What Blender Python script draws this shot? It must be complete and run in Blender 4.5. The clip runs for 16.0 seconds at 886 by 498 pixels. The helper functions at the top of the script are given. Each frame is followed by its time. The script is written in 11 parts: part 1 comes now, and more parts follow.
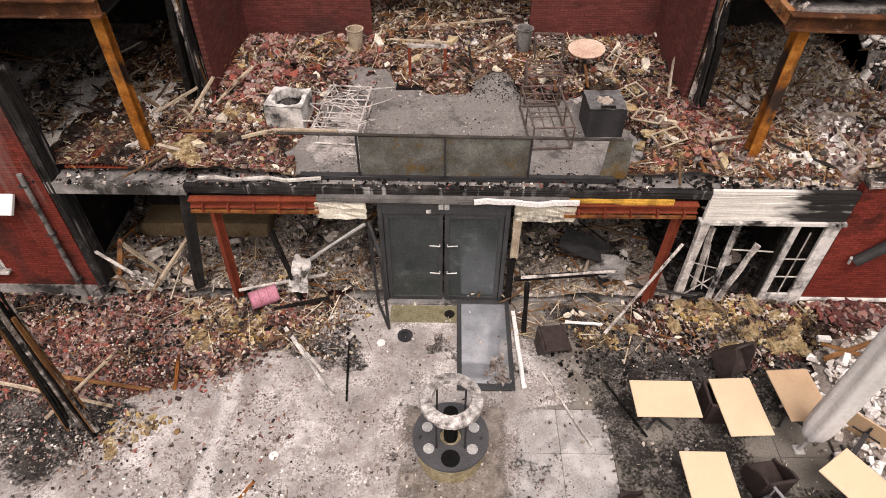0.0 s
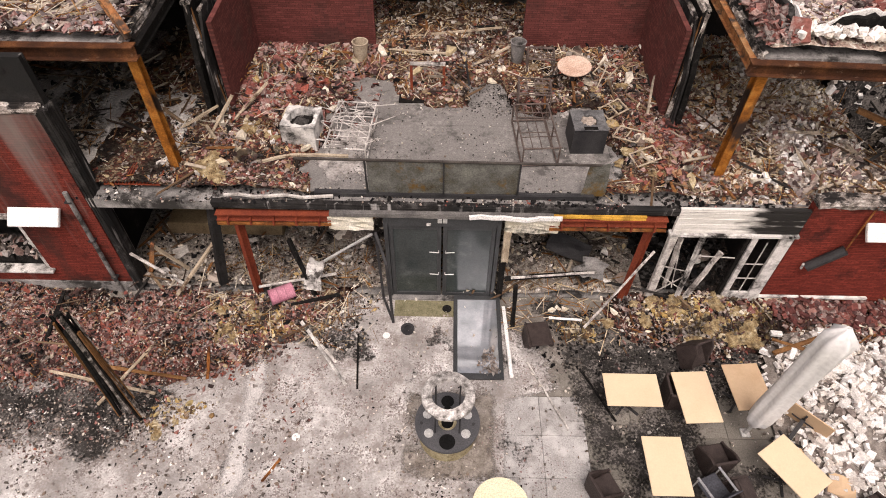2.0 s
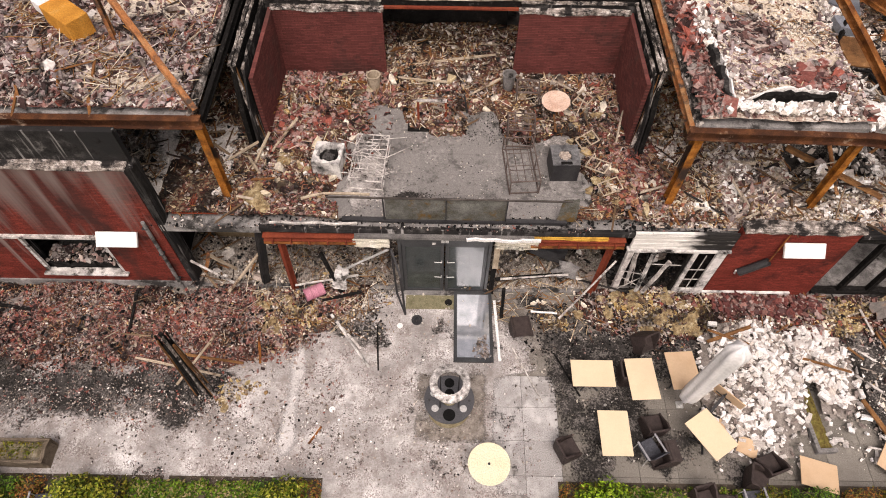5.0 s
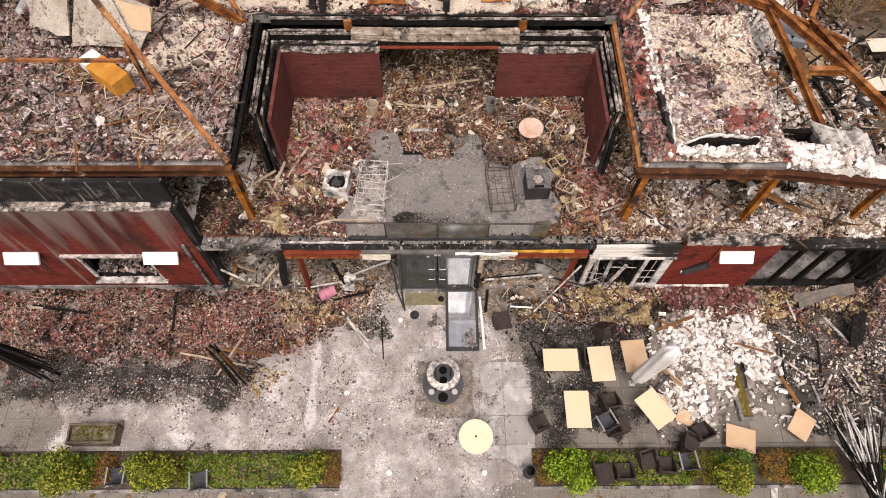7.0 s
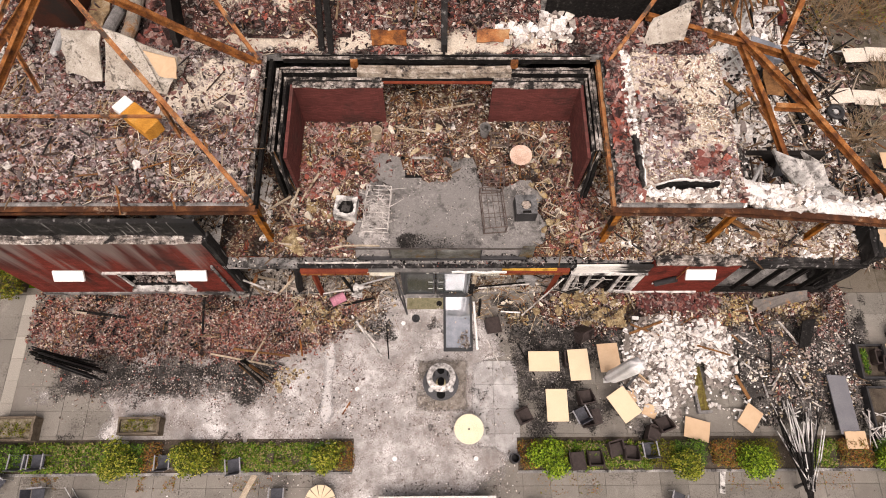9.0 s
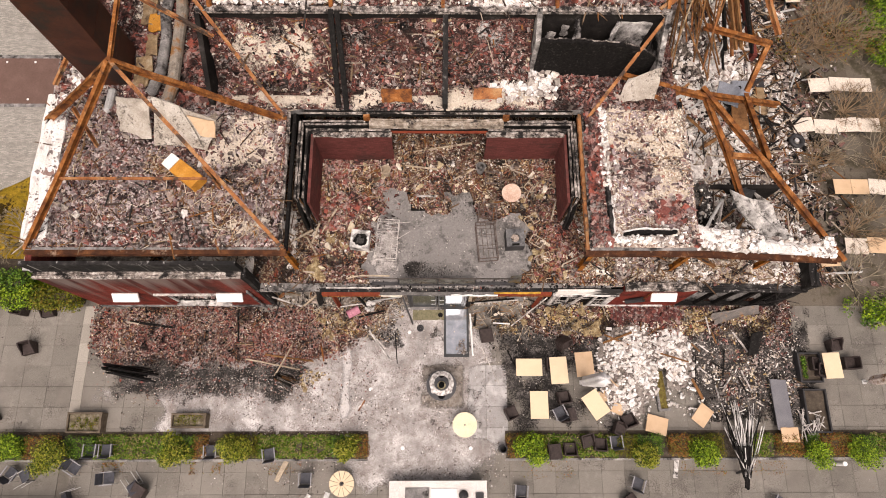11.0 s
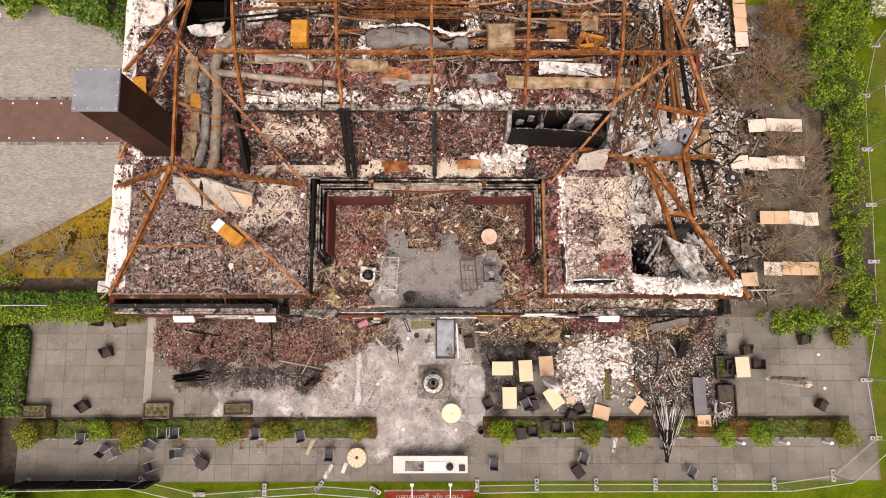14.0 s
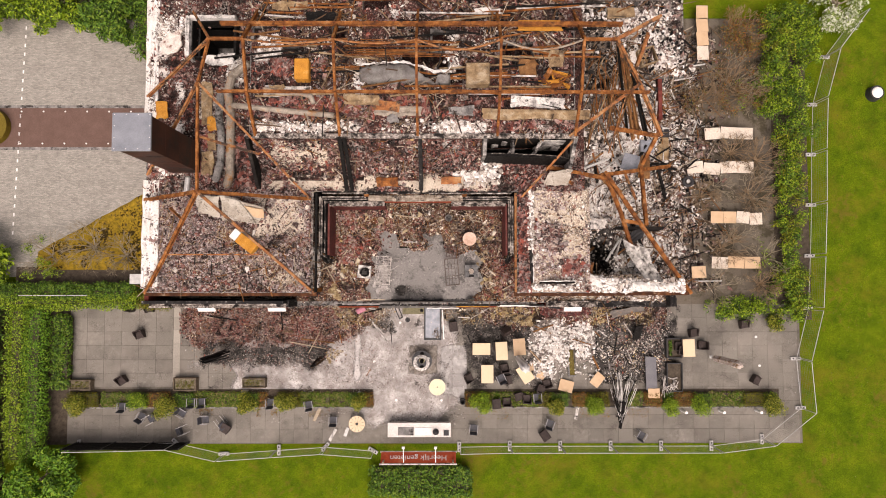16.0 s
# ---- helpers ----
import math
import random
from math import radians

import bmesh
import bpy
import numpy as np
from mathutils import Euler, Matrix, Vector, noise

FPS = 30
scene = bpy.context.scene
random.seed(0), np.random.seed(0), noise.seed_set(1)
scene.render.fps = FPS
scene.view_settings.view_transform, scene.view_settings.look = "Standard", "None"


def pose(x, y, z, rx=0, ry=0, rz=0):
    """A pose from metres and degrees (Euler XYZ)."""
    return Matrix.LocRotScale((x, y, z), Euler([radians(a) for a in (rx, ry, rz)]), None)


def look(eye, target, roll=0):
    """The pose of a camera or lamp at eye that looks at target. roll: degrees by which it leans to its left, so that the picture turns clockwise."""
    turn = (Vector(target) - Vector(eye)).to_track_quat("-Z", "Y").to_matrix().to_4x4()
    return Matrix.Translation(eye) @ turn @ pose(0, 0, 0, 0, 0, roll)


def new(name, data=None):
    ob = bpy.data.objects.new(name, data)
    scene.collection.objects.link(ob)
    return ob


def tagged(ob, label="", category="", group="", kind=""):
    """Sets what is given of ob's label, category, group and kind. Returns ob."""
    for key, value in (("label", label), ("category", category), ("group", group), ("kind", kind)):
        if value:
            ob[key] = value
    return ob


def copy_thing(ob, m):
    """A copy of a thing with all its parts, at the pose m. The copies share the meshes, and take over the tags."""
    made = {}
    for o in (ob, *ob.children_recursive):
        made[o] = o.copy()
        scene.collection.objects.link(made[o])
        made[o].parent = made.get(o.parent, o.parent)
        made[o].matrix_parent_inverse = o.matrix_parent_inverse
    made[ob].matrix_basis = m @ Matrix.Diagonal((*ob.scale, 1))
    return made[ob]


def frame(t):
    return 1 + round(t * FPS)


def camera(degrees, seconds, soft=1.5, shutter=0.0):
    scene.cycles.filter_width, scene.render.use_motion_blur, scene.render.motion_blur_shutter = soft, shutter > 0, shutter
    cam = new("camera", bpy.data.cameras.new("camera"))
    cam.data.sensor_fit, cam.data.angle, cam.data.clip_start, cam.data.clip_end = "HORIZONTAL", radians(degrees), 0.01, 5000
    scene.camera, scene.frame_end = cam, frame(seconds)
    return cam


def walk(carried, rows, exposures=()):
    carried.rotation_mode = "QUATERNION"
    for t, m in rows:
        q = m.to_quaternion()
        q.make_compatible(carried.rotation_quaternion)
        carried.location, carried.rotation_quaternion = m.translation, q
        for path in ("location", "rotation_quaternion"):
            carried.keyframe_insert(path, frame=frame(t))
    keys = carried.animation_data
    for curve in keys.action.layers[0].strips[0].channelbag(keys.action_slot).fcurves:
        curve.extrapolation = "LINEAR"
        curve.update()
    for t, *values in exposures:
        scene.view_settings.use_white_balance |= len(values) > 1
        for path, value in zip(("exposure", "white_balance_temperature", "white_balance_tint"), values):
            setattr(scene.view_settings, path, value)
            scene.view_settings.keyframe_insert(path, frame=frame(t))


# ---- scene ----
cam = camera(70.2, 16.0, soft=0.95)
PATH = [
    (0, (0.388, 0.193, 11.15), (0.373, 1.63, 9.76), 0.4),
    (0.5, (0.411, 0.183, 11.669), (0.396, 1.588, 10.246), 0.5),
    (1, (0.394, 0.162, 12.23), (0.383, 1.534, 10.775), 0.6),
    (1.5, (0.364, 0.1, 12.739), (0.358, 1.444, 11.258), 0.9),
    (2, (0.36, 0.04, 13.311), (0.355, 1.352, 11.802), 0.9),
    (2.5, (0.326, 0.002, 13.879), (0.323, 1.284, 12.344), 1.0),
    (3, (0.39, -0.014, 14.625), (0.379, 1.229, 13.058), 0.8),
    (3.5, (0.4, -0.061, 15.332), (0.389, 1.15, 13.74), 0.8),
    (4, (0.36, -0.158, 16.083), (0.351, 1.023, 14.468), 0.9),
    (6.5, (0.1, -0.088, 20.726), (0.126, 0.895, 18.984), 1.4),
    (7, (0.162, 0.137, 21.817), (0.193, 1.072, 20.05), 1.6),
    (7.5, (0.262, 0.851, 22.14), (0.292, 1.725, 20.341), 1.5),
    (8, (0.221, 1.165, 23.268), (0.253, 1.992, 21.448), 1.9),
    (8.5, (0.228, 1.417, 24.364), (0.259, 2.206, 22.527), 1.9),
    (9, (0.186, 1.806, 25.575), (0.218, 2.549, 23.718), 2.2),
    (11.5, (0.257, 4.487, 31.855), (0.277, 5.015, 29.926), 2.1),
    (12, (0.248, 5.287, 33.248), (0.27, 5.765, 31.307), 2.5),
    (12.5, (0.305, 6.098, 34.569), (0.326, 6.529, 32.616), 2.7),
    (13, (0.443, 6.85, 35.931), (0.461, 7.237, 33.969), 2.6),
    (13.5, (0.614, 7.664, 37.267), (0.63, 8.004, 35.296), 2.6),
    (14, (0.844, 8.492, 38.734), (0.856, 8.784, 36.756), 2.3),
    (14.5, (1.025, 9.257, 40.087), (1.036, 9.505, 38.103), 2.6),
    (15, (1.235, 10.147, 41.56), (1.245, 10.342, 39.57), 2.8),
    (15.5, (1.453, 10.83, 42.933), (1.463, 10.982, 40.938), 3.4),
    (16, (1.723, 11.558, 44.392), (1.733, 11.662, 42.395), 5.5),
]
walk(cam, [(t, look(eye, target, roll)) for t, eye, target, roll in PATH],
     exposures=[(0.0, 0.3, 7150, 21), (8.0, 0.36, 7200, 21), (13.0, 0.37, 7350, 22), (16.0, 0.33, 7450, 23)])

# ---- overcast daylight ----
world = bpy.data.worlds.new("overcast_sky")
scene.world = world
world.use_nodes = True
wt = world.node_tree
sky = wt.nodes.new("ShaderNodeTexSky")
sky.sky_type, sky.sun_disc = "NISHITA", False
sky.sun_elevation, sky.sun_rotation = radians(52), radians(200)
sky.air_density, sky.dust_density, sky.ozone_density = 1.0, 4.0, 1.0
grey = wt.nodes.new("ShaderNodeHueSaturation")
grey.inputs["Saturation"].default_value = 0.25
wt.links.new(sky.outputs[0], grey.inputs["Color"])
wt.links.new(grey.outputs[0], wt.nodes["Background"].inputs["Color"])
wt.nodes["Background"].inputs["Strength"].default_value = 0.125
sun = new("sun", bpy.data.lights.new("sun", "SUN"))
sun.data.energy, sun.data.angle, sun.data.color = 1.95, radians(32), (1.0, 0.97, 0.93)
sun.matrix_world = look((0, 0, 40), (-6, 16, 0))

# ---- materials ----
def ramp_stops(node, stops):
    el = node.color_ramp.elements
    while len(el) < len(stops):
        el.new(0.5)
    for e, (p, c) in zip(el, stops):
        e.position, e.color = p, (*c, 1)


def surface(name, stops, size=0.5, rough=0.85, bump=0.3, fine=0.03, metal=0.0, pick="noise", stain=None, stain_size=2.0,
            stain_cover=0.5, grainy=1.0, edge=0.1):
    """A mottled surface: stops are colours picked by noise, by island or by object; stain is a second colour in patches."""
    m = bpy.data.materials.new(name)
    m.use_nodes = True
    n, ln = m.node_tree.nodes, m.node_tree.links.new
    b = n["Principled BSDF"]
    geo = n.new("ShaderNodeNewGeometry")
    big = n.new("ShaderNodeTexNoise")
    big.inputs["Scale"].default_value, big.inputs["Detail"].default_value = 1 / size, 6
    big.inputs["Roughness"].default_value = 0.65
    ln(geo.outputs["Position"], big.inputs["Vector"])
    small = n.new("ShaderNodeTexNoise")
    small.inputs["Scale"].default_value, small.inputs["Detail"].default_value = 1 / fine, 3
    ln(geo.outputs["Position"], small.inputs["Vector"])
    r = n.new("ShaderNodeValToRGB")
    ramp_stops(r, stops)
    if pick == "noise":
        ln(big.outputs["Fac"], r.inputs["Fac"])
    else:
        src = geo.outputs["Random Per Island"] if pick == "island" else n.new("ShaderNodeObjectInfo").outputs["Random"]
        ln(src, r.inputs["Fac"])
        if pick == "island":
            r.color_ramp.interpolation = "CONSTANT"
    # fine grain: lightens and darkens by a fifth
    grain = n.new("ShaderNodeMapRange")
    grain.inputs["From Min"].default_value, grain.inputs["From Max"].default_value = 0.3, 0.7
    grain.inputs["To Min"].default_value, grain.inputs["To Max"].default_value = 1 - 0.28 * grainy, 1 + 0.25 * grainy
    ln(small.outputs["Fac"], grain.inputs["Value"])
    mul = n.new("ShaderNodeMix")
    mul.data_type, mul.blend_type = "RGBA", "MULTIPLY"
    mul.inputs["Factor"].default_value = 1.0
    ln(r.outputs["Color"], mul.inputs["A"])
    ln(grain.outputs["Result"], mul.inputs["B"])
    out = mul.outputs["Result"]
    if stain:
        sn = n.new("ShaderNodeTexNoise")
        sn.inputs["Scale"].default_value, sn.inputs["Detail"].default_value = 1 / stain_size, 8
        sn.inputs["Roughness"].default_value = 0.7
        ln(geo.outputs["Position"], sn.inputs["Vector"])
        cut = n.new("ShaderNodeMapRange")
        cut.inputs["From Min"].default_value = 0.62 - 0.24 * stain_cover
        cut.inputs["From Max"].default_value = 0.62 + edge - 0.24 * stain_cover
        ln(sn.outputs["Fac"], cut.inputs["Value"])
        mx = n.new("ShaderNodeMix")
        mx.data_type = "RGBA"
        ln(cut.outputs["Result"], mx.inputs["Factor"])
        ln(out, mx.inputs["A"])
        mx.inputs["B"].default_value = (*stain, 1)
        out = mx.outputs["Result"]
    ln(out, b.inputs["Base Color"])
    b.inputs["Roughness"].default_value, b.inputs["Metallic"].default_value = rough, metal
    b.inputs["Specular IOR Level"].default_value = 0.25 if rough < 0.65 else 0.06
    if bump:
        bp = n.new("ShaderNodeBump")
        bp.inputs["Strength"].default_value, bp.inputs["Distance"].default_value = bump, 0.02
        ln(small.outputs["Fac"], bp.inputs["Height"])
        ln(bp.outputs["Normal"], b.inputs["Normal"])
    return m


def brickwork(name, c1, c2, mortar, along="x", stain=None, cover=0.4):
    m = surface(name, [(0.3, c1), (0.7, c2)], size=0.8, rough=0.9, bump=0.25, stain=stain, stain_size=1.4, stain_cover=cover)
    n, ln = m.node_tree.nodes, m.node_tree.links.new
    b = n["Principled BSDF"]
    geo = n.new("ShaderNodeNewGeometry")
    sep, com = n.new("ShaderNodeSeparateXYZ"), n.new("ShaderNodeCombineXYZ")
    ln(geo.outputs["Position"], sep.inputs[0])
    ln(sep.outputs["Y" if along == "y" else "X"], com.inputs["X"])
    ln(sep.outputs["Y" if along == "flat" else "Z"], com.inputs["Y"])
    br = n.new("ShaderNodeTexBrick")
    br.inputs["Scale"].default_value = 1.0
    br.inputs["Brick Width"].default_value, br.inputs["Row Height"].default_value = 0.22, 0.0625
    br.inputs["Mortar Size"].default_value, br.inputs["Mortar Smooth"].default_value = 0.006, 0.3
    br.inputs["Color1"].default_value, br.inputs["Color2"].default_value = (0.75, 0.75, 0.75, 1), (1.15, 1.1, 1.1, 1)
    br.inputs["Mortar"].default_value = (*mortar, 1)
    ln(com.outputs[0], br.inputs["Vector"])
    old = b.inputs["Base Color"].links[0].from_socket
    mul = n.new("ShaderNodeMix")
    mul.data_type, mul.blend_type = "RGBA", "MULTIPLY"
    mul.inputs["Factor"].default_value = 1.0
    ln(old, mul.inputs["A"])
    ln(br.outputs["Color"], mul.inputs["B"])
    ln(mul.outputs["Result"], b.inputs["Base Color"])
    bp = n.new("ShaderNodeBump")
    bp.inputs["Strength"].default_value, bp.inputs["Distance"].default_value, bp.invert = 0.6, 0.008, True
    ln(br.outputs["Fac"], bp.inputs["Height"])
    ln(bp.outputs["Normal"], b.inputs["Normal"])
    return m


RUST = surface("rusted_steel", [(0.28, (0.06, 0.024, 0.015)), (0.42, (0.17, 0.062, 0.023)), (0.55, (0.3, 0.115, 0.034)), (0.72, (0.46, 0.24, 0.11))], size=0.5, rough=0.75,
               metal=0.1, stain=(0.05, 0.025, 0.018), stain_size=0.35, stain_cover=0.55, edge=0.2)
RUST_PALE = surface("scorched_rust", [(0.3, (0.16, 0.06, 0.03)), (0.5, (0.36, 0.15, 0.06)), (0.7, (0.42, 0.27, 0.14))], size=0.5, rough=0.8,
                    metal=0.1, stain=(0.07, 0.05, 0.04), stain_size=0.6, stain_cover=0.5)
CHAR = surface("charred_timber", [(0.3, (0.006, 0.0055, 0.0055)), (0.6, (0.016, 0.015, 0.014)), (0.75, (0.08, 0.074, 0.07))], size=0.12, rough=0.7, bump=0.7)
CHAR_WALL = surface("charred_wall", [(0.3, (0.012, 0.011, 0.011)), (0.55, (0.032, 0.03, 0.029)), (0.78, (0.2, 0.19, 0.18))], size=0.3, rough=0.85,
                    stain=(0.02, 0.02, 0.02), stain_size=1.2, bump=0.6)
ASHWOOD = surface("ash_white_timber", [(0.3, (0.16, 0.14, 0.13)), (0.5, (0.5, 0.47, 0.44)), (0.7, (0.72, 0.69, 0.65))], size=0.25, rough=0.85, stain=(0.04, 0.035, 0.03), stain_size=0.4, stain_cover=0.35)
PALEWOOD = surface("raw_timber", [(0.3, (0.3, 0.24, 0.17)), (0.7, (0.5, 0.42, 0.32))], size=0.3, rough=0.8, stain=(0.1, 0.06, 0.04), stain_size=0.5, stain_cover=0.3)
BROWNWOOD = surface("burnt_brown_timber", [(0.3, (0.1, 0.05, 0.025)), (0.6, (0.24, 0.12, 0.05)), (0.75, (0.4, 0.26, 0.14))], size=0.4, rough=0.8)
PLASTER = surface("broken_plaster", [(0.3, (0.36, 0.31, 0.27)), (0.5, (0.64, 0.59, 0.54)), (0.7, (0.8, 0.77, 0.73))], size=0.25, rough=0.95, bump=0.6, stain=(0.22, 0.13, 0.1), stain_size=0.5, stain_cover=0.45)
RIM = surface("burnt_wall_rim", [(0.3, (0.04, 0.036, 0.034)), (0.5, (0.3, 0.26, 0.23)), (0.65, (0.66, 0.62, 0.58))], size=0.16, rough=0.95, bump=0.8, fine=0.02, stain=(0.025, 0.023, 0.022), stain_size=0.45, stain_cover=0.65)
CONCRETE = surface("sooty_concrete", [(0.3, (0.1, 0.097, 0.095)), (0.55, (0.25, 0.24, 0.23)), (0.72, (0.45, 0.43, 0.41))], size=0.6, rough=0.9, stain=(0.04, 0.038, 0.036), stain_size=0.7, stain_cover=0.45)
BRICK_X = brickwork("red_brickwork", (0.15, 0.03, 0.022), (0.21, 0.042, 0.03), (0.5, 0.55, 0.55), "x", stain=(0.075, 0.022, 0.018), cover=0.4)
BRICK_Y = brickwork("red_brickwork_side", (0.15, 0.04, 0.033), (0.2, 0.055, 0.045), (0.9, 0.9, 0.9), "y", stain=(0.12, 0.05, 0.042), cover=0.4)
def streaked(m, colour, cover, thin=0.35, tall=3.0, seed=0.0):
    """Vertical run-off streaks over a wall."""
    n, ln = m.node_tree.nodes, m.node_tree.links.new
    b = n["Principled BSDF"]
    geo, mp, nz, cut, mx = n.new("ShaderNodeNewGeometry"), n.new("ShaderNodeMapping"), n.new("ShaderNodeTexNoise"), n.new("ShaderNodeMapRange"), n.new("ShaderNodeMix")
    mp.inputs["Scale"].default_value, mp.inputs["Location"].default_value = (1 / thin, 1 / thin, 1 / tall), (seed, seed * 2, 0)
    ln(geo.outputs["Position"], mp.inputs["Vector"])
    ln(mp.outputs[0], nz.inputs["Vector"])
    nz.inputs["Detail"].default_value, nz.inputs["Scale"].default_value = 5, 1.0
    cut.inputs["From Min"].default_value, cut.inputs["From Max"].default_value = 0.7 - 0.3 * cover, 0.82 - 0.3 * cover
    ln(nz.outputs["Fac"], cut.inputs["Value"])
    mx.data_type = "RGBA"
    ln(cut.outputs["Result"], mx.inputs["Factor"])
    ln(b.inputs["Base Color"].links[0].from_socket, mx.inputs["A"])
    mx.inputs["B"].default_value = (*colour, 1)
    ln(mx.outputs["Result"], b.inputs["Base Color"])
    return m


BRICK_SMOKE = streaked(streaked(brickwork("smoked_brickwork", (0.15, 0.032, 0.024), (0.2, 0.042, 0.03), (0.5, 0.55, 0.55), "x", stain=(0.07, 0.024, 0.02), cover=0.4), (0.045, 0.026, 0.022), 0.45, 1.1, 4.0), (0.2, 0.15, 0.135), 0.3, 0.3, 5.0, 7.3)
CHAR_WALL = streaked(CHAR_WALL, (0.3, 0.29, 0.28), 0.3, 0.16, 2.5, 3.1)
def smeared(m, colour, x0, x1):
    """A smoke smear that thickens from x0 to x1, drawn out along x."""
    n, ln = m.node_tree.nodes, m.node_tree.links.new
    b = n["Principled BSDF"]
    geo, mp, nz, sep, rise, add, cut, mx = n.new("ShaderNodeNewGeometry"), n.new("ShaderNodeMapping"), n.new("ShaderNodeTexNoise"), n.new("ShaderNodeSeparateXYZ"), n.new("ShaderNodeMapRange"), n.new("ShaderNodeMath"), n.new("ShaderNodeMapRange"), n.new("ShaderNodeMix")
    mp.inputs["Scale"].default_value = (1.2, 1.2, 6.0)
    ln(geo.outputs["Position"], mp.inputs["Vector"])
    ln(mp.outputs[0], nz.inputs["Vector"])
    nz.inputs["Detail"].default_value, nz.inputs["Scale"].default_value = 5, 1.0
    ln(geo.outputs["Position"], sep.inputs[0])
    ln(sep.outputs["X"], rise.inputs["Value"])
    rise.inputs["From Min"].default_value, rise.inputs["From Max"].default_value, rise.inputs["To Max"].default_value = x0, x1, 0.5
    ln(nz.outputs["Fac"], add.inputs[0])
    ln(rise.outputs["Result"], add.inputs[1])
    cut.inputs["From Min"].default_value, cut.inputs["From Max"].default_value = 0.7, 0.92
    ln(add.outputs[0], cut.inputs["Value"])
    mx.data_type = "RGBA"
    ln(cut.outputs["Result"], mx.inputs["Factor"])
    ln(b.inputs["Base Color"].links[0].from_socket, mx.inputs["A"])
    mx.inputs["B"].default_value = (*colour, 1)
    ln(mx.outputs["Result"], b.inputs["Base Color"])
    return m


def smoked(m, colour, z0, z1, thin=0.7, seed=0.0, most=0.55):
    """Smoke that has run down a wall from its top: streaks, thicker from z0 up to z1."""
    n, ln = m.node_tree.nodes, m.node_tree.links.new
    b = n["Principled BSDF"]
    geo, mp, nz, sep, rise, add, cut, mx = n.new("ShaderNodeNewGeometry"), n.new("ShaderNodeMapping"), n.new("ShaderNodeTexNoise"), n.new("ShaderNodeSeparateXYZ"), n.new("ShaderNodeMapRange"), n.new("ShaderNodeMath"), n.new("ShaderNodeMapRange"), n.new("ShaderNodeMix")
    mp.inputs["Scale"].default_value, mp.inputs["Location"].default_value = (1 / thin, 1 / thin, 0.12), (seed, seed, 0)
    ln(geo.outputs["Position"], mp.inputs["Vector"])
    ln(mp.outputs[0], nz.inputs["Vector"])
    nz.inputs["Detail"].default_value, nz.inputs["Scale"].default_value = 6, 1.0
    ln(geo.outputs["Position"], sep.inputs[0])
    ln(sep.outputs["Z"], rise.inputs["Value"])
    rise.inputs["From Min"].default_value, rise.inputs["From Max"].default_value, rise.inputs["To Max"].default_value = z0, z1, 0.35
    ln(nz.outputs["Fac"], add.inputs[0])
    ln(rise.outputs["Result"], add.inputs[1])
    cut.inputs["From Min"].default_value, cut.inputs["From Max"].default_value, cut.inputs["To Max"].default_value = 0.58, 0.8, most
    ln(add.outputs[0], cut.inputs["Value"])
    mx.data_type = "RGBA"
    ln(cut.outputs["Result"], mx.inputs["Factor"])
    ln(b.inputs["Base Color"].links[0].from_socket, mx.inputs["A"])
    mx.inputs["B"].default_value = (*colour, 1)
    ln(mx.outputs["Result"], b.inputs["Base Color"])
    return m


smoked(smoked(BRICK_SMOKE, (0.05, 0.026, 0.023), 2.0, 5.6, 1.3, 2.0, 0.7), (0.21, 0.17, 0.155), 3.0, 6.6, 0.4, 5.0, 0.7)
LOGGIA_X = brickwork("scorched_maroon_brickwork", (0.125, 0.041, 0.036), (0.165, 0.053, 0.046), (0.5, 0.55, 0.55), "x", stain=(0.095, 0.04, 0.035), cover=0.45)
LOGGIA_Y = brickwork("scorched_maroon_brickwork_side", (0.13, 0.045, 0.04), (0.17, 0.06, 0.053), (0.6, 0.65, 0.65), "y", stain=(0.12, 0.055, 0.048), cover=0.45)
SHUTTER = surface("smoked_white_slats", [(0.3, (0.6, 0.58, 0.54)), (0.7, (0.78, 0.76, 0.72))], size=0.5, rough=0.6, bump=0.1, grainy=0.4)
smeared(SHUTTER, (0.02, 0.019, 0.018), 6.7, 7.7)
BURNTWALL = surface("burnt_plaster_wall", [(0.3, (0.04, 0.037, 0.035)), (0.5, (0.3, 0.285, 0.27)), (0.7, (0.66, 0.64, 0.61))], size=0.5, rough=0.9, stain=(0.012, 0.011, 0.011), stain_size=0.8, stain_cover=0.7, edge=0.15)
WHITE_BURNT = surface("burnt_white_paint", [(0.3, (0.55, 0.53, 0.5)), (0.7, (0.76, 0.74, 0.71))], size=0.5, rough=0.7, grainy=0.5, stain=(0.02, 0.019, 0.018), stain_size=0.7, stain_cover=0.62, edge=0.16)
SHAFT = surface("brown_steel_cladding", [(0.3, (0.028, 0.01, 0.007)), (0.7, (0.07, 0.024, 0.014))], size=1.2, rough=0.55, bump=0.1, stain=(0.02, 0.015, 0.013), stain_size=1.5, stain_cover=0.5)
ZINC = surface("grey_zinc_sheet", [(0.3, (0.2, 0.22, 0.25)), (0.7, (0.3, 0.32, 0.36))], size=0.8, rough=0.45, bump=0.1, metal=0.3)
GALV = surface("galvanised_steel", [(0.3, (0.4, 0.4, 0.39)), (0.7, (0.6, 0.6, 0.58))], size=0.4, rough=0.5, bump=0.1, metal=0.3)
DULLDUCT = surface("scorched_duct", [(0.3, (0.17, 0.14, 0.11)), (0.55, (0.36, 0.32, 0.27)), (0.72, (0.5, 0.42, 0.32))], size=0.4, rough=0.65, metal=0.2, stain=(0.3, 0.14, 0.05), stain_size=0.8, stain_cover=0.4)
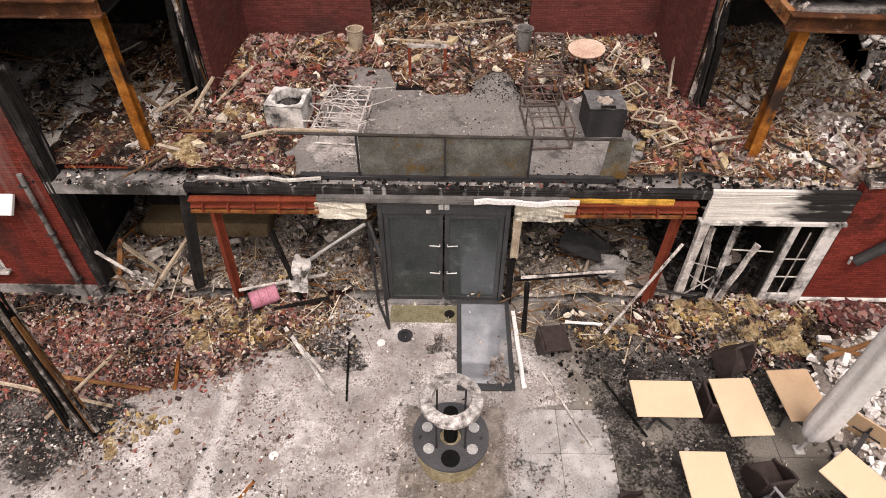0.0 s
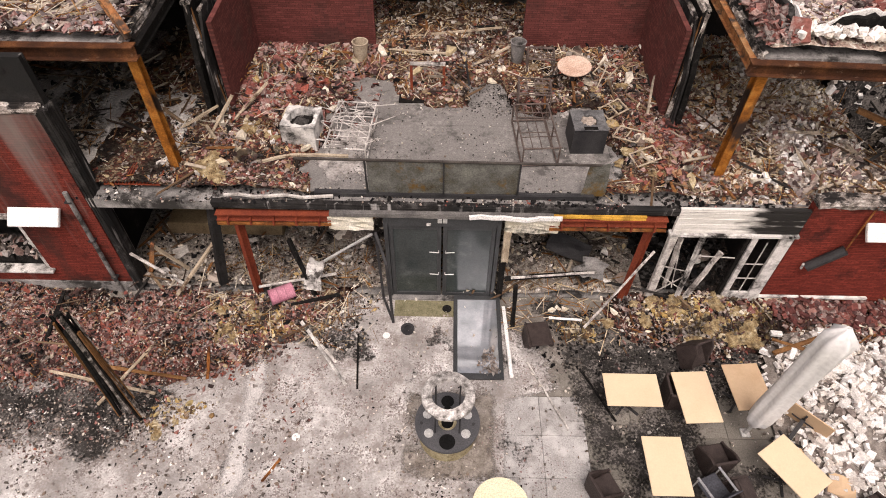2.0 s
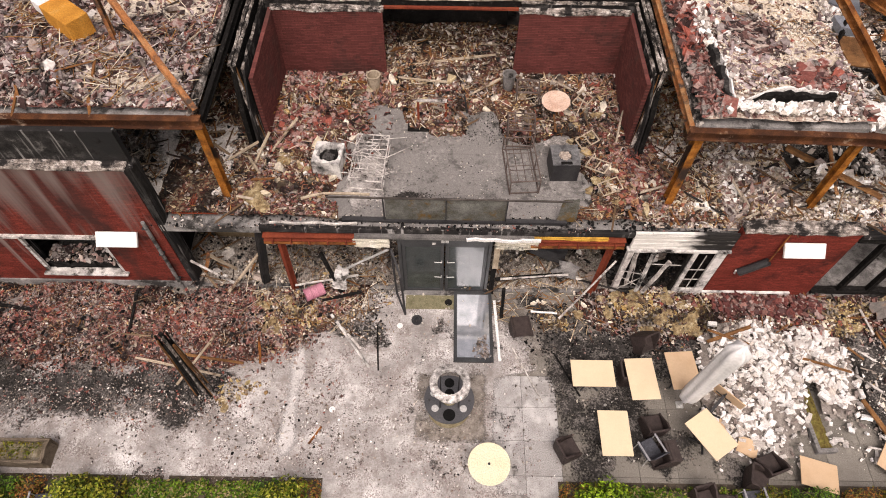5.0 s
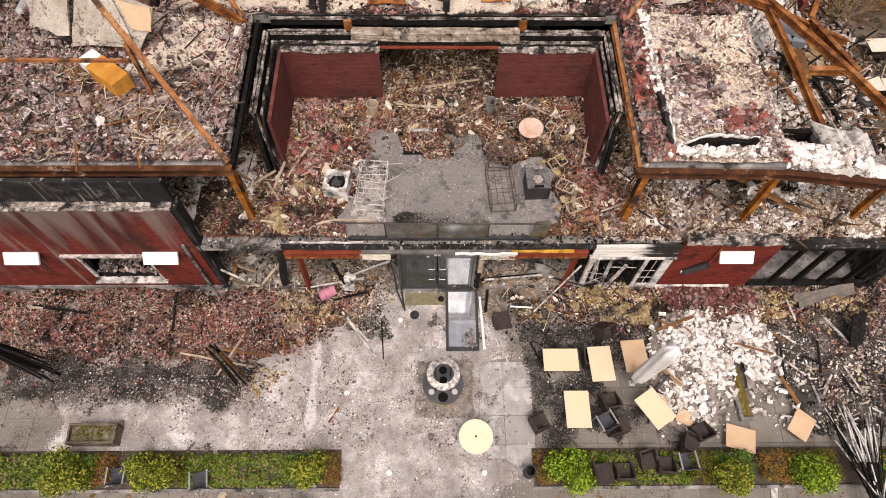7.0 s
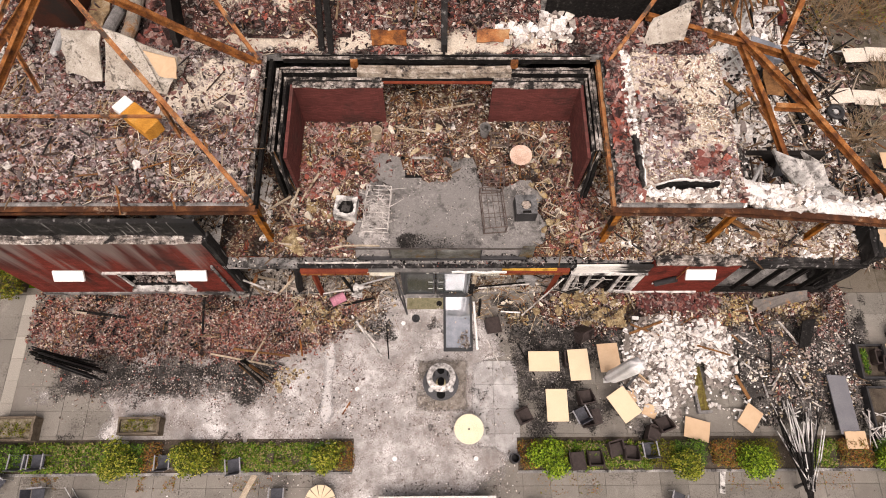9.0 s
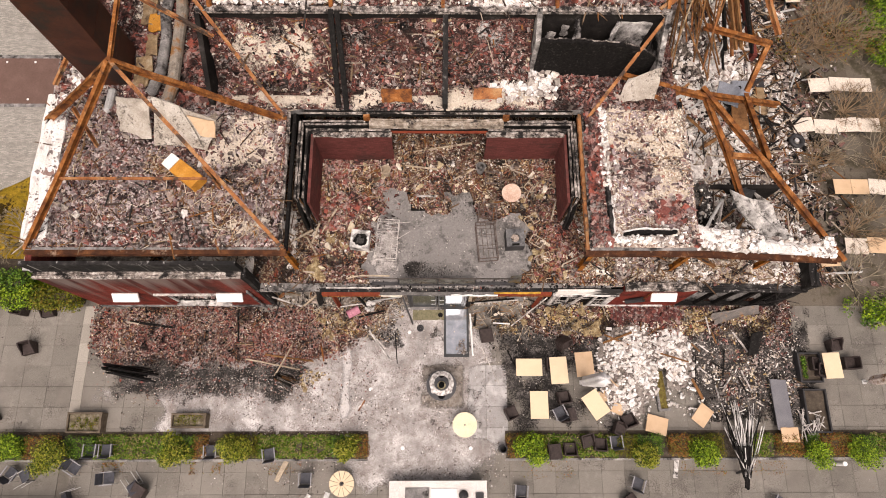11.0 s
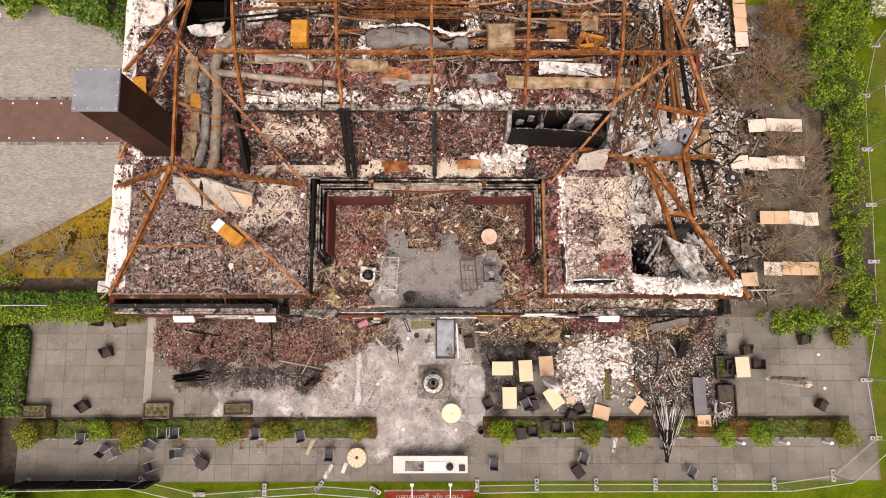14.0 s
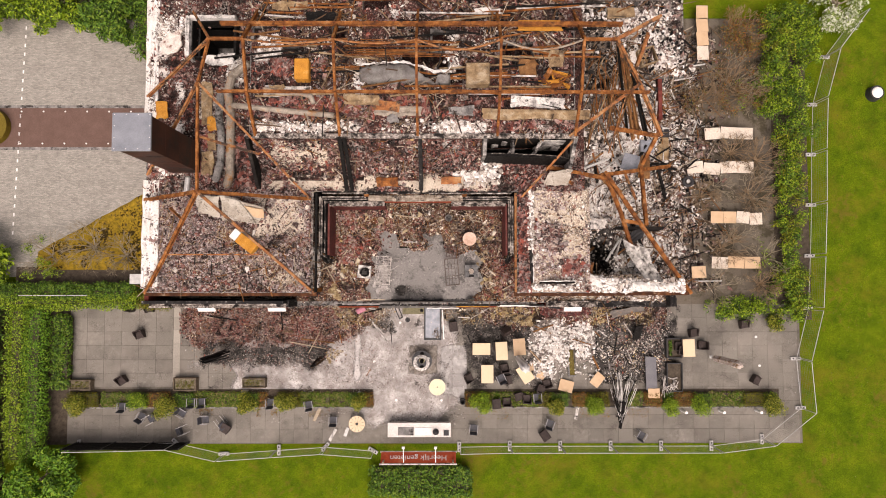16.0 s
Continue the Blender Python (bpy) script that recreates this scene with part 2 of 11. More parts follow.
WHITE = surface("white_paint", [(0.3, (0.72, 0.71, 0.69)), (0.7, (0.84, 0.83, 0.81))], size=0.4, rough=0.6, bump=0.1)
WHITE_SOOT = surface("sooty_white_paint", [(0.35, (0.2, 0.19, 0.18)), (0.55, (0.6, 0.58, 0.55)), (0.7, (0.76, 0.74, 0.71))], size=0.4, rough=0.7, stain=(0.05, 0.045, 0.04), stain_size=0.3, stain_cover=0.5, edge=0.12, grainy=0.7)
TABLE = surface("pale_table_board", [(0.3, (0.66, 0.51, 0.34)), (0.7, (0.73, 0.58, 0.4))], size=0.8, rough=0.55, bump=0.03, grainy=0.14, stain=(0.56, 0.43, 0.28), stain_size=0.8, stain_cover=0.25, edge=0.25)
TABLE_TAN = surface("tan_table_board", [(0.3, (0.54, 0.37, 0.23)), (0.7, (0.62, 0.45, 0.29))], size=0.6, rough=0.6, bump=0.03, grainy=0.15, stain=(0.5, 0.33, 0.2), stain_size=0.7, stain_cover=0.3, edge=0.2)
BLACKMETAL = surface("black_metal", [(0.3, (0.018, 0.018, 0.02)), (0.7, (0.045, 0.044, 0.045))], size=0.3, rough=0.5, bump=0.15)
WICKER = surface("brown_wicker", [(0.3, (0.028, 0.02, 0.018)), (0.7, (0.06, 0.044, 0.04))], size=0.15, rough=0.6, bump=0.6, fine=0.012)
GREYCHAIR = surface("dark_grey_plastic", [(0.3, (0.035, 0.037, 0.045)), (0.7, (0.07, 0.072, 0.085))], size=0.2, rough=0.5, bump=0.2)
CANVAS = surface("pale_grey_canvas", [(0.3, (0.62, 0.61, 0.6)), (0.7, (0.75, 0.74, 0.73))], size=0.5, rough=0.9, bump=0.25, fine=0.09, grainy=0.35)
TILE_DARK = surface("sooty_deck_tile", [(0.0, (0.19, 0.18, 0.17)), (1.0, (0.225, 0.213, 0.202))], pick="object", rough=0.5, bump=0.15, stain=(0.09, 0.085, 0.08), stain_size=0.7, stain_cover=0.4)
PAVER_SIDE = surface("mossy_dark_paver", [(0.0, (0.12, 0.102, 0.08)), (1.0, (0.17, 0.148, 0.118))], pick="object", rough=0.9, bump=0.3, stain=(0.07, 0.06, 0.04), stain_size=1.2, stain_cover=0.55)
PAVER = surface("grey_concrete_paver", [(0.0, (0.176, 0.164, 0.143)), (0.5, (0.2, 0.186, 0.162)), (1.0, (0.226, 0.21, 0.184))], pick="object", rough=0.85, bump=0.25, stain=(0.12, 0.106, 0.092), stain_size=1.6, stain_cover=0.5, edge=0.25)
JOINT = surface("dirty_joint_sand", [(0.3, (0.12, 0.11, 0.09)), (0.7, (0.19, 0.172, 0.15))], size=0.5, rough=0.95)
GRASS = surface("lawn", [(0.3, (0.042, 0.08, 0.003)), (0.5, (0.075, 0.12, 0.004)), (0.7, (0.11, 0.148, 0.006))], size=1.4, rough=0.9, bump=0.8, fine=0.06, grainy=1.3, stain=(0.14, 0.12, 0.012), stain_size=3.2, stain_cover=0.5, edge=0.3)
COBBLE = brickwork("clay_paver_drive", (0.3, 0.29, 0.26), (0.38, 0.37, 0.33), (0.6, 0.6, 0.6), "flat")
RAMP = surface("red_brown_paving", [(0.3, (0.125, 0.078, 0.064)), (0.7, (0.165, 0.105, 0.087))], size=0.8, rough=0.9, bump=0.4)
MOSS = surface("yellow_moss_bed", [(0.3, (0.13, 0.1, 0.015)), (0.5, (0.25, 0.165, 0.018)), (0.7, (0.36, 0.23, 0.03))], size=0.25, rough=0.95, bump=0.8, fine=0.07, stain=(0.07, 0.05, 0.025), stain_size=0.35, stain_cover=0.35)
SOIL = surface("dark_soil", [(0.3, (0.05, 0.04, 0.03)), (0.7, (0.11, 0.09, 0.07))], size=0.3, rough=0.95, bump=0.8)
def crumbs(name, colours, size=0.07, soot=0.4, soot_size=0.9, gap_soot_colour=(0.03, 0.026, 0.025)):
    """A bed of countless crumbs: cells of single colours at two sizes, with soot and gap shade in dark patches."""
    k = len(colours)
    m = surface(name, [(i / k, c) for i, c in enumerate(colours)], size=0.4, rough=0.95, bump=0.9, fine=0.03, stain=gap_soot_colour, stain_size=soot_size, stain_cover=soot)
    n, ln = m.node_tree.nodes, m.node_tree.links.new
    geo = n.new("ShaderNodeNewGeometry")
    r = next(q for q in n if q.type == "VALTORGB")
    r.color_ramp.interpolation = "CONSTANT"
    va, vb = n.new("ShaderNodeTexVoronoi"), n.new("ShaderNodeTexVoronoi")
    va.inputs["Scale"].default_value, vb.inputs["Scale"].default_value = 1 / size, 0.45 / size
    warp = n.new("ShaderNodeTexNoise")
    warp.inputs["Scale"].default_value = 0.5 / size
    ln(geo.outputs["Position"], warp.inputs["Vector"])
    add = n.new("ShaderNodeVectorMath")
    add.operation = "MULTIPLY_ADD"
    add.inputs[1].default_value = (size * 1.6,) * 3
    ln(warp.outputs["Color"], add.inputs[0])
    ln(geo.outputs["Position"], add.inputs[2])
    for v in (va, vb):
        ln(add.outputs[0], v.inputs["Vector"])
    mixv = n.new("ShaderNodeMix")
    mixv.inputs["Factor"].default_value = 0.4
    ln(va.outputs["Color"], mixv.inputs["A"])
    ln(vb.outputs["Color"], mixv.inputs["B"])
    big = next(q for q in n if q.type == "TEX_NOISE")
    mixn = n.new("ShaderNodeMath")
    mixn.operation = "MULTIPLY_ADD"
    ln(big.outputs["Fac"], mixn.inputs[0])
    mixn.inputs[1].default_value = 0.55
    sub = n.new("ShaderNodeMath")
    sub.operation = "SUBTRACT"
    ln(mixv.outputs["Result"], sub.inputs[0])
    sub.inputs[1].default_value = 0.27
    ln(sub.outputs[0], mixn.inputs[2])
    for l in list(r.inputs["Fac"].links):
        m.node_tree.links.remove(l)
    ln(mixn.outputs[0], r.inputs["Fac"])
    bp = next(q for q in n if q.type == "BUMP")
    bp.inputs["Distance"].default_value = 0.05
    ln(va.outputs["Distance"], bp.inputs["Height"])
    bp.invert = True
    return m


# Beds are kept extra dark: the shade between shards is in their colour.
BED_RED = crumbs("red_tile_rubble", [(0.022, 0.017, 0.015), (0.085, 0.038, 0.03), (0.16, 0.058, 0.042), (0.07, 0.05, 0.043), (0.19, 0.085, 0.06), (0.25, 0.16, 0.12), (0.38, 0.33, 0.28)], 0.045, 0.4, 0.9, (0.007, 0.006, 0.006))
BED_MAROON = crumbs("maroon_tile_rubble", [(0.0106, 0.00726, 0.0066), (0.0726, 0.0277, 0.0238), (0.119, 0.0475, 0.0396), (0.0462, 0.0284, 0.0251), (0.145, 0.0792, 0.066), (0.224, 0.165, 0.139), (0.396, 0.356, 0.317)], 0.055, 0.3, 0.9, (0.007, 0.006, 0.006))
BED_PALE = crumbs("pale_plaster_rubble", [(0.0595, 0.0382, 0.034), (0.17, 0.102, 0.0892), (0.323, 0.238, 0.196), (0.459, 0.383, 0.315), (0.578, 0.527, 0.468), (0.68, 0.654, 0.612)], 0.075, 0.15, 1.6, (0.13, 0.065, 0.055))
BED_GREY = crumbs("grey_ash_rubble", [(0.00924, 0.00858, 0.00792), (0.0462, 0.0383, 0.033), (0.132, 0.112, 0.0957), (0.205, 0.172, 0.145), (0.297, 0.257, 0.224), (0.436, 0.403, 0.37)], 0.055, 0.4, 0.9, (0.007, 0.006, 0.006))
BED_DECK = crumbs("mixed_terrace_rubble", [(0.00868, 0.00682, 0.0062), (0.062, 0.0279, 0.0229), (0.124, 0.0465, 0.0341), (0.0806, 0.0527, 0.0372), (0.198, 0.143, 0.093), (0.273, 0.223, 0.161), (0.397, 0.353, 0.298)], 0.055, 0.4, 0.9, (0.007, 0.006, 0.006))
def speckled(m, colour, size, patch, lo=0.98, hi=1.12, share=1.0):
    """Specks of one colour, gathered in patches."""
    n, ln = m.node_tree.nodes, m.node_tree.links.new
    b = n["Principled BSDF"]
    geo, a, c, add, cut, mx = n.new("ShaderNodeNewGeometry"), n.new("ShaderNodeTexNoise"), n.new("ShaderNodeTexNoise"), n.new("ShaderNodeMath"), n.new("ShaderNodeMapRange"), n.new("ShaderNodeMix")
    a.inputs["Scale"].default_value, a.inputs["Detail"].default_value = 1 / size, 4
    c.inputs["Scale"].default_value, c.inputs["Detail"].default_value = 1 / patch, 5
    ln(geo.outputs["Position"], a.inputs["Vector"])
    ln(geo.outputs["Position"], c.inputs["Vector"])
    ln(a.outputs["Fac"], add.inputs[0])
    ln(c.outputs["Fac"], add.inputs[1])
    cut.inputs["From Min"].default_value, cut.inputs["From Max"].default_value, cut.inputs["To Max"].default_value = lo, hi, share
    ln(add.outputs[0], cut.inputs["Value"])
    mx.data_type = "RGBA"
    ln(cut.outputs["Result"], mx.inputs["Factor"])
    ln(b.inputs["Base Color"].links[0].from_socket, mx.inputs["A"])
    mx.inputs["B"].default_value = (*colour, 1)
    ln(mx.outputs["Result"], b.inputs["Base Color"])
    return m


ASH = surface("pale_ash", [(0.3, (0.22, 0.207, 0.195)), (0.5, (0.41, 0.39, 0.375)), (0.68, (0.77, 0.75, 0.73))], size=1.0, rough=0.95, bump=0.5, fine=0.04, grainy=0.6, stain=(0.2, 0.18, 0.168), stain_size=0.35, stain_cover=0.5, edge=0.25)
speckled(speckled(ASH, (0.24, 0.205, 0.185), 0.045, 0.7, 0.98, 1.18, 0.6), (0.12, 0.095, 0.085), 0.035, 0.5, 1.08, 1.2, 0.7)
PADGREY = surface("brown_grey_pad", [(0.3, (0.12, 0.1, 0.085)), (0.5, (0.22, 0.195, 0.17)), (0.7, (0.34, 0.31, 0.28))], size=0.3, rough=0.95, bump=0.6, fine=0.04)
TRAIL = surface("trodden_ash", [(0.3, (0.4, 0.38, 0.365)), (0.7, (0.62, 0.6, 0.585))], size=0.8, rough=0.95, bump=0.2)
SOOT_LAYER = surface("black_soot", [(0.3, (0.015, 0.014, 0.013)), (0.5, (0.03, 0.028, 0.026)), (0.7, (0.07, 0.064, 0.06))], size=0.5, rough=0.95, bump=0.7, fine=0.04)
speckled(SOOT_LAYER, (0.22, 0.2, 0.185), 0.05, 0.7, 1.0, 1.2, 0.75)


def thinning(m, fine=0.05, big=0.35, grit=0.9, lo=0.72, hi=1.12):
    """Lets a powder layer thin out in specks where its cover attribute falls to nought."""
    n, ln = m.node_tree.nodes, m.node_tree.links.new
    at, geo = n.new("ShaderNodeAttribute"), n.new("ShaderNodeNewGeometry")
    at.attribute_name = "cover"
    last = at.outputs["Fac"]
    for size, amount in ((fine, grit), (big, 0.7)):
        nz, mad = n.new("ShaderNodeTexNoise"), n.new("ShaderNodeMath")
        nz.inputs["Scale"].default_value, nz.inputs["Detail"].default_value = 1 / size, 4
        ln(geo.outputs["Position"], nz.inputs["Vector"])
        mad.operation = "MULTIPLY_ADD"
        ln(nz.outputs["Fac"], mad.inputs[0])
        mad.inputs[1].default_value = amount
        ln(last, mad.inputs[2])
        last = mad.outputs[0]
    cut = n.new("ShaderNodeMapRange")
    cut.inputs["From Min"].default_value, cut.inputs["From Max"].default_value = lo, hi
    ln(last, cut.inputs["Value"])
    ln(cut.outputs["Result"], n["Principled BSDF"].inputs["Alpha"])
    return m


thinning(ASH, 0.06, 0.4, 1.0, 0.78, 1.12)
thinning(TRAIL, 0.06, 0.5, 1.0, 0.9, 1.5)
thinning(PADGREY, 0.05, 0.3, 1.2, 0.8, 1.4)
speckled(TILE_DARK, (0.36, 0.34, 0.32), 0.12, 1.2, 1.08, 1.3, 0.6)
speckled(MOSS, (0.02, 0.014, 0.008), 0.14, 1.2, 1.08, 1.12, 0.9)
speckled(PAVER, (0.33, 0.31, 0.275), 0.25, 2.2, 1.08, 1.4, 0.6)
speckled(PAVER, (0.07, 0.058, 0.05), 0.06, 1.1, 1.1, 1.25, 0.7)
speckled(PAVER, (0.31, 0.285, 0.25), 1.6, 4.5, 0.98, 1.3, 0.55)
speckled(PAVER, (0.1, 0.09, 0.08), 1.3, 3.6, 1.02, 1.3, 0.5)
speckled(GRASS, (0.13, 0.085, 0.02), 0.35, 2.6, 1.1, 1.35, 0.6)
thinning(SOOT_LAYER, 0.06, 0.35, 1.3, 0.92, 1.3)
BED_ASH = crumbs("pale_ash_rubble", [(0.048, 0.04, 0.0344), (0.192, 0.164, 0.14), (0.288, 0.256, 0.224), (0.368, 0.336, 0.296), (0.224, 0.188, 0.156), (0.448, 0.416, 0.376)], 0.06, 0.45, 0.9, (0.05, 0.043, 0.04))
# Black ash whose tone also paints the dark inside behind the french window.
BED_BLACK = crumbs("dark_room_ash_rubble", [(0.01, 0.01, 0.009), (0.025, 0.022, 0.02), (0.05, 0.04, 0.035), (0.015, 0.014, 0.013), (0.1, 0.075, 0.06)], 0.06, 0.4, 0.6, (0.012, 0.011, 0.011))
WHITE_DUST = surface("white_plaster_dust", [(0.3, (0.5, 0.46, 0.42)), (0.5, (0.66, 0.63, 0.59)), (0.7, (0.8, 0.78, 0.75))], size=0.5, rough=0.95, bump=0.7, fine=0.05, stain=(0.3, 0.22, 0.19), stain_size=0.5, stain_cover=0.35, edge=0.2)
CREAM_DUST = surface("cream_plaster_dust", [(0.3, (0.4, 0.33, 0.26)), (0.5, (0.56, 0.49, 0.4)), (0.7, (0.68, 0.62, 0.53))], size=0.5, rough=0.95, bump=0.7, fine=0.05, stain=(0.2, 0.14, 0.11), stain_size=0.5, stain_cover=0.35, edge=0.2)
ASHDRIFT = surface("grey_ash_drift", [(0.3, (0.24, 0.22, 0.205)), (0.5, (0.38, 0.355, 0.335)), (0.7, (0.52, 0.495, 0.47))], size=0.5, rough=0.95, bump=0.7, fine=0.05, stain=(0.1, 0.085, 0.078), stain_size=0.6, stain_cover=0.3, edge=0.25)
thinning(ASHDRIFT, 0.12, 0.5)
thinning(WHITE_DUST, 0.09, 0.4)
thinning(CREAM_DUST, 0.09, 0.4)
TANBOARD = surface("smoked_tan_board", [(0.3, (0.18, 0.12, 0.07)), (0.5, (0.3, 0.21, 0.12)), (0.7, (0.46, 0.38, 0.27))], size=0.5, rough=0.8, stain=(0.06, 0.04, 0.03), stain_size=0.6, stain_cover=0.5, edge=0.2)
OCHRE = surface("ochre_rust_plate", [(0.3, (0.4, 0.17, 0.03)), (0.6, (0.58, 0.27, 0.05)), (0.75, (0.6, 0.36, 0.12))], size=0.4, rough=0.8, bump=0.2)
TANKGREY = surface("scorched_grey_shell", [(0.3, (0.22, 0.205, 0.195)), (0.5, (0.34, 0.325, 0.31)), (0.7, (0.48, 0.465, 0.45))], size=0.6, rough=0.6, bump=0.2, metal=0.1, stain=(0.16, 0.11, 0.08), stain_size=0.7, stain_cover=0.35, edge=0.2)
# Near-black wall tone: soot, with the rooms' inner shade put in.
ROOM_DARK = surface("sooted_dark_room_wall", [(0.3, (0.01, 0.009, 0.009)), (0.6, (0.026, 0.023, 0.021)), (0.72, (0.08, 0.073, 0.068))], size=0.8, rough=0.95)


def palette(name, colours, rough=0.9, fine=0.05, dust=None, cover=0.3):
    k = len(colours)
    return surface(name, [(i / k, c) for i, c in enumerate(colours)], pick="island", rough=rough, fine=fine, bump=0.4, stain=dust, stain_size=0.55, stain_cover=cover, edge=0.2)


SOOTY, ASHY = (0.016, 0.013, 0.012), (0.42, 0.385, 0.355)
SH_RED = palette("broken_roof_tiles", [(0.19, 0.066, 0.055), (0.26, 0.105, 0.088), (0.09, 0.045, 0.042), (0.3, 0.15, 0.13), (0.05, 0.03, 0.028), (0.37, 0.24, 0.21), (0.29, 0.085, 0.062)], dust=SOOTY, cover=0.4)
SH_MAROON = palette("sooty_maroon_tiles", [(0.13, 0.07, 0.062), (0.22, 0.115, 0.1), (0.06, 0.038, 0.036), (0.3, 0.2, 0.175), (0.18, 0.145, 0.14), (0.035, 0.024, 0.023), (0.42, 0.34, 0.295), (0.24, 0.2, 0.19)], dust=SOOTY, cover=0.36)
SH_PALE = palette("plaster_rubble", [(0.58, 0.54, 0.49), (0.76, 0.73, 0.69), (0.42, 0.37, 0.32), (0.24, 0.19, 0.16), (0.66, 0.6, 0.52), (0.12, 0.1, 0.085), (0.4, 0.34, 0.29)], dust=(0.09, 0.068, 0.06), cover=0.35)
SH_WHITE = palette("white_block_rubble", [(0.78, 0.76, 0.73), (0.84, 0.82, 0.8), (0.58, 0.55, 0.52), (0.64, 0.58, 0.52), (0.4, 0.36, 0.32), (0.8, 0.77, 0.73), (0.26, 0.22, 0.2)], dust=(0.26, 0.2, 0.17), cover=0.32)
SH_BLACK = palette("charcoal_lumps", [(0.008, 0.0075, 0.0075), (0.016, 0.015, 0.0145), (0.03, 0.028, 0.026), (0.011, 0.011, 0.012), (0.07, 0.066, 0.063)], rough=0.8)
SH_GREY = palette("grey_cinders", [(0.24, 0.21, 0.195), (0.14, 0.12, 0.11), (0.34, 0.31, 0.29), (0.1, 0.085, 0.075), (0.2, 0.15, 0.12)], dust=ASHY, cover=0.22)
SH_WOOL = palette("singed_insulation_wool", [(0.48, 0.39, 0.24), (0.66, 0.59, 0.47), (0.26, 0.19, 0.12), (0.74, 0.68, 0.57), (0.5, 0.36, 0.17), (0.2, 0.15, 0.12), (0.6, 0.52, 0.38)], dust=(0.07, 0.045, 0.036), cover=0.42)
SH_YELLOW = palette("yellow_insulation_crumbs", [(0.42, 0.29, 0.11), (0.24, 0.15, 0.07), (0.52, 0.4, 0.19), (0.12, 0.075, 0.045), (0.56, 0.47, 0.3), (0.06, 0.045, 0.035)], dust=(0.07, 0.052, 0.043), cover=0.5)
SH_STICK = palette("splintered_laths", [(0.05, 0.035, 0.028), (0.12, 0.075, 0.045), (0.2, 0.14, 0.09), (0.03, 0.028, 0.026), (0.38, 0.32, 0.25), (0.2, 0.09, 0.035)], dust=(0.045, 0.038, 0.035), cover=0.45)
SH_STRAW = palette("pale_splinters", [(0.4, 0.31, 0.19), (0.2, 0.1, 0.04), (0.52, 0.43, 0.3), (0.12, 0.06, 0.03), (0.6, 0.54, 0.44), (0.3, 0.15, 0.05)], dust=(0.045, 0.038, 0.035), cover=0.3)
SH_BROWN = palette("singed_brown_flakes", [(0.3, 0.16, 0.09), (0.2, 0.09, 0.05), (0.36, 0.24, 0.15), (0.12, 0.06, 0.04), (0.42, 0.32, 0.22), (0.28, 0.11, 0.07)], dust=SOOTY, cover=0.3)
SH_CREAM = palette("cream_plaster_crumbs", [(0.62, 0.54, 0.43), (0.76, 0.7, 0.61), (0.48, 0.38, 0.28), (0.7, 0.62, 0.5), (0.32, 0.22, 0.17), (0.8, 0.77, 0.71)], dust=(0.2, 0.12, 0.09), cover=0.2)
SH_LILAC = palette("ash_lilac_tiles", [(0.3, 0.24, 0.235), (0.2, 0.15, 0.15), (0.42, 0.35, 0.335), (0.12, 0.085, 0.082), (0.52, 0.455, 0.43), (0.27, 0.16, 0.15), (0.36, 0.3, 0.3)], dust=SOOTY, cover=0.25)
SH_BRICK = palette("fallen_red_bricks", [(0.19, 0.07, 0.06), (0.13, 0.05, 0.046), (0.25, 0.13, 0.11), (0.1, 0.055, 0.052), (0.3, 0.22, 0.2)], dust=SOOTY, cover=0.35)
for mt in (SH_RED, SH_MAROON, SH_PALE, SH_WOOL, SH_YELLOW):
    speckled(mt, SOOTY, 0.5, 1.6, 1.06, 1.2, 0.85)
    speckled(mt, ASHY, 0.1, 0.9, 1.06, 1.24, 0.5)
for mt in (BED_RED, BED_MAROON, BED_DECK, BED_GREY):
    speckled(mt, SOOTY, 0.5, 1.6, 1.02, 1.16, 0.85)


def foliage(name, colours):
    m = palette(name, colours, rough=0.6)
    b = m.node_tree.nodes["Principled BSDF"]
    b.inputs["Subsurface Weight"].default_value = 0.0
    return m


LEAF_HEDGE = foliage("hedge_leaves", [(0.09, 0.11, 0.007), (0.12, 0.13, 0.009), (0.04, 0.055, 0.004), (0.17, 0.16, 0.012), (0.14, 0.1, 0.01)])
LEAF_LIGHT = foliage("spring_leaves", [(0.14, 0.25, 0.01), (0.2, 0.32, 0.014), (0.07, 0.13, 0.006), (0.27, 0.36, 0.025), (0.035, 0.065, 0.004)])
LEAF_MID = foliage("clipped_hedge_leaves", [(0.08, 0.2, 0.012), (0.12, 0.26, 0.016), (0.035, 0.09, 0.006), (0.18, 0.3, 0.022), (0.06, 0.14, 0.008)])
LEAF_SHRUB = foliage("laurel_leaves", [(0.19, 0.22, 0.012), (0.11, 0.15, 0.008), (0.28, 0.29, 0.03), (0.06, 0.09, 0.006), (0.33, 0.31, 0.05), (0.03, 0.045, 0.004)])
LEAF_DARK = foliage("dark_green_leaves", [(0.05, 0.12, 0.01), (0.085, 0.18, 0.015), (0.025, 0.055, 0.006), (0.13, 0.21, 0.02)])
LEAF_GRASS = foliage("rank_grass", [(0.07, 0.15, 0.008), (0.11, 0.19, 0.012), (0.04, 0.08, 0.005), (0.16, 0.18, 0.025), (0.26, 0.21, 0.1)])
LEAF_DEAD = foliage("scorched_leaves", [(0.22, 0.085, 0.02), (0.3, 0.13, 0.03), (0.11, 0.045, 0.015), (0.18, 0.14, 0.03), (0.13, 0.13, 0.015)])
TWIG = surface("bare_twigs", [(0.3, (0.2, 0.17, 0.12)), (0.7, (0.36, 0.31, 0.23))], size=0.2, rough=0.9)

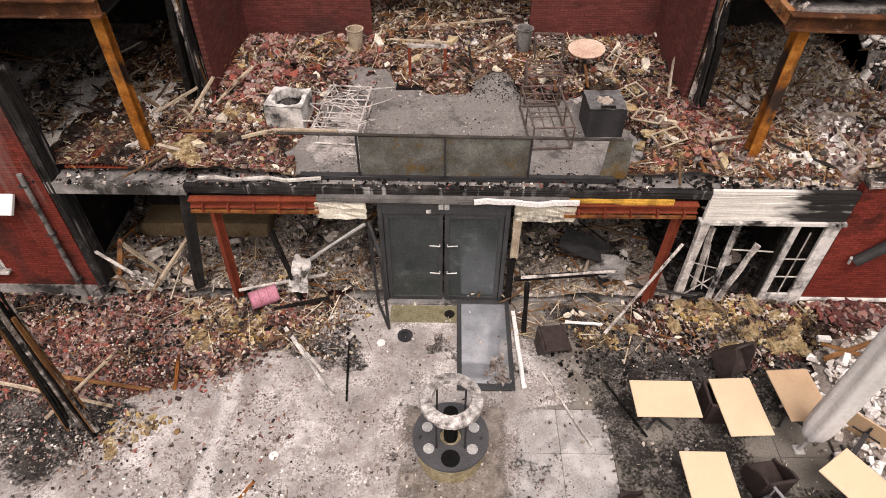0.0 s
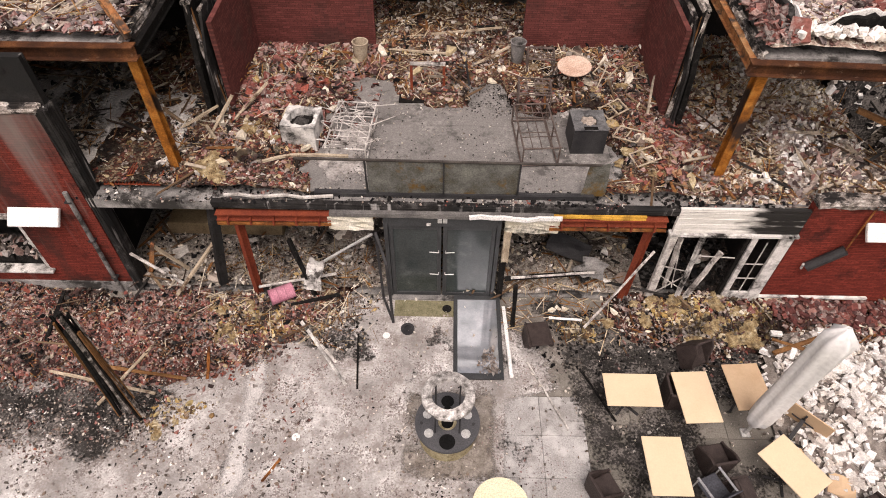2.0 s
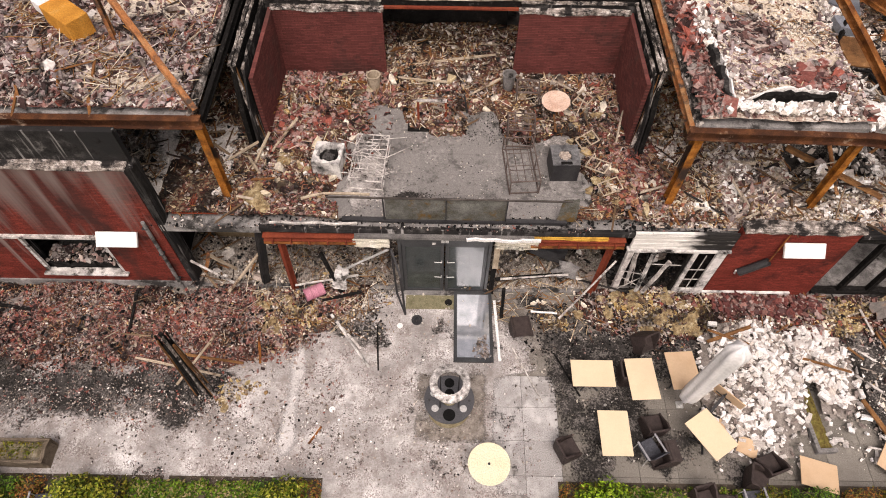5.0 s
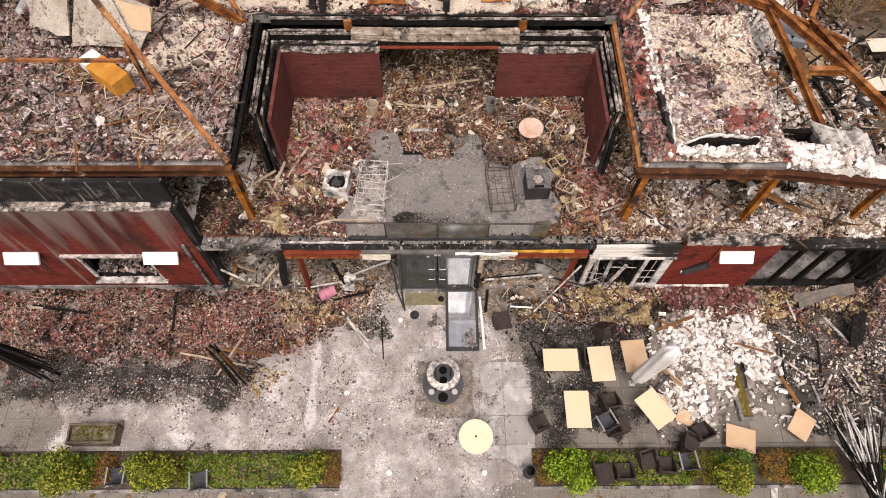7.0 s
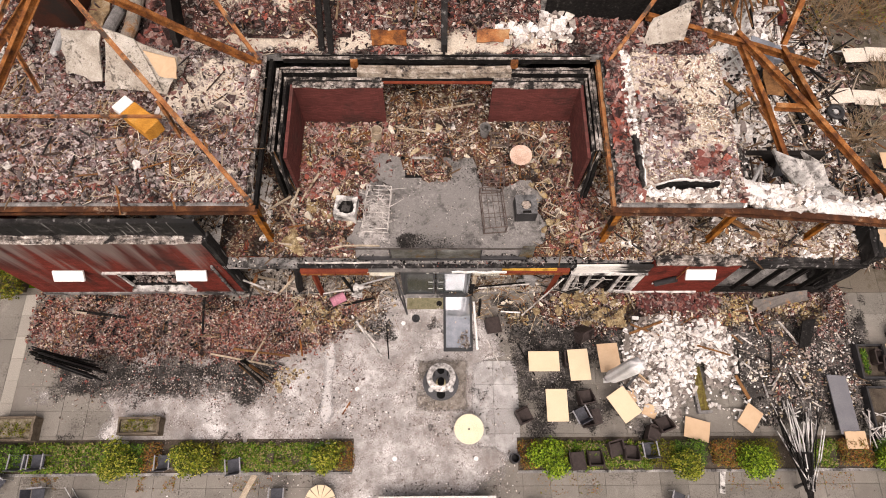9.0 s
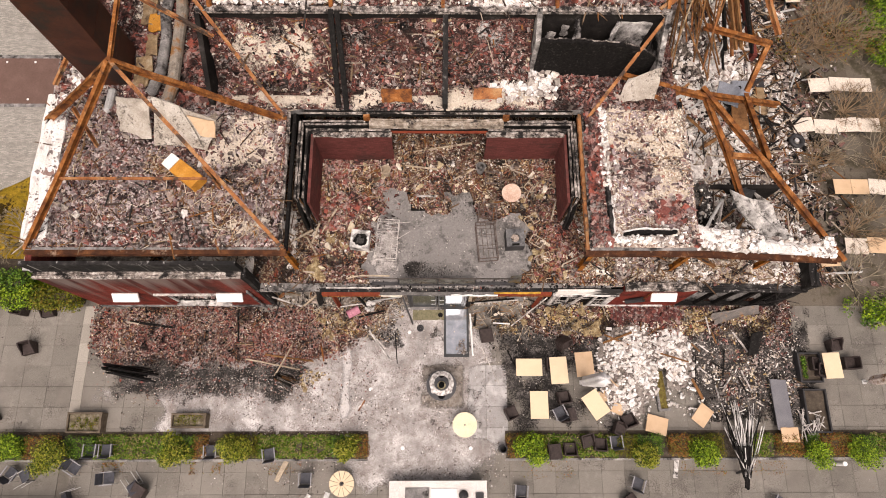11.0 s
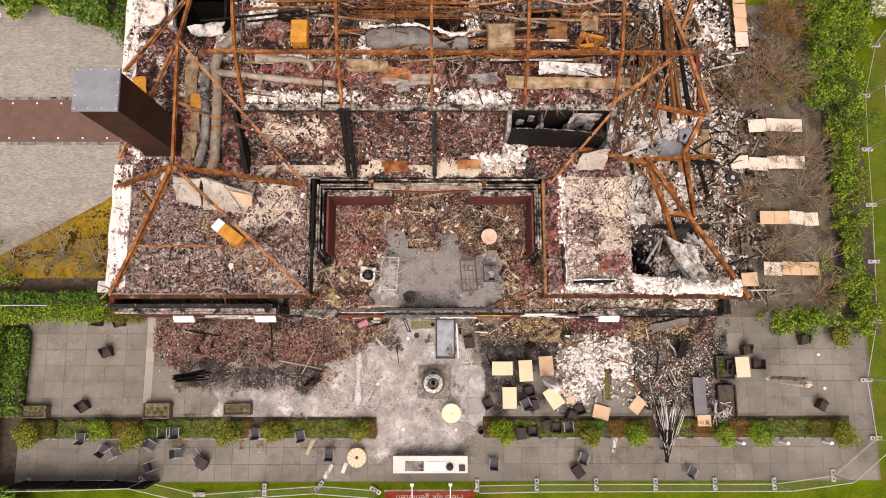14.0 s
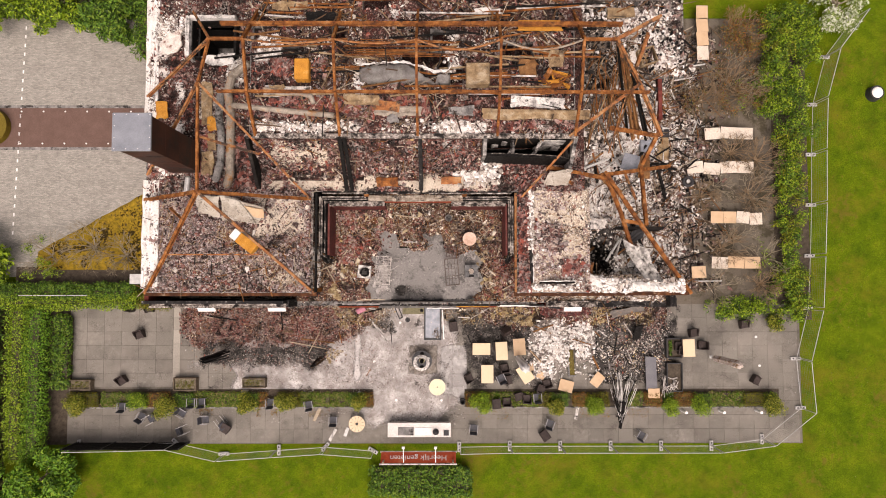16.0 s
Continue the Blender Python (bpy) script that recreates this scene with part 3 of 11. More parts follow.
GLASS = bpy.data.materials.new("clear_glass")
GLASS.use_nodes = True
gb = GLASS.node_tree.nodes["Principled BSDF"]
gb.inputs["Base Color"].default_value = (0.75, 0.8, 0.8, 1)
gb.inputs["Transmission Weight"].default_value, gb.inputs["Roughness"].default_value, gb.inputs["IOR"].default_value = 1.0, 0.05, 1.45
DOORGLASS = surface("sooted_door_glass", [(0.3, (0.02, 0.026, 0.026)), (0.6, (0.04, 0.05, 0.05)), (0.75, (0.09, 0.1, 0.1))], size=0.8, rough=0.16, bump=0.02)
DOORGLASS.node_tree.nodes["Principled BSDF"].inputs["Specular IOR Level"].default_value = 0.5
RAILGLASS = surface("sooted_rail_glass", [(0.3, (0.06, 0.05, 0.03)), (0.5, (0.1, 0.1, 0.09)), (0.7, (0.17, 0.17, 0.15))], size=0.5, rough=0.2, bump=0.02, stain=(0.12, 0.07, 0.02), stain_size=0.7, stain_cover=0.35)
# Pale blue base and part metal stand in for the sky's reflection.
LYINGGLASS = surface("sky_pale_glass_pane", [(0.35, (0.42, 0.46, 0.49)), (0.55, (0.58, 0.61, 0.66)), (0.68, (0.76, 0.78, 0.82))], size=0.45, rough=0.05, bump=0.02, grainy=0.25)
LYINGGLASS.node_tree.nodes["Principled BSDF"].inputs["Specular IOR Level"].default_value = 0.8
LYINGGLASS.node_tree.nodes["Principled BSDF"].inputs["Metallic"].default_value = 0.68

PANEL = surface("smoked_cream_panel", [(0.3, (0.25, 0.215, 0.175)), (0.5, (0.42, 0.38, 0.325)), (0.7, (0.58, 0.545, 0.49))], size=0.9, rough=0.8, bump=0.3, stain=(0.14, 0.105, 0.08), stain_size=0.35, stain_cover=0.3, edge=0.2)
speckled(PANEL, (0.06, 0.05, 0.042), 0.08, 0.7, 1.1, 1.2, 0.7)
PARAPET = surface("white_parapet_plaster", [(0.3, (0.58, 0.55, 0.51)), (0.5, (0.72, 0.7, 0.67)), (0.7, (0.82, 0.8, 0.78))], size=0.6, rough=0.9, bump=0.5, stain=(0.2, 0.16, 0.14), stain_size=0.5, stain_cover=0.2, edge=0.2)
speckled(PARAPET, (0.09, 0.07, 0.06), 0.12, 0.8, 1.12, 1.2, 0.8)

# ---- building helpers ----
CUBE = np.array([[x, y, z] for z in (-0.5, 0.5) for y in (-0.5, 0.5) for x in (-0.5, 0.5)])
HEX = np.array([[0.5 * math.cos(math.pi * i / 3), 0.5 * math.sin(math.pi * i / 3), z] for z in (-0.5, 0.5) for i in range(6)])
HEX_F = np.array([[6, 7, 8, 9], [6, 9, 10, 11]] + [[i, (i + 1) % 6, 6 + (i + 1) % 6, 6 + i] for i in range(6)])
CUBE_F = np.array([[0, 2, 3, 1], [4, 5, 7, 6], [0, 1, 5, 4], [2, 6, 7, 3], [0, 4, 6, 2], [1, 3, 7, 5]])


def raw_mesh(name, v, f, smooth=False):
    """A mesh from arrays of vertices and of quads."""
    me = bpy.data.meshes.new(name)
    me.vertices.add(len(v))
    me.vertices.foreach_set("co", np.asarray(v, np.float32).ravel())
    k = f.shape[1]
    me.loops.add(f.size)
    me.loops.foreach_set("vertex_index", f.ravel().astype(np.int32))
    me.polygons.add(len(f))
    me.polygons.foreach_set("loop_start", np.arange(0, f.size, k, dtype=np.int32))
    me.polygons.foreach_set("use_smooth", np.full(len(f), smooth))
    me.update(calc_edges=True)
    return me


def part(name, bm, material, parent=None, label=""):
    me = bpy.data.meshes.new(name)
    bm.to_mesh(me)
    bm.free()
    me.materials.append(material)
    ob = new(name, me)
    ob.parent = parent
    return tagged(ob, label)


def thing(name, label, category, group="", kind="", at=(0, 0, 0), turn=0.0):
    ob = new(name)
    ob.matrix_basis = pose(*at, 0, 0, turn)
    return tagged(ob, label, category, group, kind)


def boxes(*specs, bevel=0.0):
    """A bmesh of boxes, each (x0, x1, y0, y1, z0, z1)."""
    bm = bmesh.new()
    for x0, x1, y0, y1, z0, z1 in specs:
        m = Matrix.LocRotScale(((x0 + x1) / 2, (y0 + y1) / 2, (z0 + z1) / 2), None, (x1 - x0, y1 - y0, z1 - z0))
        bmesh.ops.create_cube(bm, size=1, matrix=m)
    if bevel:
        bmesh.ops.bevel(bm, geom=bm.edges[:], offset=bevel, segments=1, affect="EDGES")
    return bm


def rough_up(bm, amount, cuts=0, seed=1, axis=None):
    """Uneven, broken edges: subdivides long edges and shifts the vertices."""
    if cuts:
        bmesh.ops.subdivide_edges(bm, edges=bm.edges[:], cuts=cuts, use_grid_fill=True)
    rng = random.Random(seed)
    for v in bm.verts:
        d = [rng.uniform(-amount, amount) for _ in range(3)]
        if axis is not None:
            d = [d[i] if i == axis else d[i] * 0.15 for i in range(3)]
        v.co += Vector(d)
    return bm


def between(p0, p1):
    """Pose with z along p0..p1, at p0, and the length."""
    p0, p1 = Vector(p0), Vector(p1)
    d = p1 - p0
    q = d.to_track_quat("Z", "Y")
    return Matrix.Translation(p0) @ q.to_matrix().to_4x4(), d.length


def bar(bm, p0, p1, w=0.1, h=None, spin=0.0):
    m, l = between(p0, p1)
    bmesh.ops.create_cube(bm, size=1, matrix=m @ pose(0, 0, l / 2, 0, 0, spin) @ Matrix.Diagonal((w, h or w, l, 1)))


def snake(bm, pts, w, h):
    """One bent bar of a rectangular section through pts."""
    pts = [Vector(p) for p in pts]
    rows = []
    for i, p in enumerate(pts):
        d = (pts[min(i + 1, len(pts) - 1)] - pts[max(i - 1, 0)]).normalized()
        side = d.cross(Vector((0, 0, 1))).normalized()
        up = side.cross(d)
        rows.append([bm.verts.new(p + side * a * w / 2 + up * b * h / 2) for a, b in ((-1, -1), (1, -1), (1, 1), (-1, 1))])
    for a, b in zip(rows, rows[1:]):
        for i in range(4):
            bm.faces.new((a[i], a[(i + 1) % 4], b[(i + 1) % 4], b[i]))
    bm.faces.new(rows[0][::-1])
    bm.faces.new(rows[-1])


def tube(bm, p0, p1, r=0.03, seg=8, r2=None):
    m, l = between(p0, p1)
    bmesh.ops.create_cone(bm, cap_ends=True, segments=seg, radius1=r, radius2=r if r2 is None else r2, depth=l, matrix=m @ pose(0, 0, l / 2))


def ibeam(bm, p0, p1, h=0.26, b=0.16, t=0.025, sag=0.0, seed=0):
    """A rolled steel section, a little bent by the heat."""
    rng = random.Random(seed)
    p0, p1 = Vector(p0), Vector(p1)
    k = 5 if sag else 1
    pts = []
    for i in range(k + 1):
        s = i / k
        bend = math.sin(math.pi * s) * sag
        pts.append(p0.lerp(p1, s) + Vector((rng.uniform(-1, 1) * bend * 0.6, rng.uniform(-1, 1) * bend * 0.6, -bend)))
    for a, c in zip(pts, pts[1:]):
        m, l = between(a, c)
        up = m.to_3x3().inverted() @ Vector((0, 0, 1))
        spin = pose(0, 0, l / 2) if abs(up.x) + abs(up.y) < 1e-4 else pose(0, 0, l / 2, 0, 0, math.degrees(math.atan2(up.y, up.x)) - 90)
        for dx, dy, sx, sy in ((0, h / 2 - t / 2, b, t), (0, -h / 2 + t / 2, b, t), (0, 0, t, h - 2 * t)):
            bmesh.ops.create_cube(bm, size=1, matrix=m @ spin @ pose(dx, dy, 0) @ Matrix.Diagonal((sx, sy, l * 1.005, 1)))


def lattice(shape, seed):
    return np.random.RandomState(seed).rand(*shape)


def patchy(x, y, size, seed):
    """Smooth value noise in 0..1 over the plan."""
    g = lattice((64, 64), seed)
    u, v = x / size + 31.7, y / size + 17.3
    i, j = np.floor(u).astype(int), np.floor(v).astype(int)
    a, b = u - i, v - j
    a, b = a * a * (3 - 2 * a), b * b * (3 - 2 * b)
    at = lambda p, q: g[p % 64, q % 64]
    return (at(i, j) * (1 - a) + at(i + 1, j) * a) * (1 - b) + (at(i, j + 1) * (1 - a) + at(i + 1, j + 1) * a) * b


def fbm(x, y, size, seed):
    return 0.55 * patchy(x, y, size, seed) + 0.3 * patchy(x, y, size / 2.3, seed + 1) + 0.15 * patchy(x, y, size / 5.1, seed + 2)


def ramp01(v, lo, hi):
    return np.clip((v - lo) / (hi - lo), 0, 1)


def inside(x, y, x0, x1, y0, y1, soft=0.3):
    return ramp01(x, x0, x0 + soft) * ramp01(-x, -x1, -x1 + soft) * ramp01(y, y0, y0 + soft) * ramp01(-y, -y1, -y1 + soft)


def scatter(n, area, density, seed):
    """n plan positions in the rectangle area, kept by the density in 0..1."""
    rs = np.random.RandomState(seed)
    x0, x1, y0, y1 = area
    out = []
    got = 0
    for _ in range(60):
        x, y = rs.uniform(x0, x1, n), rs.uniform(y0, y1, n)
        k = rs.rand(n) < density(x, y)
        out.append(np.stack([x[k], y[k]], 1))
        got += k.sum()
        if got >= n:
            break
    p = np.concatenate(out)[:n]
    return p[:, 0], p[:, 1]


def shards(name, n, area, density, height, material, size=(0.08, 0.25), flat=0.25, slim=0.7, tilt=25, seed=1, label="", category="rubble", lift=0.3,
           jitter=0.16, parent=None):
    """Many broken pieces lying on the height, in one mesh."""
    rs = np.random.RandomState(seed + 5)
    x, y = scatter(n, area, density, seed)
    n = len(x)
    s = size[0] + (size[1] - size[0]) * rs.rand(n) ** 2.3
    if slim < 0:
        thin = 0.35 if "splinter" in name else 1.0
        dims = np.stack([s, (0.02 + 0.05 * rs.rand(n)) * thin, (0.015 + 0.03 * rs.rand(n)) * thin], 1)
    else:
        dims = np.stack([s, s * (slim + (1 - slim) * rs.rand(n)) * (0.6 + 0.4 * rs.rand(n)), s * flat * (0.6 + 0.8 * rs.rand(n))], 1)
    tile = "tile" in name
    blocky = slim < 0 or "block" in name or "brick" in name or tile
    shape, faces = (CUBE, CUBE_F) if blocky else (HEX, HEX_F)
    k = len(shape)
    if blocky:
        v = CUBE[None] + rs.uniform(-jitter, jitter, (n, 8, 3))
        if tile:
            # broken plates: the corners knocked about in the plane, alike above and below
            v[..., :2] += np.tile(rs.uniform(-0.3, 0.3, (n, 4, 2)), (1, 2, 1))
            dims[:, :2] *= 1.12
    else:
        # an uneven six-sided flake: corners pulled in or out, the top a little bent
        v = np.repeat(HEX[None], n, 0)
        r = np.tile(rs.uniform(0.35, 1.45, (n, 6)), (1, 2))
        v[..., :2] *= (r * (1 + rs.uniform(-0.1, 0.1, (n, 12))))[..., None]
        v[..., 2] += np.tile(rs.uniform(-0.55, 0.55, (n, 6)), (1, 2)) + rs.uniform(-0.2, 0.2, (n, 12))
    v = v * dims[:, None, :]
    a, b, c = rs.uniform(0, 2 * np.pi, n), np.radians(rs.normal(0, tilt, n)), np.radians(rs.normal(0, tilt, n))
    ca, sa, cb, sb, cc, sc = np.cos(a), np.sin(a), np.cos(b), np.sin(b), np.cos(c), np.sin(c)
    z1 = v[..., 2] * cb[:, None] + v[..., 1] * sb[:, None]
    y1 = v[..., 1] * cb[:, None] - v[..., 2] * sb[:, None]
    x2 = v[..., 0] * cc[:, None] + z1 * sc[:, None]
    z2 = z1 * cc[:, None] - v[..., 0] * sc[:, None]
    x3 = x2 * ca[:, None] - y1 * sa[:, None]
    y3 = x2 * sa[:, None] + y1 * ca[:, None]
    z = height(x, y) if callable(height) else np.full(n, float(height))
    half = (z2.max(1) - z2.min(1)) / 2
    v = np.stack([x3 + x[:, None], y3 + y[:, None], z2 + (z + half * (1 - lift))[:, None]], -1).reshape(-1, 3)
    f = (faces[None] + k * np.arange(n)[:, None, None]).reshape(-1, 4)
    me = raw_mesh(name, v, f)
    me.materials.append(material)
    ob = new(name, me)
    ob.parent = parent
    return tagged(ob, label, category, kind="stuff")


def sheet(name, area, step, height, material, label="", category="rubble", kind="stuff", keep=None, cover=None):
    """A height field over the rectangle area; cells where keep is False are left out."""
    x0, x1, y0, y1 = area
    nx, ny = max(2, int((x1 - x0) / step) + 1), max(2, int((y1 - y0) / step) + 1)
    gx, gy = np.meshgrid(np.linspace(x0, x1, nx), np.linspace(y0, y1, ny))
    gz = height(gx, gy)
    v = np.stack([gx, gy, gz], -1).reshape(-1, 3)
    idx = np.arange(nx * ny).reshape(ny, nx)
    f = np.stack([idx[:-1, :-1], idx[:-1, 1:], idx[1:, 1:], idx[1:, :-1]], -1).reshape(-1, 4)
    if keep is not None:
        k = keep((gx[:-1, :-1] + gx[1:, 1:]) / 2, (gy[:-1, :-1] + gy[1:, 1:]) / 2).ravel()
        f = f[k]
        used = np.unique(f)
        remap = np.zeros(len(v), int)
        remap[used] = np.arange(len(used))
        v, f = v[used], remap[f]
    me = raw_mesh(name, v, f, True)
    me.materials.append(material)
    if cover is not None:
        at = me.attributes.new("cover", "FLOAT", "POINT")
        at.data.foreach_set("value", np.clip(cover(v[:, 0], v[:, 1]), -1, 2).astype(np.float32))
    ob = new(name, me)
    return tagged(ob, label, category, kind=kind)


def structure(name, bm, material, label, category):
    return tagged(part(name, bm, material), label, category, kind="structure")

# ---- ground ----
structure("ground", boxes((-300, 300, -300, 300, -0.5, -0.08)), GRASS, "mown green lawn round the burnt building", "lawn")
structure("drive", boxes((-34, -16.2, 11.9, 33, -0.3, -0.02)), COBBLE, "grey clay paver forecourt beside the building", "driveway")
structure("driveway_strip", boxes((-31, -16.2, 21.1, 23.9, -0.1, -0.008)), RAMP, "red-brown paved strip with pale border lines", "driveway")
structure("strip_edge", boxes((-31, -16.2, 23.9, 24.1, -0.1, 0.0), (-31, -16.2, 20.9, 21.1, -0.1, 0.0)), CONCRETE, "pale kerb bands along the paved strip", "kerb")
structure("terrace_bed", boxes((-24.2, 27.0, 0.35, 10.3, -0.3, -0.035), (16.5, 26.6, 10.3, 30.5, -0.3, -0.035)), JOINT, "dirty sand bed under the terrace pavers", "ground")
structure("ground_floor", boxes((-15.9, 16.6, 10.0, 29.0, -0.3, 0.02)), CONCRETE, "sooty concrete ground floor of the building", "floor")

# ---- building carcass ----
WELLS = [(-12.95, -10.55, 25.05, 27.0), (4.5, 9.1, 18.8, 19.5)]
VOIDS = [(-4.3, -3.6, 25.2, 25.9), (-7.2, -6.2, 24.0, 24.7), (1.3, 2.5, 24.9, 25.6), (5.1, 6.9, 24.2, 24.9), (2.3, 3.0, 22.6, 23.5), (-8.7, -8.0, 25.0, 25.8), (-2.6, -1.2, 26.9, 27.5), (7.6, 8.8, 22.6, 23.3), (-0.4, 2.2, 23.5, 24.4)]


def holed(x0, x1, y0, y1, z0, z1, holes):
    """Boxes of a slab with rectangular openings left out."""
    xs = sorted({x0, x1, *[h[0] for h in holes], *[h[1] for h in holes]})
    ys = sorted({y0, y1, *[h[2] for h in holes], *[h[3] for h in holes]})
    out = []
    for a, b in zip(xs, xs[1:]):
        for c, d in zip(ys, ys[1:]):
            if not any(h[0] < (a + b) / 2 < h[1] and h[2] < (c + d) / 2 < h[3] for h in holes):
                out.append((a, b, c, d, z0, z1))
    return out


def clear_of(holes):
    def f(x, y):
        k = np.ones(np.shape(x), bool)
        for a, b, c, d in holes:
            k &= ~((x > a - 0.05) & (x < b + 0.05) & (y > c - 0.05) & (y < d + 0.05))
        return k
    return f

W = lambda nm, sp, mt, lb: structure(nm, boxes(*sp), mt, lb, "wall")
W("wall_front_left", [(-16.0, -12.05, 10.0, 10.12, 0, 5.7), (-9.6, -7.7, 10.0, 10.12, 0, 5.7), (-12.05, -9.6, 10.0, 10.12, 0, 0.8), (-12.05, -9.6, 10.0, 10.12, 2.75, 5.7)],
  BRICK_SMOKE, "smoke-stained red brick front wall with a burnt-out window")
W("wall_front_left_inner", [(-16.0, -12.1, 10.25, 10.42, 0, 6.75), (-9.55, -7.6, 10.25, 10.42, 0, 6.75), (-12.1, -9.55, 10.25, 10.42, 0, 0.8), (-12.1, -9.55, 10.25, 10.42, 2.75, 6.75)],
  CHAR_WALL, "charred inner leaf of the front wall")
W("wall_left", [(-16.0, -15.75, 10.42, 29.0, 0, 6.4)], BRICK_Y, "red brick side wall of the building")
W("wall_rear", [(-16.0, 16.7, 28.8, 29.0, 0, 6.4)], BRICK_X, "red brick rear wall of the building")
W("wall_right", [(16.45, 16.7, 22.5, 28.8, 0, 2.6)], BRICK_Y, "broken red brick side wall of the building")
W("wall_front_right", [(8.55, 11.9, 10.0, 10.2, 0.0, 3.5)], BRICK_X, "red brick front wall with a white broken top edge")
# Inner walls added to close the floors, near-black for their dark depth.
W("wall_inner_ground", [(-15.75, 16.45, 15.0, 15.2, 0.02, 3.05), (-8.3, -8.1, 10.42, 15, 0.02, 3.05), (8.2, 8.4, 10.3, 15, 0.02, 3.05)], ROOM_DARK, "added sooty inner walls, near-black for the dark ground floor")
W("wall_inner_upper", [(-15.75, -5.7, 17.0, 17.2, 3.3, 6.4), (6.3, 10.5, 17.0, 17.2, 3.3, 6.4), (-1.7, 2.4, 19.0, 19.2, 3.3, 6.4)], ROOM_DARK, "added sooty inner walls, near-black for the dark upper floor")
structure("slab_upper_floor", boxes((-15.7, 10.5, 10.45, 28.8, 3.05, 3.3), (-7.9, -4.9, 10.02, 10.45, 3.05, 3.33), (-4.9, 8.0, 10.12, 10.45, 3.05, 3.3), (8.0, 16.6, 10.22, 12.0, 3.05, 3.3)), CONCRETE, "sooty concrete slab of the upper floor", "floor")
structure("slab_roof_left", boxes((-15.95, -5.96, 10.9, 17.0, 6.4, 6.7)), CONCRETE, "concrete attic slab over the west wing", "roof slab")
structure("slab_roof_rear", boxes(*holed(-15.95, 10.4, 17.0, 28.8, 6.4, 6.7, WELLS), (10.4, 16.6, 24.0, 28.8, 6.4, 6.7)), CONCRETE, "concrete attic slab over the rear of the building", "roof slab")
structure("slab_roof_right", boxes((6.45, 10.6, 10.9, 17.0, 6.3, 6.62)), CONCRETE, "broken concrete attic slab over the east wing", "roof slab")

# red brick walls round the loggia
W("wall_loggia_left", [(-5.15, -5.03, 13.2, 16.35, 3.3, 5.85)], LOGGIA_Y, "maroon brick side wall of the burnt roof terrace")
W("wall_loggia_right", [(5.75, 5.87, 13.2, 16.35, 3.3, 5.85)], LOGGIA_Y, "cracked maroon brick side wall of the burnt roof terrace")
W("wall_loggia_back", [(-5.03, -1.7, 16.23, 16.35, 3.3, 5.85), (2.45, 5.75, 16.23, 16.35, 3.3, 5.85)], LOGGIA_X, "maroon brick back walls of the burnt roof terrace")
W("wall_loggia_outer", [(-5.4, -1.75, 16.55, 16.7, 3.3, 6.35), (2.5, 6.0, 16.55, 16.7, 3.3, 6.35), (-1.75, 2.5, 16.5, 16.75, 5.85, 6.35)], CHAR, "charred inner leaf behind the brick terrace walls")
W("wall_loggia_batten", [(-5.3, -1.75, 16.42, 16.47, 3.3, 6.1), (2.5, 5.95, 16.42, 16.47, 3.3, 6.1)], CHAR_WALL, "charred lining boards behind the brick terrace walls")
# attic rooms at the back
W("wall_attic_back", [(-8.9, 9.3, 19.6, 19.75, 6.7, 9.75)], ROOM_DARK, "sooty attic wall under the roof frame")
structure("slab_attic_rear", boxes(*holed(-8.9, 9.3, 19.75, 28.6, 9.4, 9.62, VOIDS)), CONCRETE, "upper attic floor under the steel roof frame", "floor")

# ---- rubble ----
def heap_front(x, y):
    edge = 2.0 * fbm(x, y, 1.7, 61) - 0.95
    m = inside(x + 0.8 * (9.3 - y) + 1.2 * edge, y + edge * 0.9, -30, -2.9, 6.9, 10.6, 1.3) * ramp01(x, -16.6, -15.4) + inside(x + 0.5 * edge, y + edge, 4.2, 17.8, 7.7, 10.7, 1.2) * 0.8
    m = m + inside(x, y, 12.8, 18.2, 4.6, 9.0, 1.5) * 0.5
    return np.clip(m, 0, 1) * (0.05 + 0.3 * fbm(x, y, 1.1, 3)) + ramp01(y, 8.6, 10.2) * 0.15 * np.clip(m, 0, 1)


def deck_clear(x, y):
    """Where the terrace tiles lie bare: an uneven patch with two tongues at its back."""
    u, v = x + 1.5 * fbm(x, y, 1.3, 15) - 0.75, y + 1.3 * fbm(x, y, 1.2, 19) - 0.65
    m = np.maximum(inside(u, v, -2.75, 4.5, 9.5, 13.9, 0.45), np.maximum(inside(u, v, 0.4, 1.9, 13.0, 15.0, 0.4), inside(u, v, -2.6, -0.9, 13.0, 14.9, 0.4)))
    return np.clip(m * 1.8 - 0.3, 0, 1)


h_deck = lambda x, y: 3.3 + (0.06 + 0.34 * fbm(x, y, 1.0, 11)) * (1 - deck_clear(x, y)) - 0.06 * deck_clear(x, y)
h_left = lambda x, y: 6.72 + 0.26 * fbm(x, y, 0.9, 21)
h_right = lambda x, y: 6.64 + 0.12 * fbm(x, y, 0.9, 31) + 0.22 * fbm(x, y, 0.6, 33) * (1 - inside(x, y, 7.6, 10.8, 11.9, 17.2, 0.6))
h_attic = lambda x, y: 9.63 + 0.3 * fbm(x, y, 0.9, 35)
h_low = lambda x, y: 0.03 + 0.4 * fbm(x, y, 1.1, 41)


def h_fall(x, y):
    """The collapsed east side: high along the slab, running out onto the terrace."""
    base = 4.0 * ramp01(-x, -19.0, -10.8) ** 1.25 + 1.1 * fbm(x, y, 1.5, 51) * ramp01(-x, -21, -18.5) - 0.25
    pit = inside(x, y, 10.2, 13.0, 11.9, 14.6, 0.6)
    rear = ramp01(y, 19.5, 22.5)
    return base * (1 - pit * 0.85) + rear * 1.3 * ramp01(-x, -18, -13) * (1 + fbm(x, y, 2.0, 53))


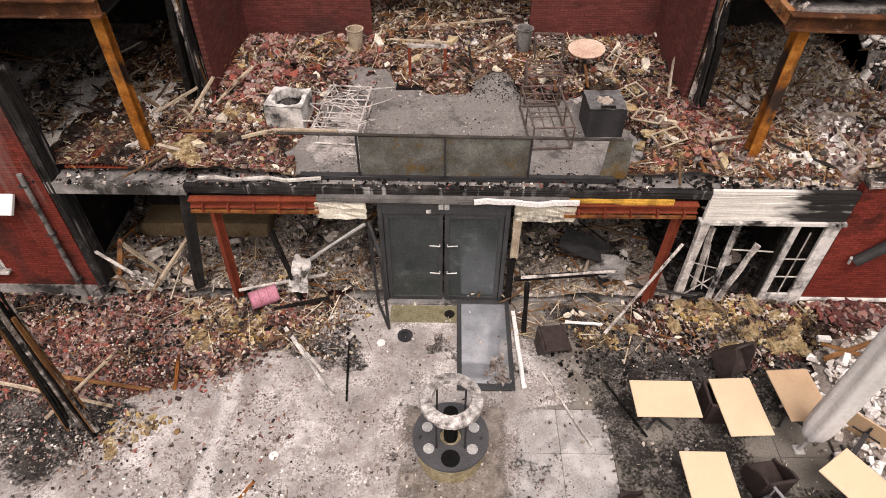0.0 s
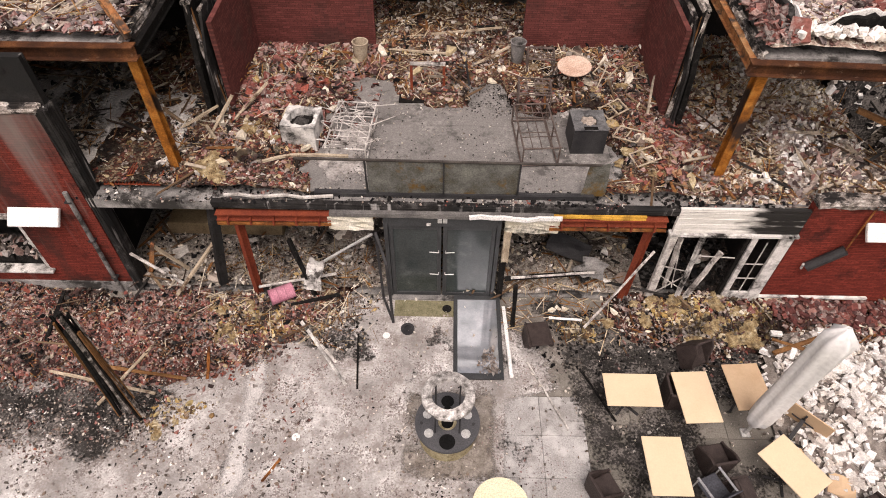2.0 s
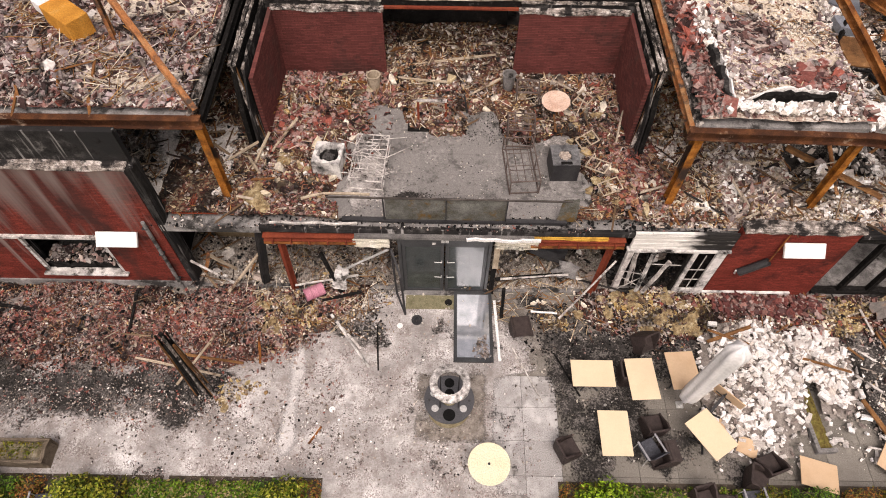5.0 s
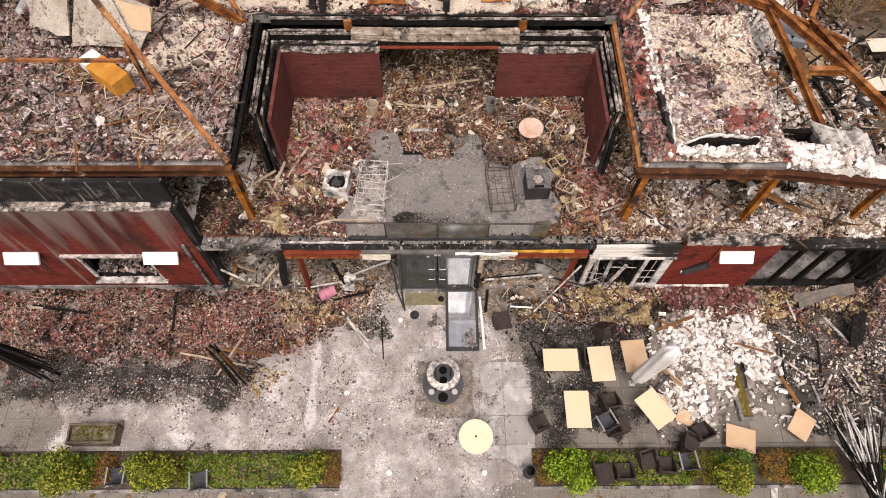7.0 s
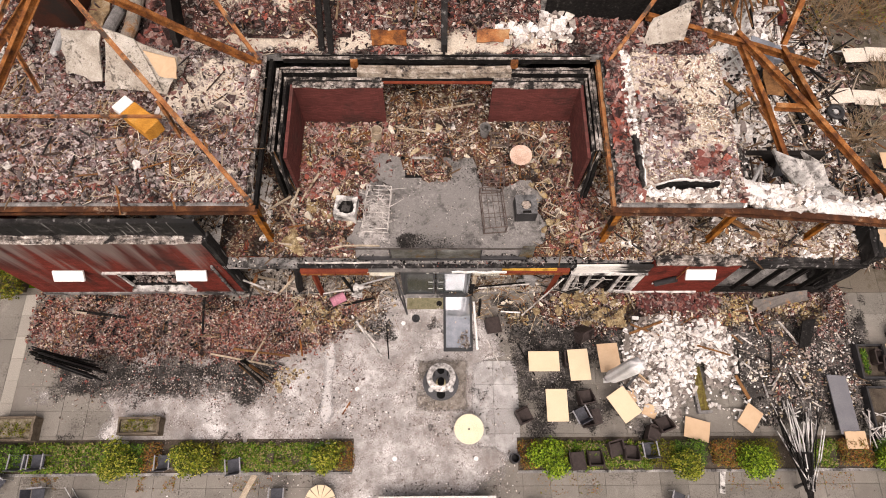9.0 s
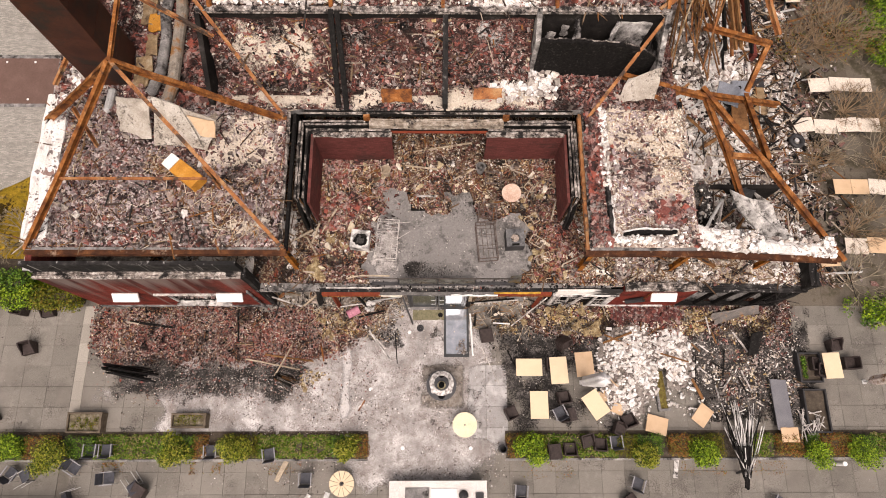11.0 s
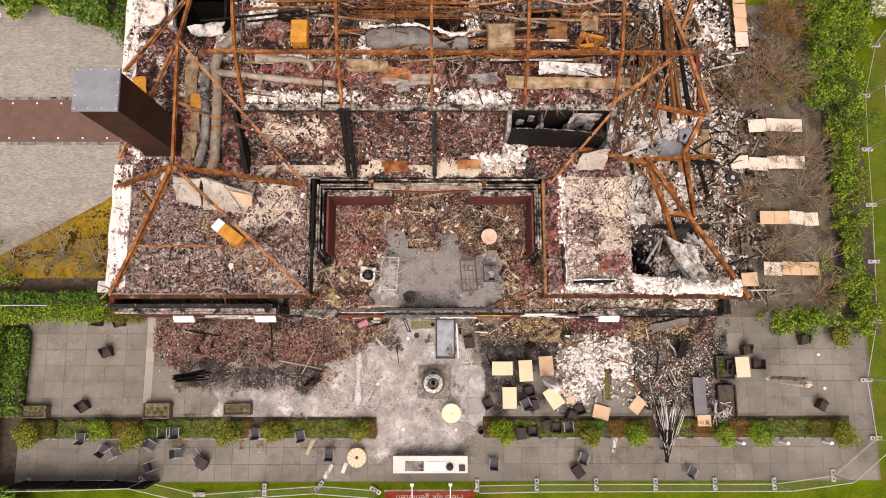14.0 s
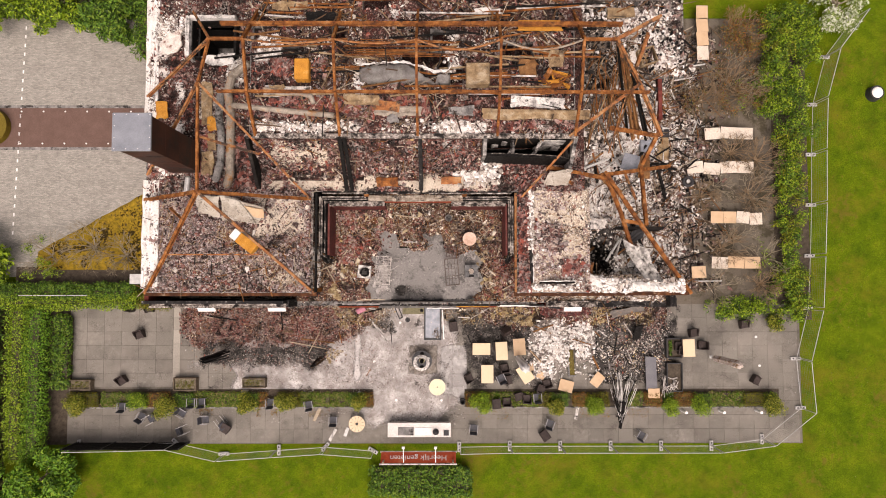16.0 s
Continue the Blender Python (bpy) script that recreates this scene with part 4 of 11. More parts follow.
def rubble_mix(area, height, mix, seed, dens=None, label=""):
    """mix: rows of (name, material, number, size, flatness, tilt, patch) laid over the area."""
    for i, (nm, mt, n, size, flat, tilt, lo, hi, psize, what) in enumerate(mix):
        d = (lambda x, y, lo=lo, hi=hi, ps=psize, i=i: ramp01(fbm(x, y, ps, seed + 7 * i), lo, hi) * (dens(x, y) if dens else 1))
        shards(nm, n, area, d, height, mt, size=size, flat=flat, tilt=tilt, seed=seed + i, label=what + " " + label, slim=0.5 if nm not in ("lath_scatter", "splinter_scatter") else -1.0)


sheet("rubble_bed", (-16.6, 18.2, 4.6, 10.4), 0.08, lambda x, y: heap_front(x, y) - 0.045 + 0.05 * (patchy(x, y, 0.22, 65) - 0.5), BED_RED, "trodden fire rubble heaped along the front wall", keep=lambda x, y: (heap_front(x, y) > 0.012))
sheet("deck_rubble_bed", (-7.8, 8.2, 10.3, 18.9), 0.1, h_deck, BED_DECK, "fire rubble lying over the upper floor", keep=lambda x, y: (h_deck(x, y) > 3.31))
sheet("attic_rubble_bed", (-15.8, -5.97, 10.95, 17.0), 0.12, h_left, BED_MAROON, "broken roof tiles and ash over the west attic slab")
sheet("attic_rubble_bed", (-15.8, 10.4, 17.0, 28.7), 0.14, h_left, BED_MAROON, "broken roof tiles and ash over the rear attic slab", keep=clear_of(WELLS))
sheet("attic_rubble_bed", (6.47, 10.7, 10.95, 17.0), 0.12, h_right, BED_PALE, "white rubble over the east attic slab")
sheet("attic_rubble_bed", (-8.8, 9.2, 19.8, 28.5), 0.14, h_attic, BED_MAROON, "debris over the upper attic floor", keep=clear_of(VOIDS))
sheet("fallen_rubble_heap", (10.45, 21.2, 11.2, 28.7), 0.14, h_fall, BED_GREY, "collapsed rubble slope at the east end of the building")
sheet("ground_rubble_bed", (-8.1, 5.5, 10.0, 15.0), 0.12, h_low, BED_ASH, "pale ash and rubble inside the gutted ground floor")
sheet("ground_rubble_bed", (5.5, 8.2, 10.15, 15.0), 0.14, h_low, BED_BLACK, "black ash, darkened like the room behind the burnt french window")
sheet("side_rubble_bed", (-15.7, -5.9, 10.5, 17.0), 0.16, lambda x, y: 3.3 + 0.35 * fbm(x, y, 1.2, 43), BED_ASH, "pale ash over the west upper floor")
sheet("side_rubble_bed", (6.1, 16.6, 10.2, 17.0), 0.14, lambda x, y: 3.28 + 0.4 * fbm(x, y, 1.0, 45) * ramp01(y, 10.2, 10.7), BED_PALE, "white rubble over the east upper floor", keep=lambda x, y: (x + y * 0.35 < 20.4) & ~((x > 10.5) & (y > 12.05)))

T, F = "tile_shards", "plaster_lumps"
# along the front
lf = lambda x, y: np.clip(heap_front(x, y) / 0.13, 0.0, 1) ** 1.1 * (x < -2.2) * (0.3 + 0.7 * ramp01(y, 6.7, 7.7)) + 0.1 * (x < -2.6) * inside(x, y, -16, -1.5, 5.2, 10.4, 1.8) * ramp01(fbm(x, y, 0.8, 63), 0.35, 0.65)
rubble_mix((-16.5, -2.4, 5.2, 10.2), heap_front, [
    (T, SH_RED, 15000, (0.02, 0.1), 0.16, 28, 0.38, 0.56, 1.7, "broken red roof tiles"),
    ("dark_tile_shards", SH_MAROON, 14000, (0.02, 0.095), 0.18, 28, 0.25, 0.55, 1.2, "sooty broken roof tiles"),
    ("tile_flakes", SH_BROWN, 9000, (0.012, 0.07), 0.2, 28, 0.35, 0.6, 1.3, "brown singed flakes"),
    (F, SH_PALE, 5000, (0.012, 0.06), 0.4, 30, 0.35, 0.65, 1.0, "pale plaster crumbs"),
    ("charcoal_lumps", SH_BLACK, 1430, (0.036, 0.158), 0.4, 30, 0.4, 0.7, 1.5, "charcoal lumps"),
    ("wool_lumps", SH_WOOL, 1800, (0.025, 0.11), 0.3, 25, 0.46, 0.6, 1.5, "singed insulation lumps"),
    ("splinter_scatter", SH_STICK, 1100, (0.08, 0.4), 0.05, 14, 0.3, 0.7, 1.0, "charred splinters"),
    ("lath_scatter", SH_STICK, 70, (0.2, 0.9), 0.05, 14, 0.3, 0.7, 1.6, "burnt laths"),
], 100, lf, "along the front wall")
# charcoal rim below the west wall
rim = lambda x, y: inside(x, y, -14.0, -5.6, 5.6, 7.6, 0.8) * ramp01(fbm(x, y, 1.2, 77), 0.28, 0.5)
shards("charcoal_lumps", 4200, (-14.5, -5, 4.8, 7.6), rim, lambda x, y: np.maximum(heap_front(x, y), 0.012), SH_BLACK, size=(0.01, 0.07), flat=0.3, tilt=25, seed=131, label="charcoal scattered over the terrace pavers")
shards("charcoal_lumps", 3000, (2.4, 18.2, 4.6, 9.9), lambda x, y: np.clip(inside(x, y, 2.6, 8.2, 7.4, 9.9, 0.8) * 0.8 + inside(x, y, 12.4, 18.4, 4.4, 9.8, 1.0) * ramp01(fbm(x, y, 1.3, 79), 0.3, 0.6), 0, 1),
       lambda x, y: np.maximum(heap_front(x, y), 0.012), SH_BLACK, size=(0.02, 0.11), flat=0.4, tilt=25, seed=133, label="charcoal scattered beside the terrace tables")
rubble_mix((2.4, 18.0, 4.8, 10.2), heap_front, [
    ("wool_lumps", SH_WOOL, 1900, (0.03, 0.18), 0.22, 22, 0.46, 0.6, 1.2, "singed yellow insulation"),
    (T, SH_RED, 1300, (0.03, 0.13), 0.25, 28, 0.4, 0.65, 1.5, "broken red tiles and bricks"),
    ("dark_tile_shards", SH_MAROON, 4200, (0.03, 0.11), 0.2, 26, 0.3, 0.6, 1.2, "sooty tile shards"),
    (F, SH_PALE, 2200, (0.02, 0.1), 0.5, 30, 0.35, 0.7, 1.0, "pale plaster crumbs"),
    ("lath_scatter", SH_STICK, 120, (0.2, 0.8), 0.05, 14, 0.3, 0.7, 1.6, "burnt laths"),
], 140, lambda x, y: np.clip(heap_front(x, y) / 0.12, 0, 1) ** 1.3, "along the east front")
shards("fallen_bricks", 420, (8.4, 12.6, 8.9, 10.0), lambda x, y: inside(x, y, 8.6, 12.4, 9.0, 10.1, 0.5), lambda x, y: heap_front(x, y) + 0.05, SH_BRICK, size=(0.12, 0.22), flat=0.35, tilt=22, slim=0.4, jitter=0.05, seed=160,
       label="fallen red bricks below the brick wall")
# cinders over the ash on the middle of the terrace
mid = lambda x, y: np.clip(inside(x, y, -10.5, 3.6, 2.9, 9.8, 1.2) * ramp01(fbm(x, y, 0.9, 81), 0.38, 0.75), 0, 1)
shards("cinder_scatter", 14000, (-13, 4, 1.0, 7.5), lambda x, y: inside(x, y, -13, 4, 1.0, 7.6, 1.5) * (0.1 + 0.9 * ramp01(fbm(x, y, 1.4, 1261), 0.35, 0.65)), 0.01, SH_LILAC, size=(0.006, 0.035), flat=0.3, tilt=15, seed=1262, label="fine grey grit in the ash")
shards("cinder_scatter", 9000, (-11, 4, 2.4, 9.9), mid, 0.008, SH_LILAC, size=(0.008, 0.05), flat=0.35, tilt=20, seed=170, label="grey cinders trodden into the ash")
shards("cinder_scatter", 2600, (-24, 27, 0.5, 9.9), lambda x, y: ramp01(fbm(x, y, 2.2, 83), 0.5, 0.8) * 0.6, 0.002, SH_GREY, size=(0.012, 0.07), flat=0.3, tilt=15, seed=172, label="small cinders strewn over the pavers")
shards("plaster_crumbs", 2600, (-16, 18, 4.5, 10), lambda x, y: np.ones_like(x) * 0.8, lambda x, y: np.maximum(heap_front(x, y), 0.012) + 0.02, SH_PALE, size=(0.02, 0.08), flat=0.5, seed=174, label="white plaster crumbs among the cinders")

# flakes and chips lying on the ash
flk = lambda x, y: inside(x, y, -10.0, 3.8, 1.0, 7.6, 1.2) * ramp01(fbm(x, y, 1.3, 1421), 0.42, 0.68) * (0.3 + 0.7 * ramp01(fbm(x, y, 0.5, 1424), 0.4, 0.6))
for nm, mt, nn, hi, sd, lb in (("cinder_flakes", SH_GREY, 2600, 0.11, 1422, "grey cinder flakes on the ash"), ("dark_flakes", SH_BLACK, 1100, 0.08, 1425, "charred flakes on the ash"), ("plaster_chips", SH_WHITE, 1300, 0.09, 1427, "white plaster chips on the ash")):
    shards(nm, nn, (-10.2, 4.0, 0.9, 7.8), flk, 0.01, mt, size=(0.015, hi), flat=0.18, tilt=12, seed=sd, label=lb)

# clutter of the burnt porch
porch = lambda x, y: inside(x, y, -6.3, -1.2, 8.2, 11.6, 0.7) * (0.35 + 0.65 * ramp01(fbm(x, y, 0.7, 1271), 0.35, 0.58))
hp = lambda x, y: np.where(y > 10.0, h_low(x, y), np.maximum(heap_front(x, y), 0.015)) + 0.01
for nm, mt, nn, lo, hi, sd, lb in (("cinder_scatter", SH_GREY, 2600, 0.015, 0.09, 1272, "grey cinders in the burnt porch"), ("charcoal_lumps", SH_BLACK, 1300, 0.015, 0.1, 1274, "charcoal in the burnt porch"), ("wool_lumps", SH_WOOL, 700, 0.03, 0.14, 1276, "singed wool in the burnt porch"),
                               ("plaster_lumps", SH_PALE, 700, 0.015, 0.12, 1278, "plaster lumps in the burnt porch")):
    shards(nm, nn, (-6.4, -1.1, 8.1, 11.7), porch, hp, mt, size=(lo, hi), flat=0.3, tilt=26, seed=sd, label=lb)
shards("splinter_scatter", 420, (-6.2, -1.2, 8.4, 11.4), porch, hp, SH_STRAW, size=(0.15, 0.8), flat=0.05, slim=-1.0, tilt=16, seed=1280, label="pale splinters in the burnt porch")
shards("splinter_scatter", 160, (1.9, 4.8, 8.6, 10.6), lambda x, y: np.ones_like(x) * 0.8, hp, SH_STRAW, size=(0.15, 0.8), flat=0.05, slim=-1.0, tilt=16, seed=1282, label="pale splinters beside the door")

# inside the ground floor
hall = lambda x, y: (x < 5.4) * 1.0
rubble_mix((-8.0, 5.5, 10.0, 14.6), h_low, [
    (F, SH_PALE, 3600, (0.02, 0.13), 0.3, 26, 0.25, 0.55, 1.2, "plaster and ash lumps"),
    ("charcoal_lumps", SH_BLACK, 1100, (0.02, 0.15), 0.4, 30, 0.35, 0.6, 1.2, "charcoal lumps"),
    ("cinder_scatter", SH_GREY, 2200, (0.02, 0.1), 0.4, 30, 0.25, 0.6, 1.0, "grey cinders"),
    ("wool_lumps", SH_WOOL, 420, (0.05, 0.2), 0.3, 22, 0.45, 0.6, 1.2, "insulation lumps"),
    ("lath_scatter", SH_STICK, 260, (0.3, 1.5), 0.04, 16, 0.3, 0.7, 1.5, "burnt laths"),
], 200, hall, "inside the gutted ground floor")
shards("charcoal_lumps", 900, (5.5, 8.1, 10.2, 13.0), lambda x, y: np.ones_like(x), h_low, SH_BLACK, size=(0.03, 0.25), flat=0.4, tilt=28, seed=230, label="charcoal behind the burnt french window")

# roof terrace
dk = lambda x, y: (h_deck(x, y) > 3.33) * (1 - 0.5 * deck_clear(x, y)) * (0.15 + 0.85 * ramp01(x, -6.4, -5.2))
rubble_mix((-7.8, 8.2, 10.35, 18.8), h_deck, [
    (T, SH_RED, 7500, (0.022, 0.1), 0.12, 28, 0.47, 0.58, 1.7, "broken red roof tiles"),
    ("tile_flakes", SH_BROWN, 8000, (0.015, 0.09), 0.16, 28, 0.4, 0.6, 1.2, "brown singed flakes"),
    ("dark_tile_shards", SH_MAROON, 10000, (0.02, 0.105), 0.14, 28, 0.36, 0.6, 1.2, "sooty tile shards"),
    (F, SH_PALE, 2600, (0.03, 0.16), 0.3, 30, 0.4, 0.6, 1.1, "plaster lumps"),
    ("wool_lumps", SH_WOOL, 4500, (0.025, 0.16), 0.14, 32, 0.42, 0.58, 1.3, "singed insulation"),
    ("splinter_scatter", SH_STRAW, 3400, (0.08, 0.5), 0.05, 20, 0.38, 0.65, 1.3, "brown splinters and wires"),
    ("charcoal_lumps", SH_BLACK, 825, (0.036, 0.173), 0.35, 28, 0.45, 0.65, 1.3, "charcoal lumps"),
    ("lath_scatter", SH_STICK, 330, (0.2, 0.9), 0.04, 18, 0.35, 0.7, 1.5, "burnt laths"),
], 300, dk, "on the burnt roof terrace")
shards("charcoal_lumps", 420, (-2.5, 4.5, 10.3, 15.2), lambda x, y: deck_clear(x, y) * ramp01(fbm(x, y, 0.9, 85), 0.5, 0.62), 3.345, SH_BLACK, size=(0.008, 0.05), flat=0.35, seed=330, label="charcoal crumbs on the terrace tiles")
shards("cinder_scatter", 700, (-2.5, 4.5, 10.3, 15.2), lambda x, y: deck_clear(x, y), 3.345, SH_PALE, size=(0.015, 0.06), flat=0.4, seed=332, label="pale crumbs on the terrace tiles")

# attic slabs
rubble_mix((-15.75, -6.0, 10.98, 17.0), h_left, [
    ("dark_tile_shards", SH_MAROON, 8740, (0.043, 0.187), 0.16, 24, 0.25, 0.5, 1.6, "sooty maroon tiles"),
    (T, SH_RED, 1724, (0.043, 0.187), 0.16, 26, 0.45, 0.6, 1.5, "red tile shards"),
    (F, SH_PALE, 4140, (0.022, 0.13), 0.4, 28, 0.3, 0.65, 1.6, "pale ash and plaster"),
    ("cinder_scatter", SH_GREY, 2989, (0.029, 0.13), 0.4, 28, 0.35, 0.65, 2.0, "grey cinders"),
    ("lath_scatter", SH_STICK, 260, (0.3, 1.4), 0.04, 10, 0.3, 0.7, 1.5, "burnt laths"),
], 400, None, "on the west attic slab")
rubble_mix((-15.75, -6.0, 10.98, 17.0), lambda x, y: h_left(x, y) + 0.02, [
    ("tile_flakes", SH_LILAC, 9000, (0.03, 0.14), 0.16, 26, 0.22, 0.5, 1.8, "ash-grey and lilac tile flakes"),
    ("plaster_crumbs", SH_PALE, 5200, (0.015, 0.075), 0.35, 26, 0.4, 0.62, 1.3, "fine pale plaster crumbs"),
    ("splinter_scatter", SH_STRAW, 900, (0.12, 0.7), 0.05, 14, 0.46, 0.62, 1.6, "brown splinters"),
], 1200, None, "over the west attic slab")
shards("splinter_scatter", 260, (-11.6, -6.4, 11.2, 15.2), lambda x, y: inside(x + y * 1.2, y, 5.2, 7.6, 11.0, 15.4, 0.9), lambda x, y: h_left(x, y) + 0.08, SH_STRAW, size=(0.2, 0.9), flat=0.05, slim=-1.0, tilt=14, seed=1215, label="torn brown laths beside the fallen rafter")
rubble_mix((-15.75, 10.3, 17.0, 19.55), h_left, [
    ("dark_tile_shards", SH_MAROON, 5600, (0.043, 0.187), 0.16, 24, 0.25, 0.5, 1.6, "sooty maroon tiles"),
    (T, SH_RED, 3400, (0.043, 0.187), 0.16, 26, 0.36, 0.56, 1.5, "red tile shards"),
    (F, SH_PALE, 1300, (0.029, 0.15), 0.3, 28, 0.45, 0.6, 1.3, "pale ash and plaster"),
    ("cinder_scatter", SH_GREY, 500, (0.029, 0.13), 0.4, 28, 0.35, 0.65, 2.0, "grey cinders"),
], 420, clear_of(WELLS), "in the roofless attic rooms")
shards("white_block_rubble", 420, (2.2, 5.8, 17.1, 19.4), lambda x, y: inside(x, y, 2.3, 5.6, 17.1, 19.3, 1.0), lambda x, y: h_left(x, y) + 0.1, SH_WHITE, size=(0.1, 0.3), flat=0.6, tilt=35, seed=440, label="heap of white broken blocks in the attic room")
rubble_mix((-15.75, -8.95, 17.0, 28.6), h_left, [
    ("dark_tile_shards", SH_MAROON, 3679, (0.043, 0.187), 0.16, 24, 0.3, 0.55, 1.6, "sooty maroon tiles"),
    (T, SH_RED, 1839, (0.058, 0.216), 0.16, 26, 0.42, 0.6, 1.5, "red tile shards"),
    (F, SH_PALE, 3449, (0.029, 0.173), 0.4, 28, 0.35, 0.6, 1.6, "pale ash and plaster"),
], 450, clear_of(WELLS), "on the rear west slab")
rubble_mix((-8.8, 9.2, 19.8, 28.5), h_attic, [
    ("dark_tile_shards", SH_MAROON, 5290, (0.043, 0.202), 0.16, 26, 0.32, 0.55, 1.8, "sooty maroon tiles"),
    (T, SH_RED, 2760, (0.043, 0.202), 0.16, 26, 0.42, 0.6, 1.6, "red tile shards"),
    (F, SH_PALE, 3679, (0.036, 0.187), 0.45, 30, 0.45, 0.62, 1.2, "white plaster lumps"),
    ("charcoal_lumps", SH_BLACK, 1430, (0.043, 0.245), 0.4, 30, 0.42, 0.6, 1.4, "charcoal lumps"),
    ("lath_scatter", SH_STICK, 900, (0.5, 2.4), 0.03, 9, 0.3, 0.7, 1.8, "rusty and burnt battens"),
], 470, clear_of(VOIDS), "on the upper attic floor")
shards("white_block_rubble", 260, (-8.6, 9.2, 19.8, 20.8), lambda x, y: inside(x, y, -8.6, 9.0, 19.75, 20.6, 0.3) * ramp01(fbm(x, y, 2.2, 87), 0.45, 0.6), h_attic, SH_WHITE, size=(0.05, 0.22), flat=0.4, seed=478, label="white plaster along the attic floor edge")
rubble_mix((6.5, 10.65, 10.98, 17.0), h_right, [
    (F, SH_PALE, 3200, (0.03, 0.15), 0.25, 18, 0.38, 0.6, 1.2, "pale plaster and ash"),
    ("white_block_rubble", SH_WHITE, 260, (0.05, 0.2), 0.5, 30, 0.5, 0.65, 1.5, "white broken blocks"),
    ("dark_tile_shards", SH_MAROON, 1300, (0.043, 0.187), 0.16, 24, 0.46, 0.6, 1.6, "sooty maroon tiles"),
    (T, SH_RED, 420, (0.05, 0.2), 0.14, 24, 0.5, 0.6, 1.7, "red tile shards"),
], 500, None, "on the east attic slab")
rubble_mix((7.5, 10.65, 11.8, 17.0), lambda x, y: h_right(x, y) + 0.05, [
    ("tile_flakes", SH_LILAC, 1100, (0.04, 0.17), 0.14, 18, 0.5, 0.6, 1.9, "ash-grey and lilac tile flakes"),
    ("plaster_crumbs", SH_CREAM, 7500, (0.015, 0.1), 0.3, 22, 0.3, 0.6, 1.0, "cream plaster crumbs"),
    ("splinter_scatter", SH_STRAW, 500, (0.08, 0.4), 0.05, 14, 0.4, 0.6, 1.2, "cream splinters"),
], 1230, lambda x, y: 1 - 0.8 * inside(x, y, 8.9, 10.3, 11.8, 13.0, 0.3), "on the east attic slab")
shards("tile_shards", 260, (8.8, 10.4, 11.8, 13.1), lambda x, y: inside(x, y, 8.8, 10.4, 11.8, 13.1, 0.5), lambda x, y: h_right(x, y) + 0.06, SH_RED, size=(0.08, 0.3), flat=0.12, tilt=14, seed=1240, label="red tile plates on the east attic slab")
shards("dark_tile_shards", 420, (7.6, 9.3, 13.2, 15.2), lambda x, y: inside(x, y, 7.6, 9.3, 13.2, 15.2, 0.6), lambda x, y: h_right(x, y) + 0.05, SH_MAROON, size=(0.08, 0.26), flat=0.12, tilt=14, seed=1242, label="lilac-grey tile plates on the east attic slab")
shards("white_block_rubble", 800, (6.8, 10.6, 11.0, 17.0), lambda x, y: np.clip(inside(x, y, 6.95, 7.35, 13.2, 17.2, 0.15) + 0.8 * inside(x, y, 6.9, 9.6, 11.0, 11.42, 0.2), 0, 1) * (0.3 + 0.7 * ramp01(fbm(x, y, 0.8, 1244), 0.35, 0.55)), lambda x, y: h_right(x, y) + 0.12, SH_WHITE, size=(0.04, 0.19), flat=0.5, tilt=35, seed=520, label="white broken blocks along the slab edge")
shards("tile_shards", 800, (6.5, 7.05, 11.0, 17.0), lambda x, y: np.ones_like(x), lambda x, y: h_right(x, y) + 0.04, SH_RED, size=(0.1, 0.3), flat=0.14, seed=522, label="red tile shards along the slab edge")
shards("tile_shards", 1100, (5.2, 6.9, 10.5, 13.4), lambda x, y: inside(x, y, 5.2, 6.9, 10.5, 13.4, 0.5) * ramp01(fbm(x, y, 0.8, 1411), 0.35, 0.55), lambda x, y: h_deck(x, y) + 0.05, SH_RED, size=(0.03, 0.15), flat=0.14, tilt=24, seed=1412, label="broken red tiles spilled off the east attic slab")
shards("tile_flakes", 1100, (5.0, 7.6, 10.4, 13.2), lambda x, y: inside(x, y, 5.0, 7.6, 10.4, 13.2, 0.5), lambda x, y: h_deck(x, y) + 0.04, SH_BROWN, size=(0.02, 0.12), flat=0.2, tilt=24, seed=1414, label="brown flakes at the east end of the roof terrace")
# first floor of the east wing
eb = lambda x, y: 3.28 + 0.4 * fbm(x, y, 1.0, 45) * ramp01(y, 10.2, 10.7)
rubble_mix((5.9, 16.6, 10.25, 13.2), eb, [
    ("white_block_rubble", SH_WHITE, 900, (0.04, 0.18), 0.5, 30, 0.42, 0.58, 1.2, "white broken blocks"),
    ("wool_lumps", SH_WOOL, 2200, (0.03, 0.16), 0.25, 28, 0.35, 0.6, 1.2, "singed insulation"),
    ("splinter_scatter", SH_STRAW, 700, (0.1, 0.6), 0.05, 20, 0.35, 0.6, 1.2, "brown splinters"),
    (F, SH_PALE, 3200, (0.03, 0.15), 0.4, 28, 0.3, 0.6, 1.2, "plaster lumps"),
    ("dark_tile_shards", SH_MAROON, 1494, (0.043, 0.187), 0.16, 26, 0.4, 0.6, 1.2, "sooty tiles"),
    ("lath_scatter", SH_STICK, 200, (0.3, 1.4), 0.04, 14, 0.3, 0.7, 1.5, "burnt laths"),
], 540, lambda x, y: 1.0 - (x > 10.4) * (y > 12.0), "on the east upper floor")
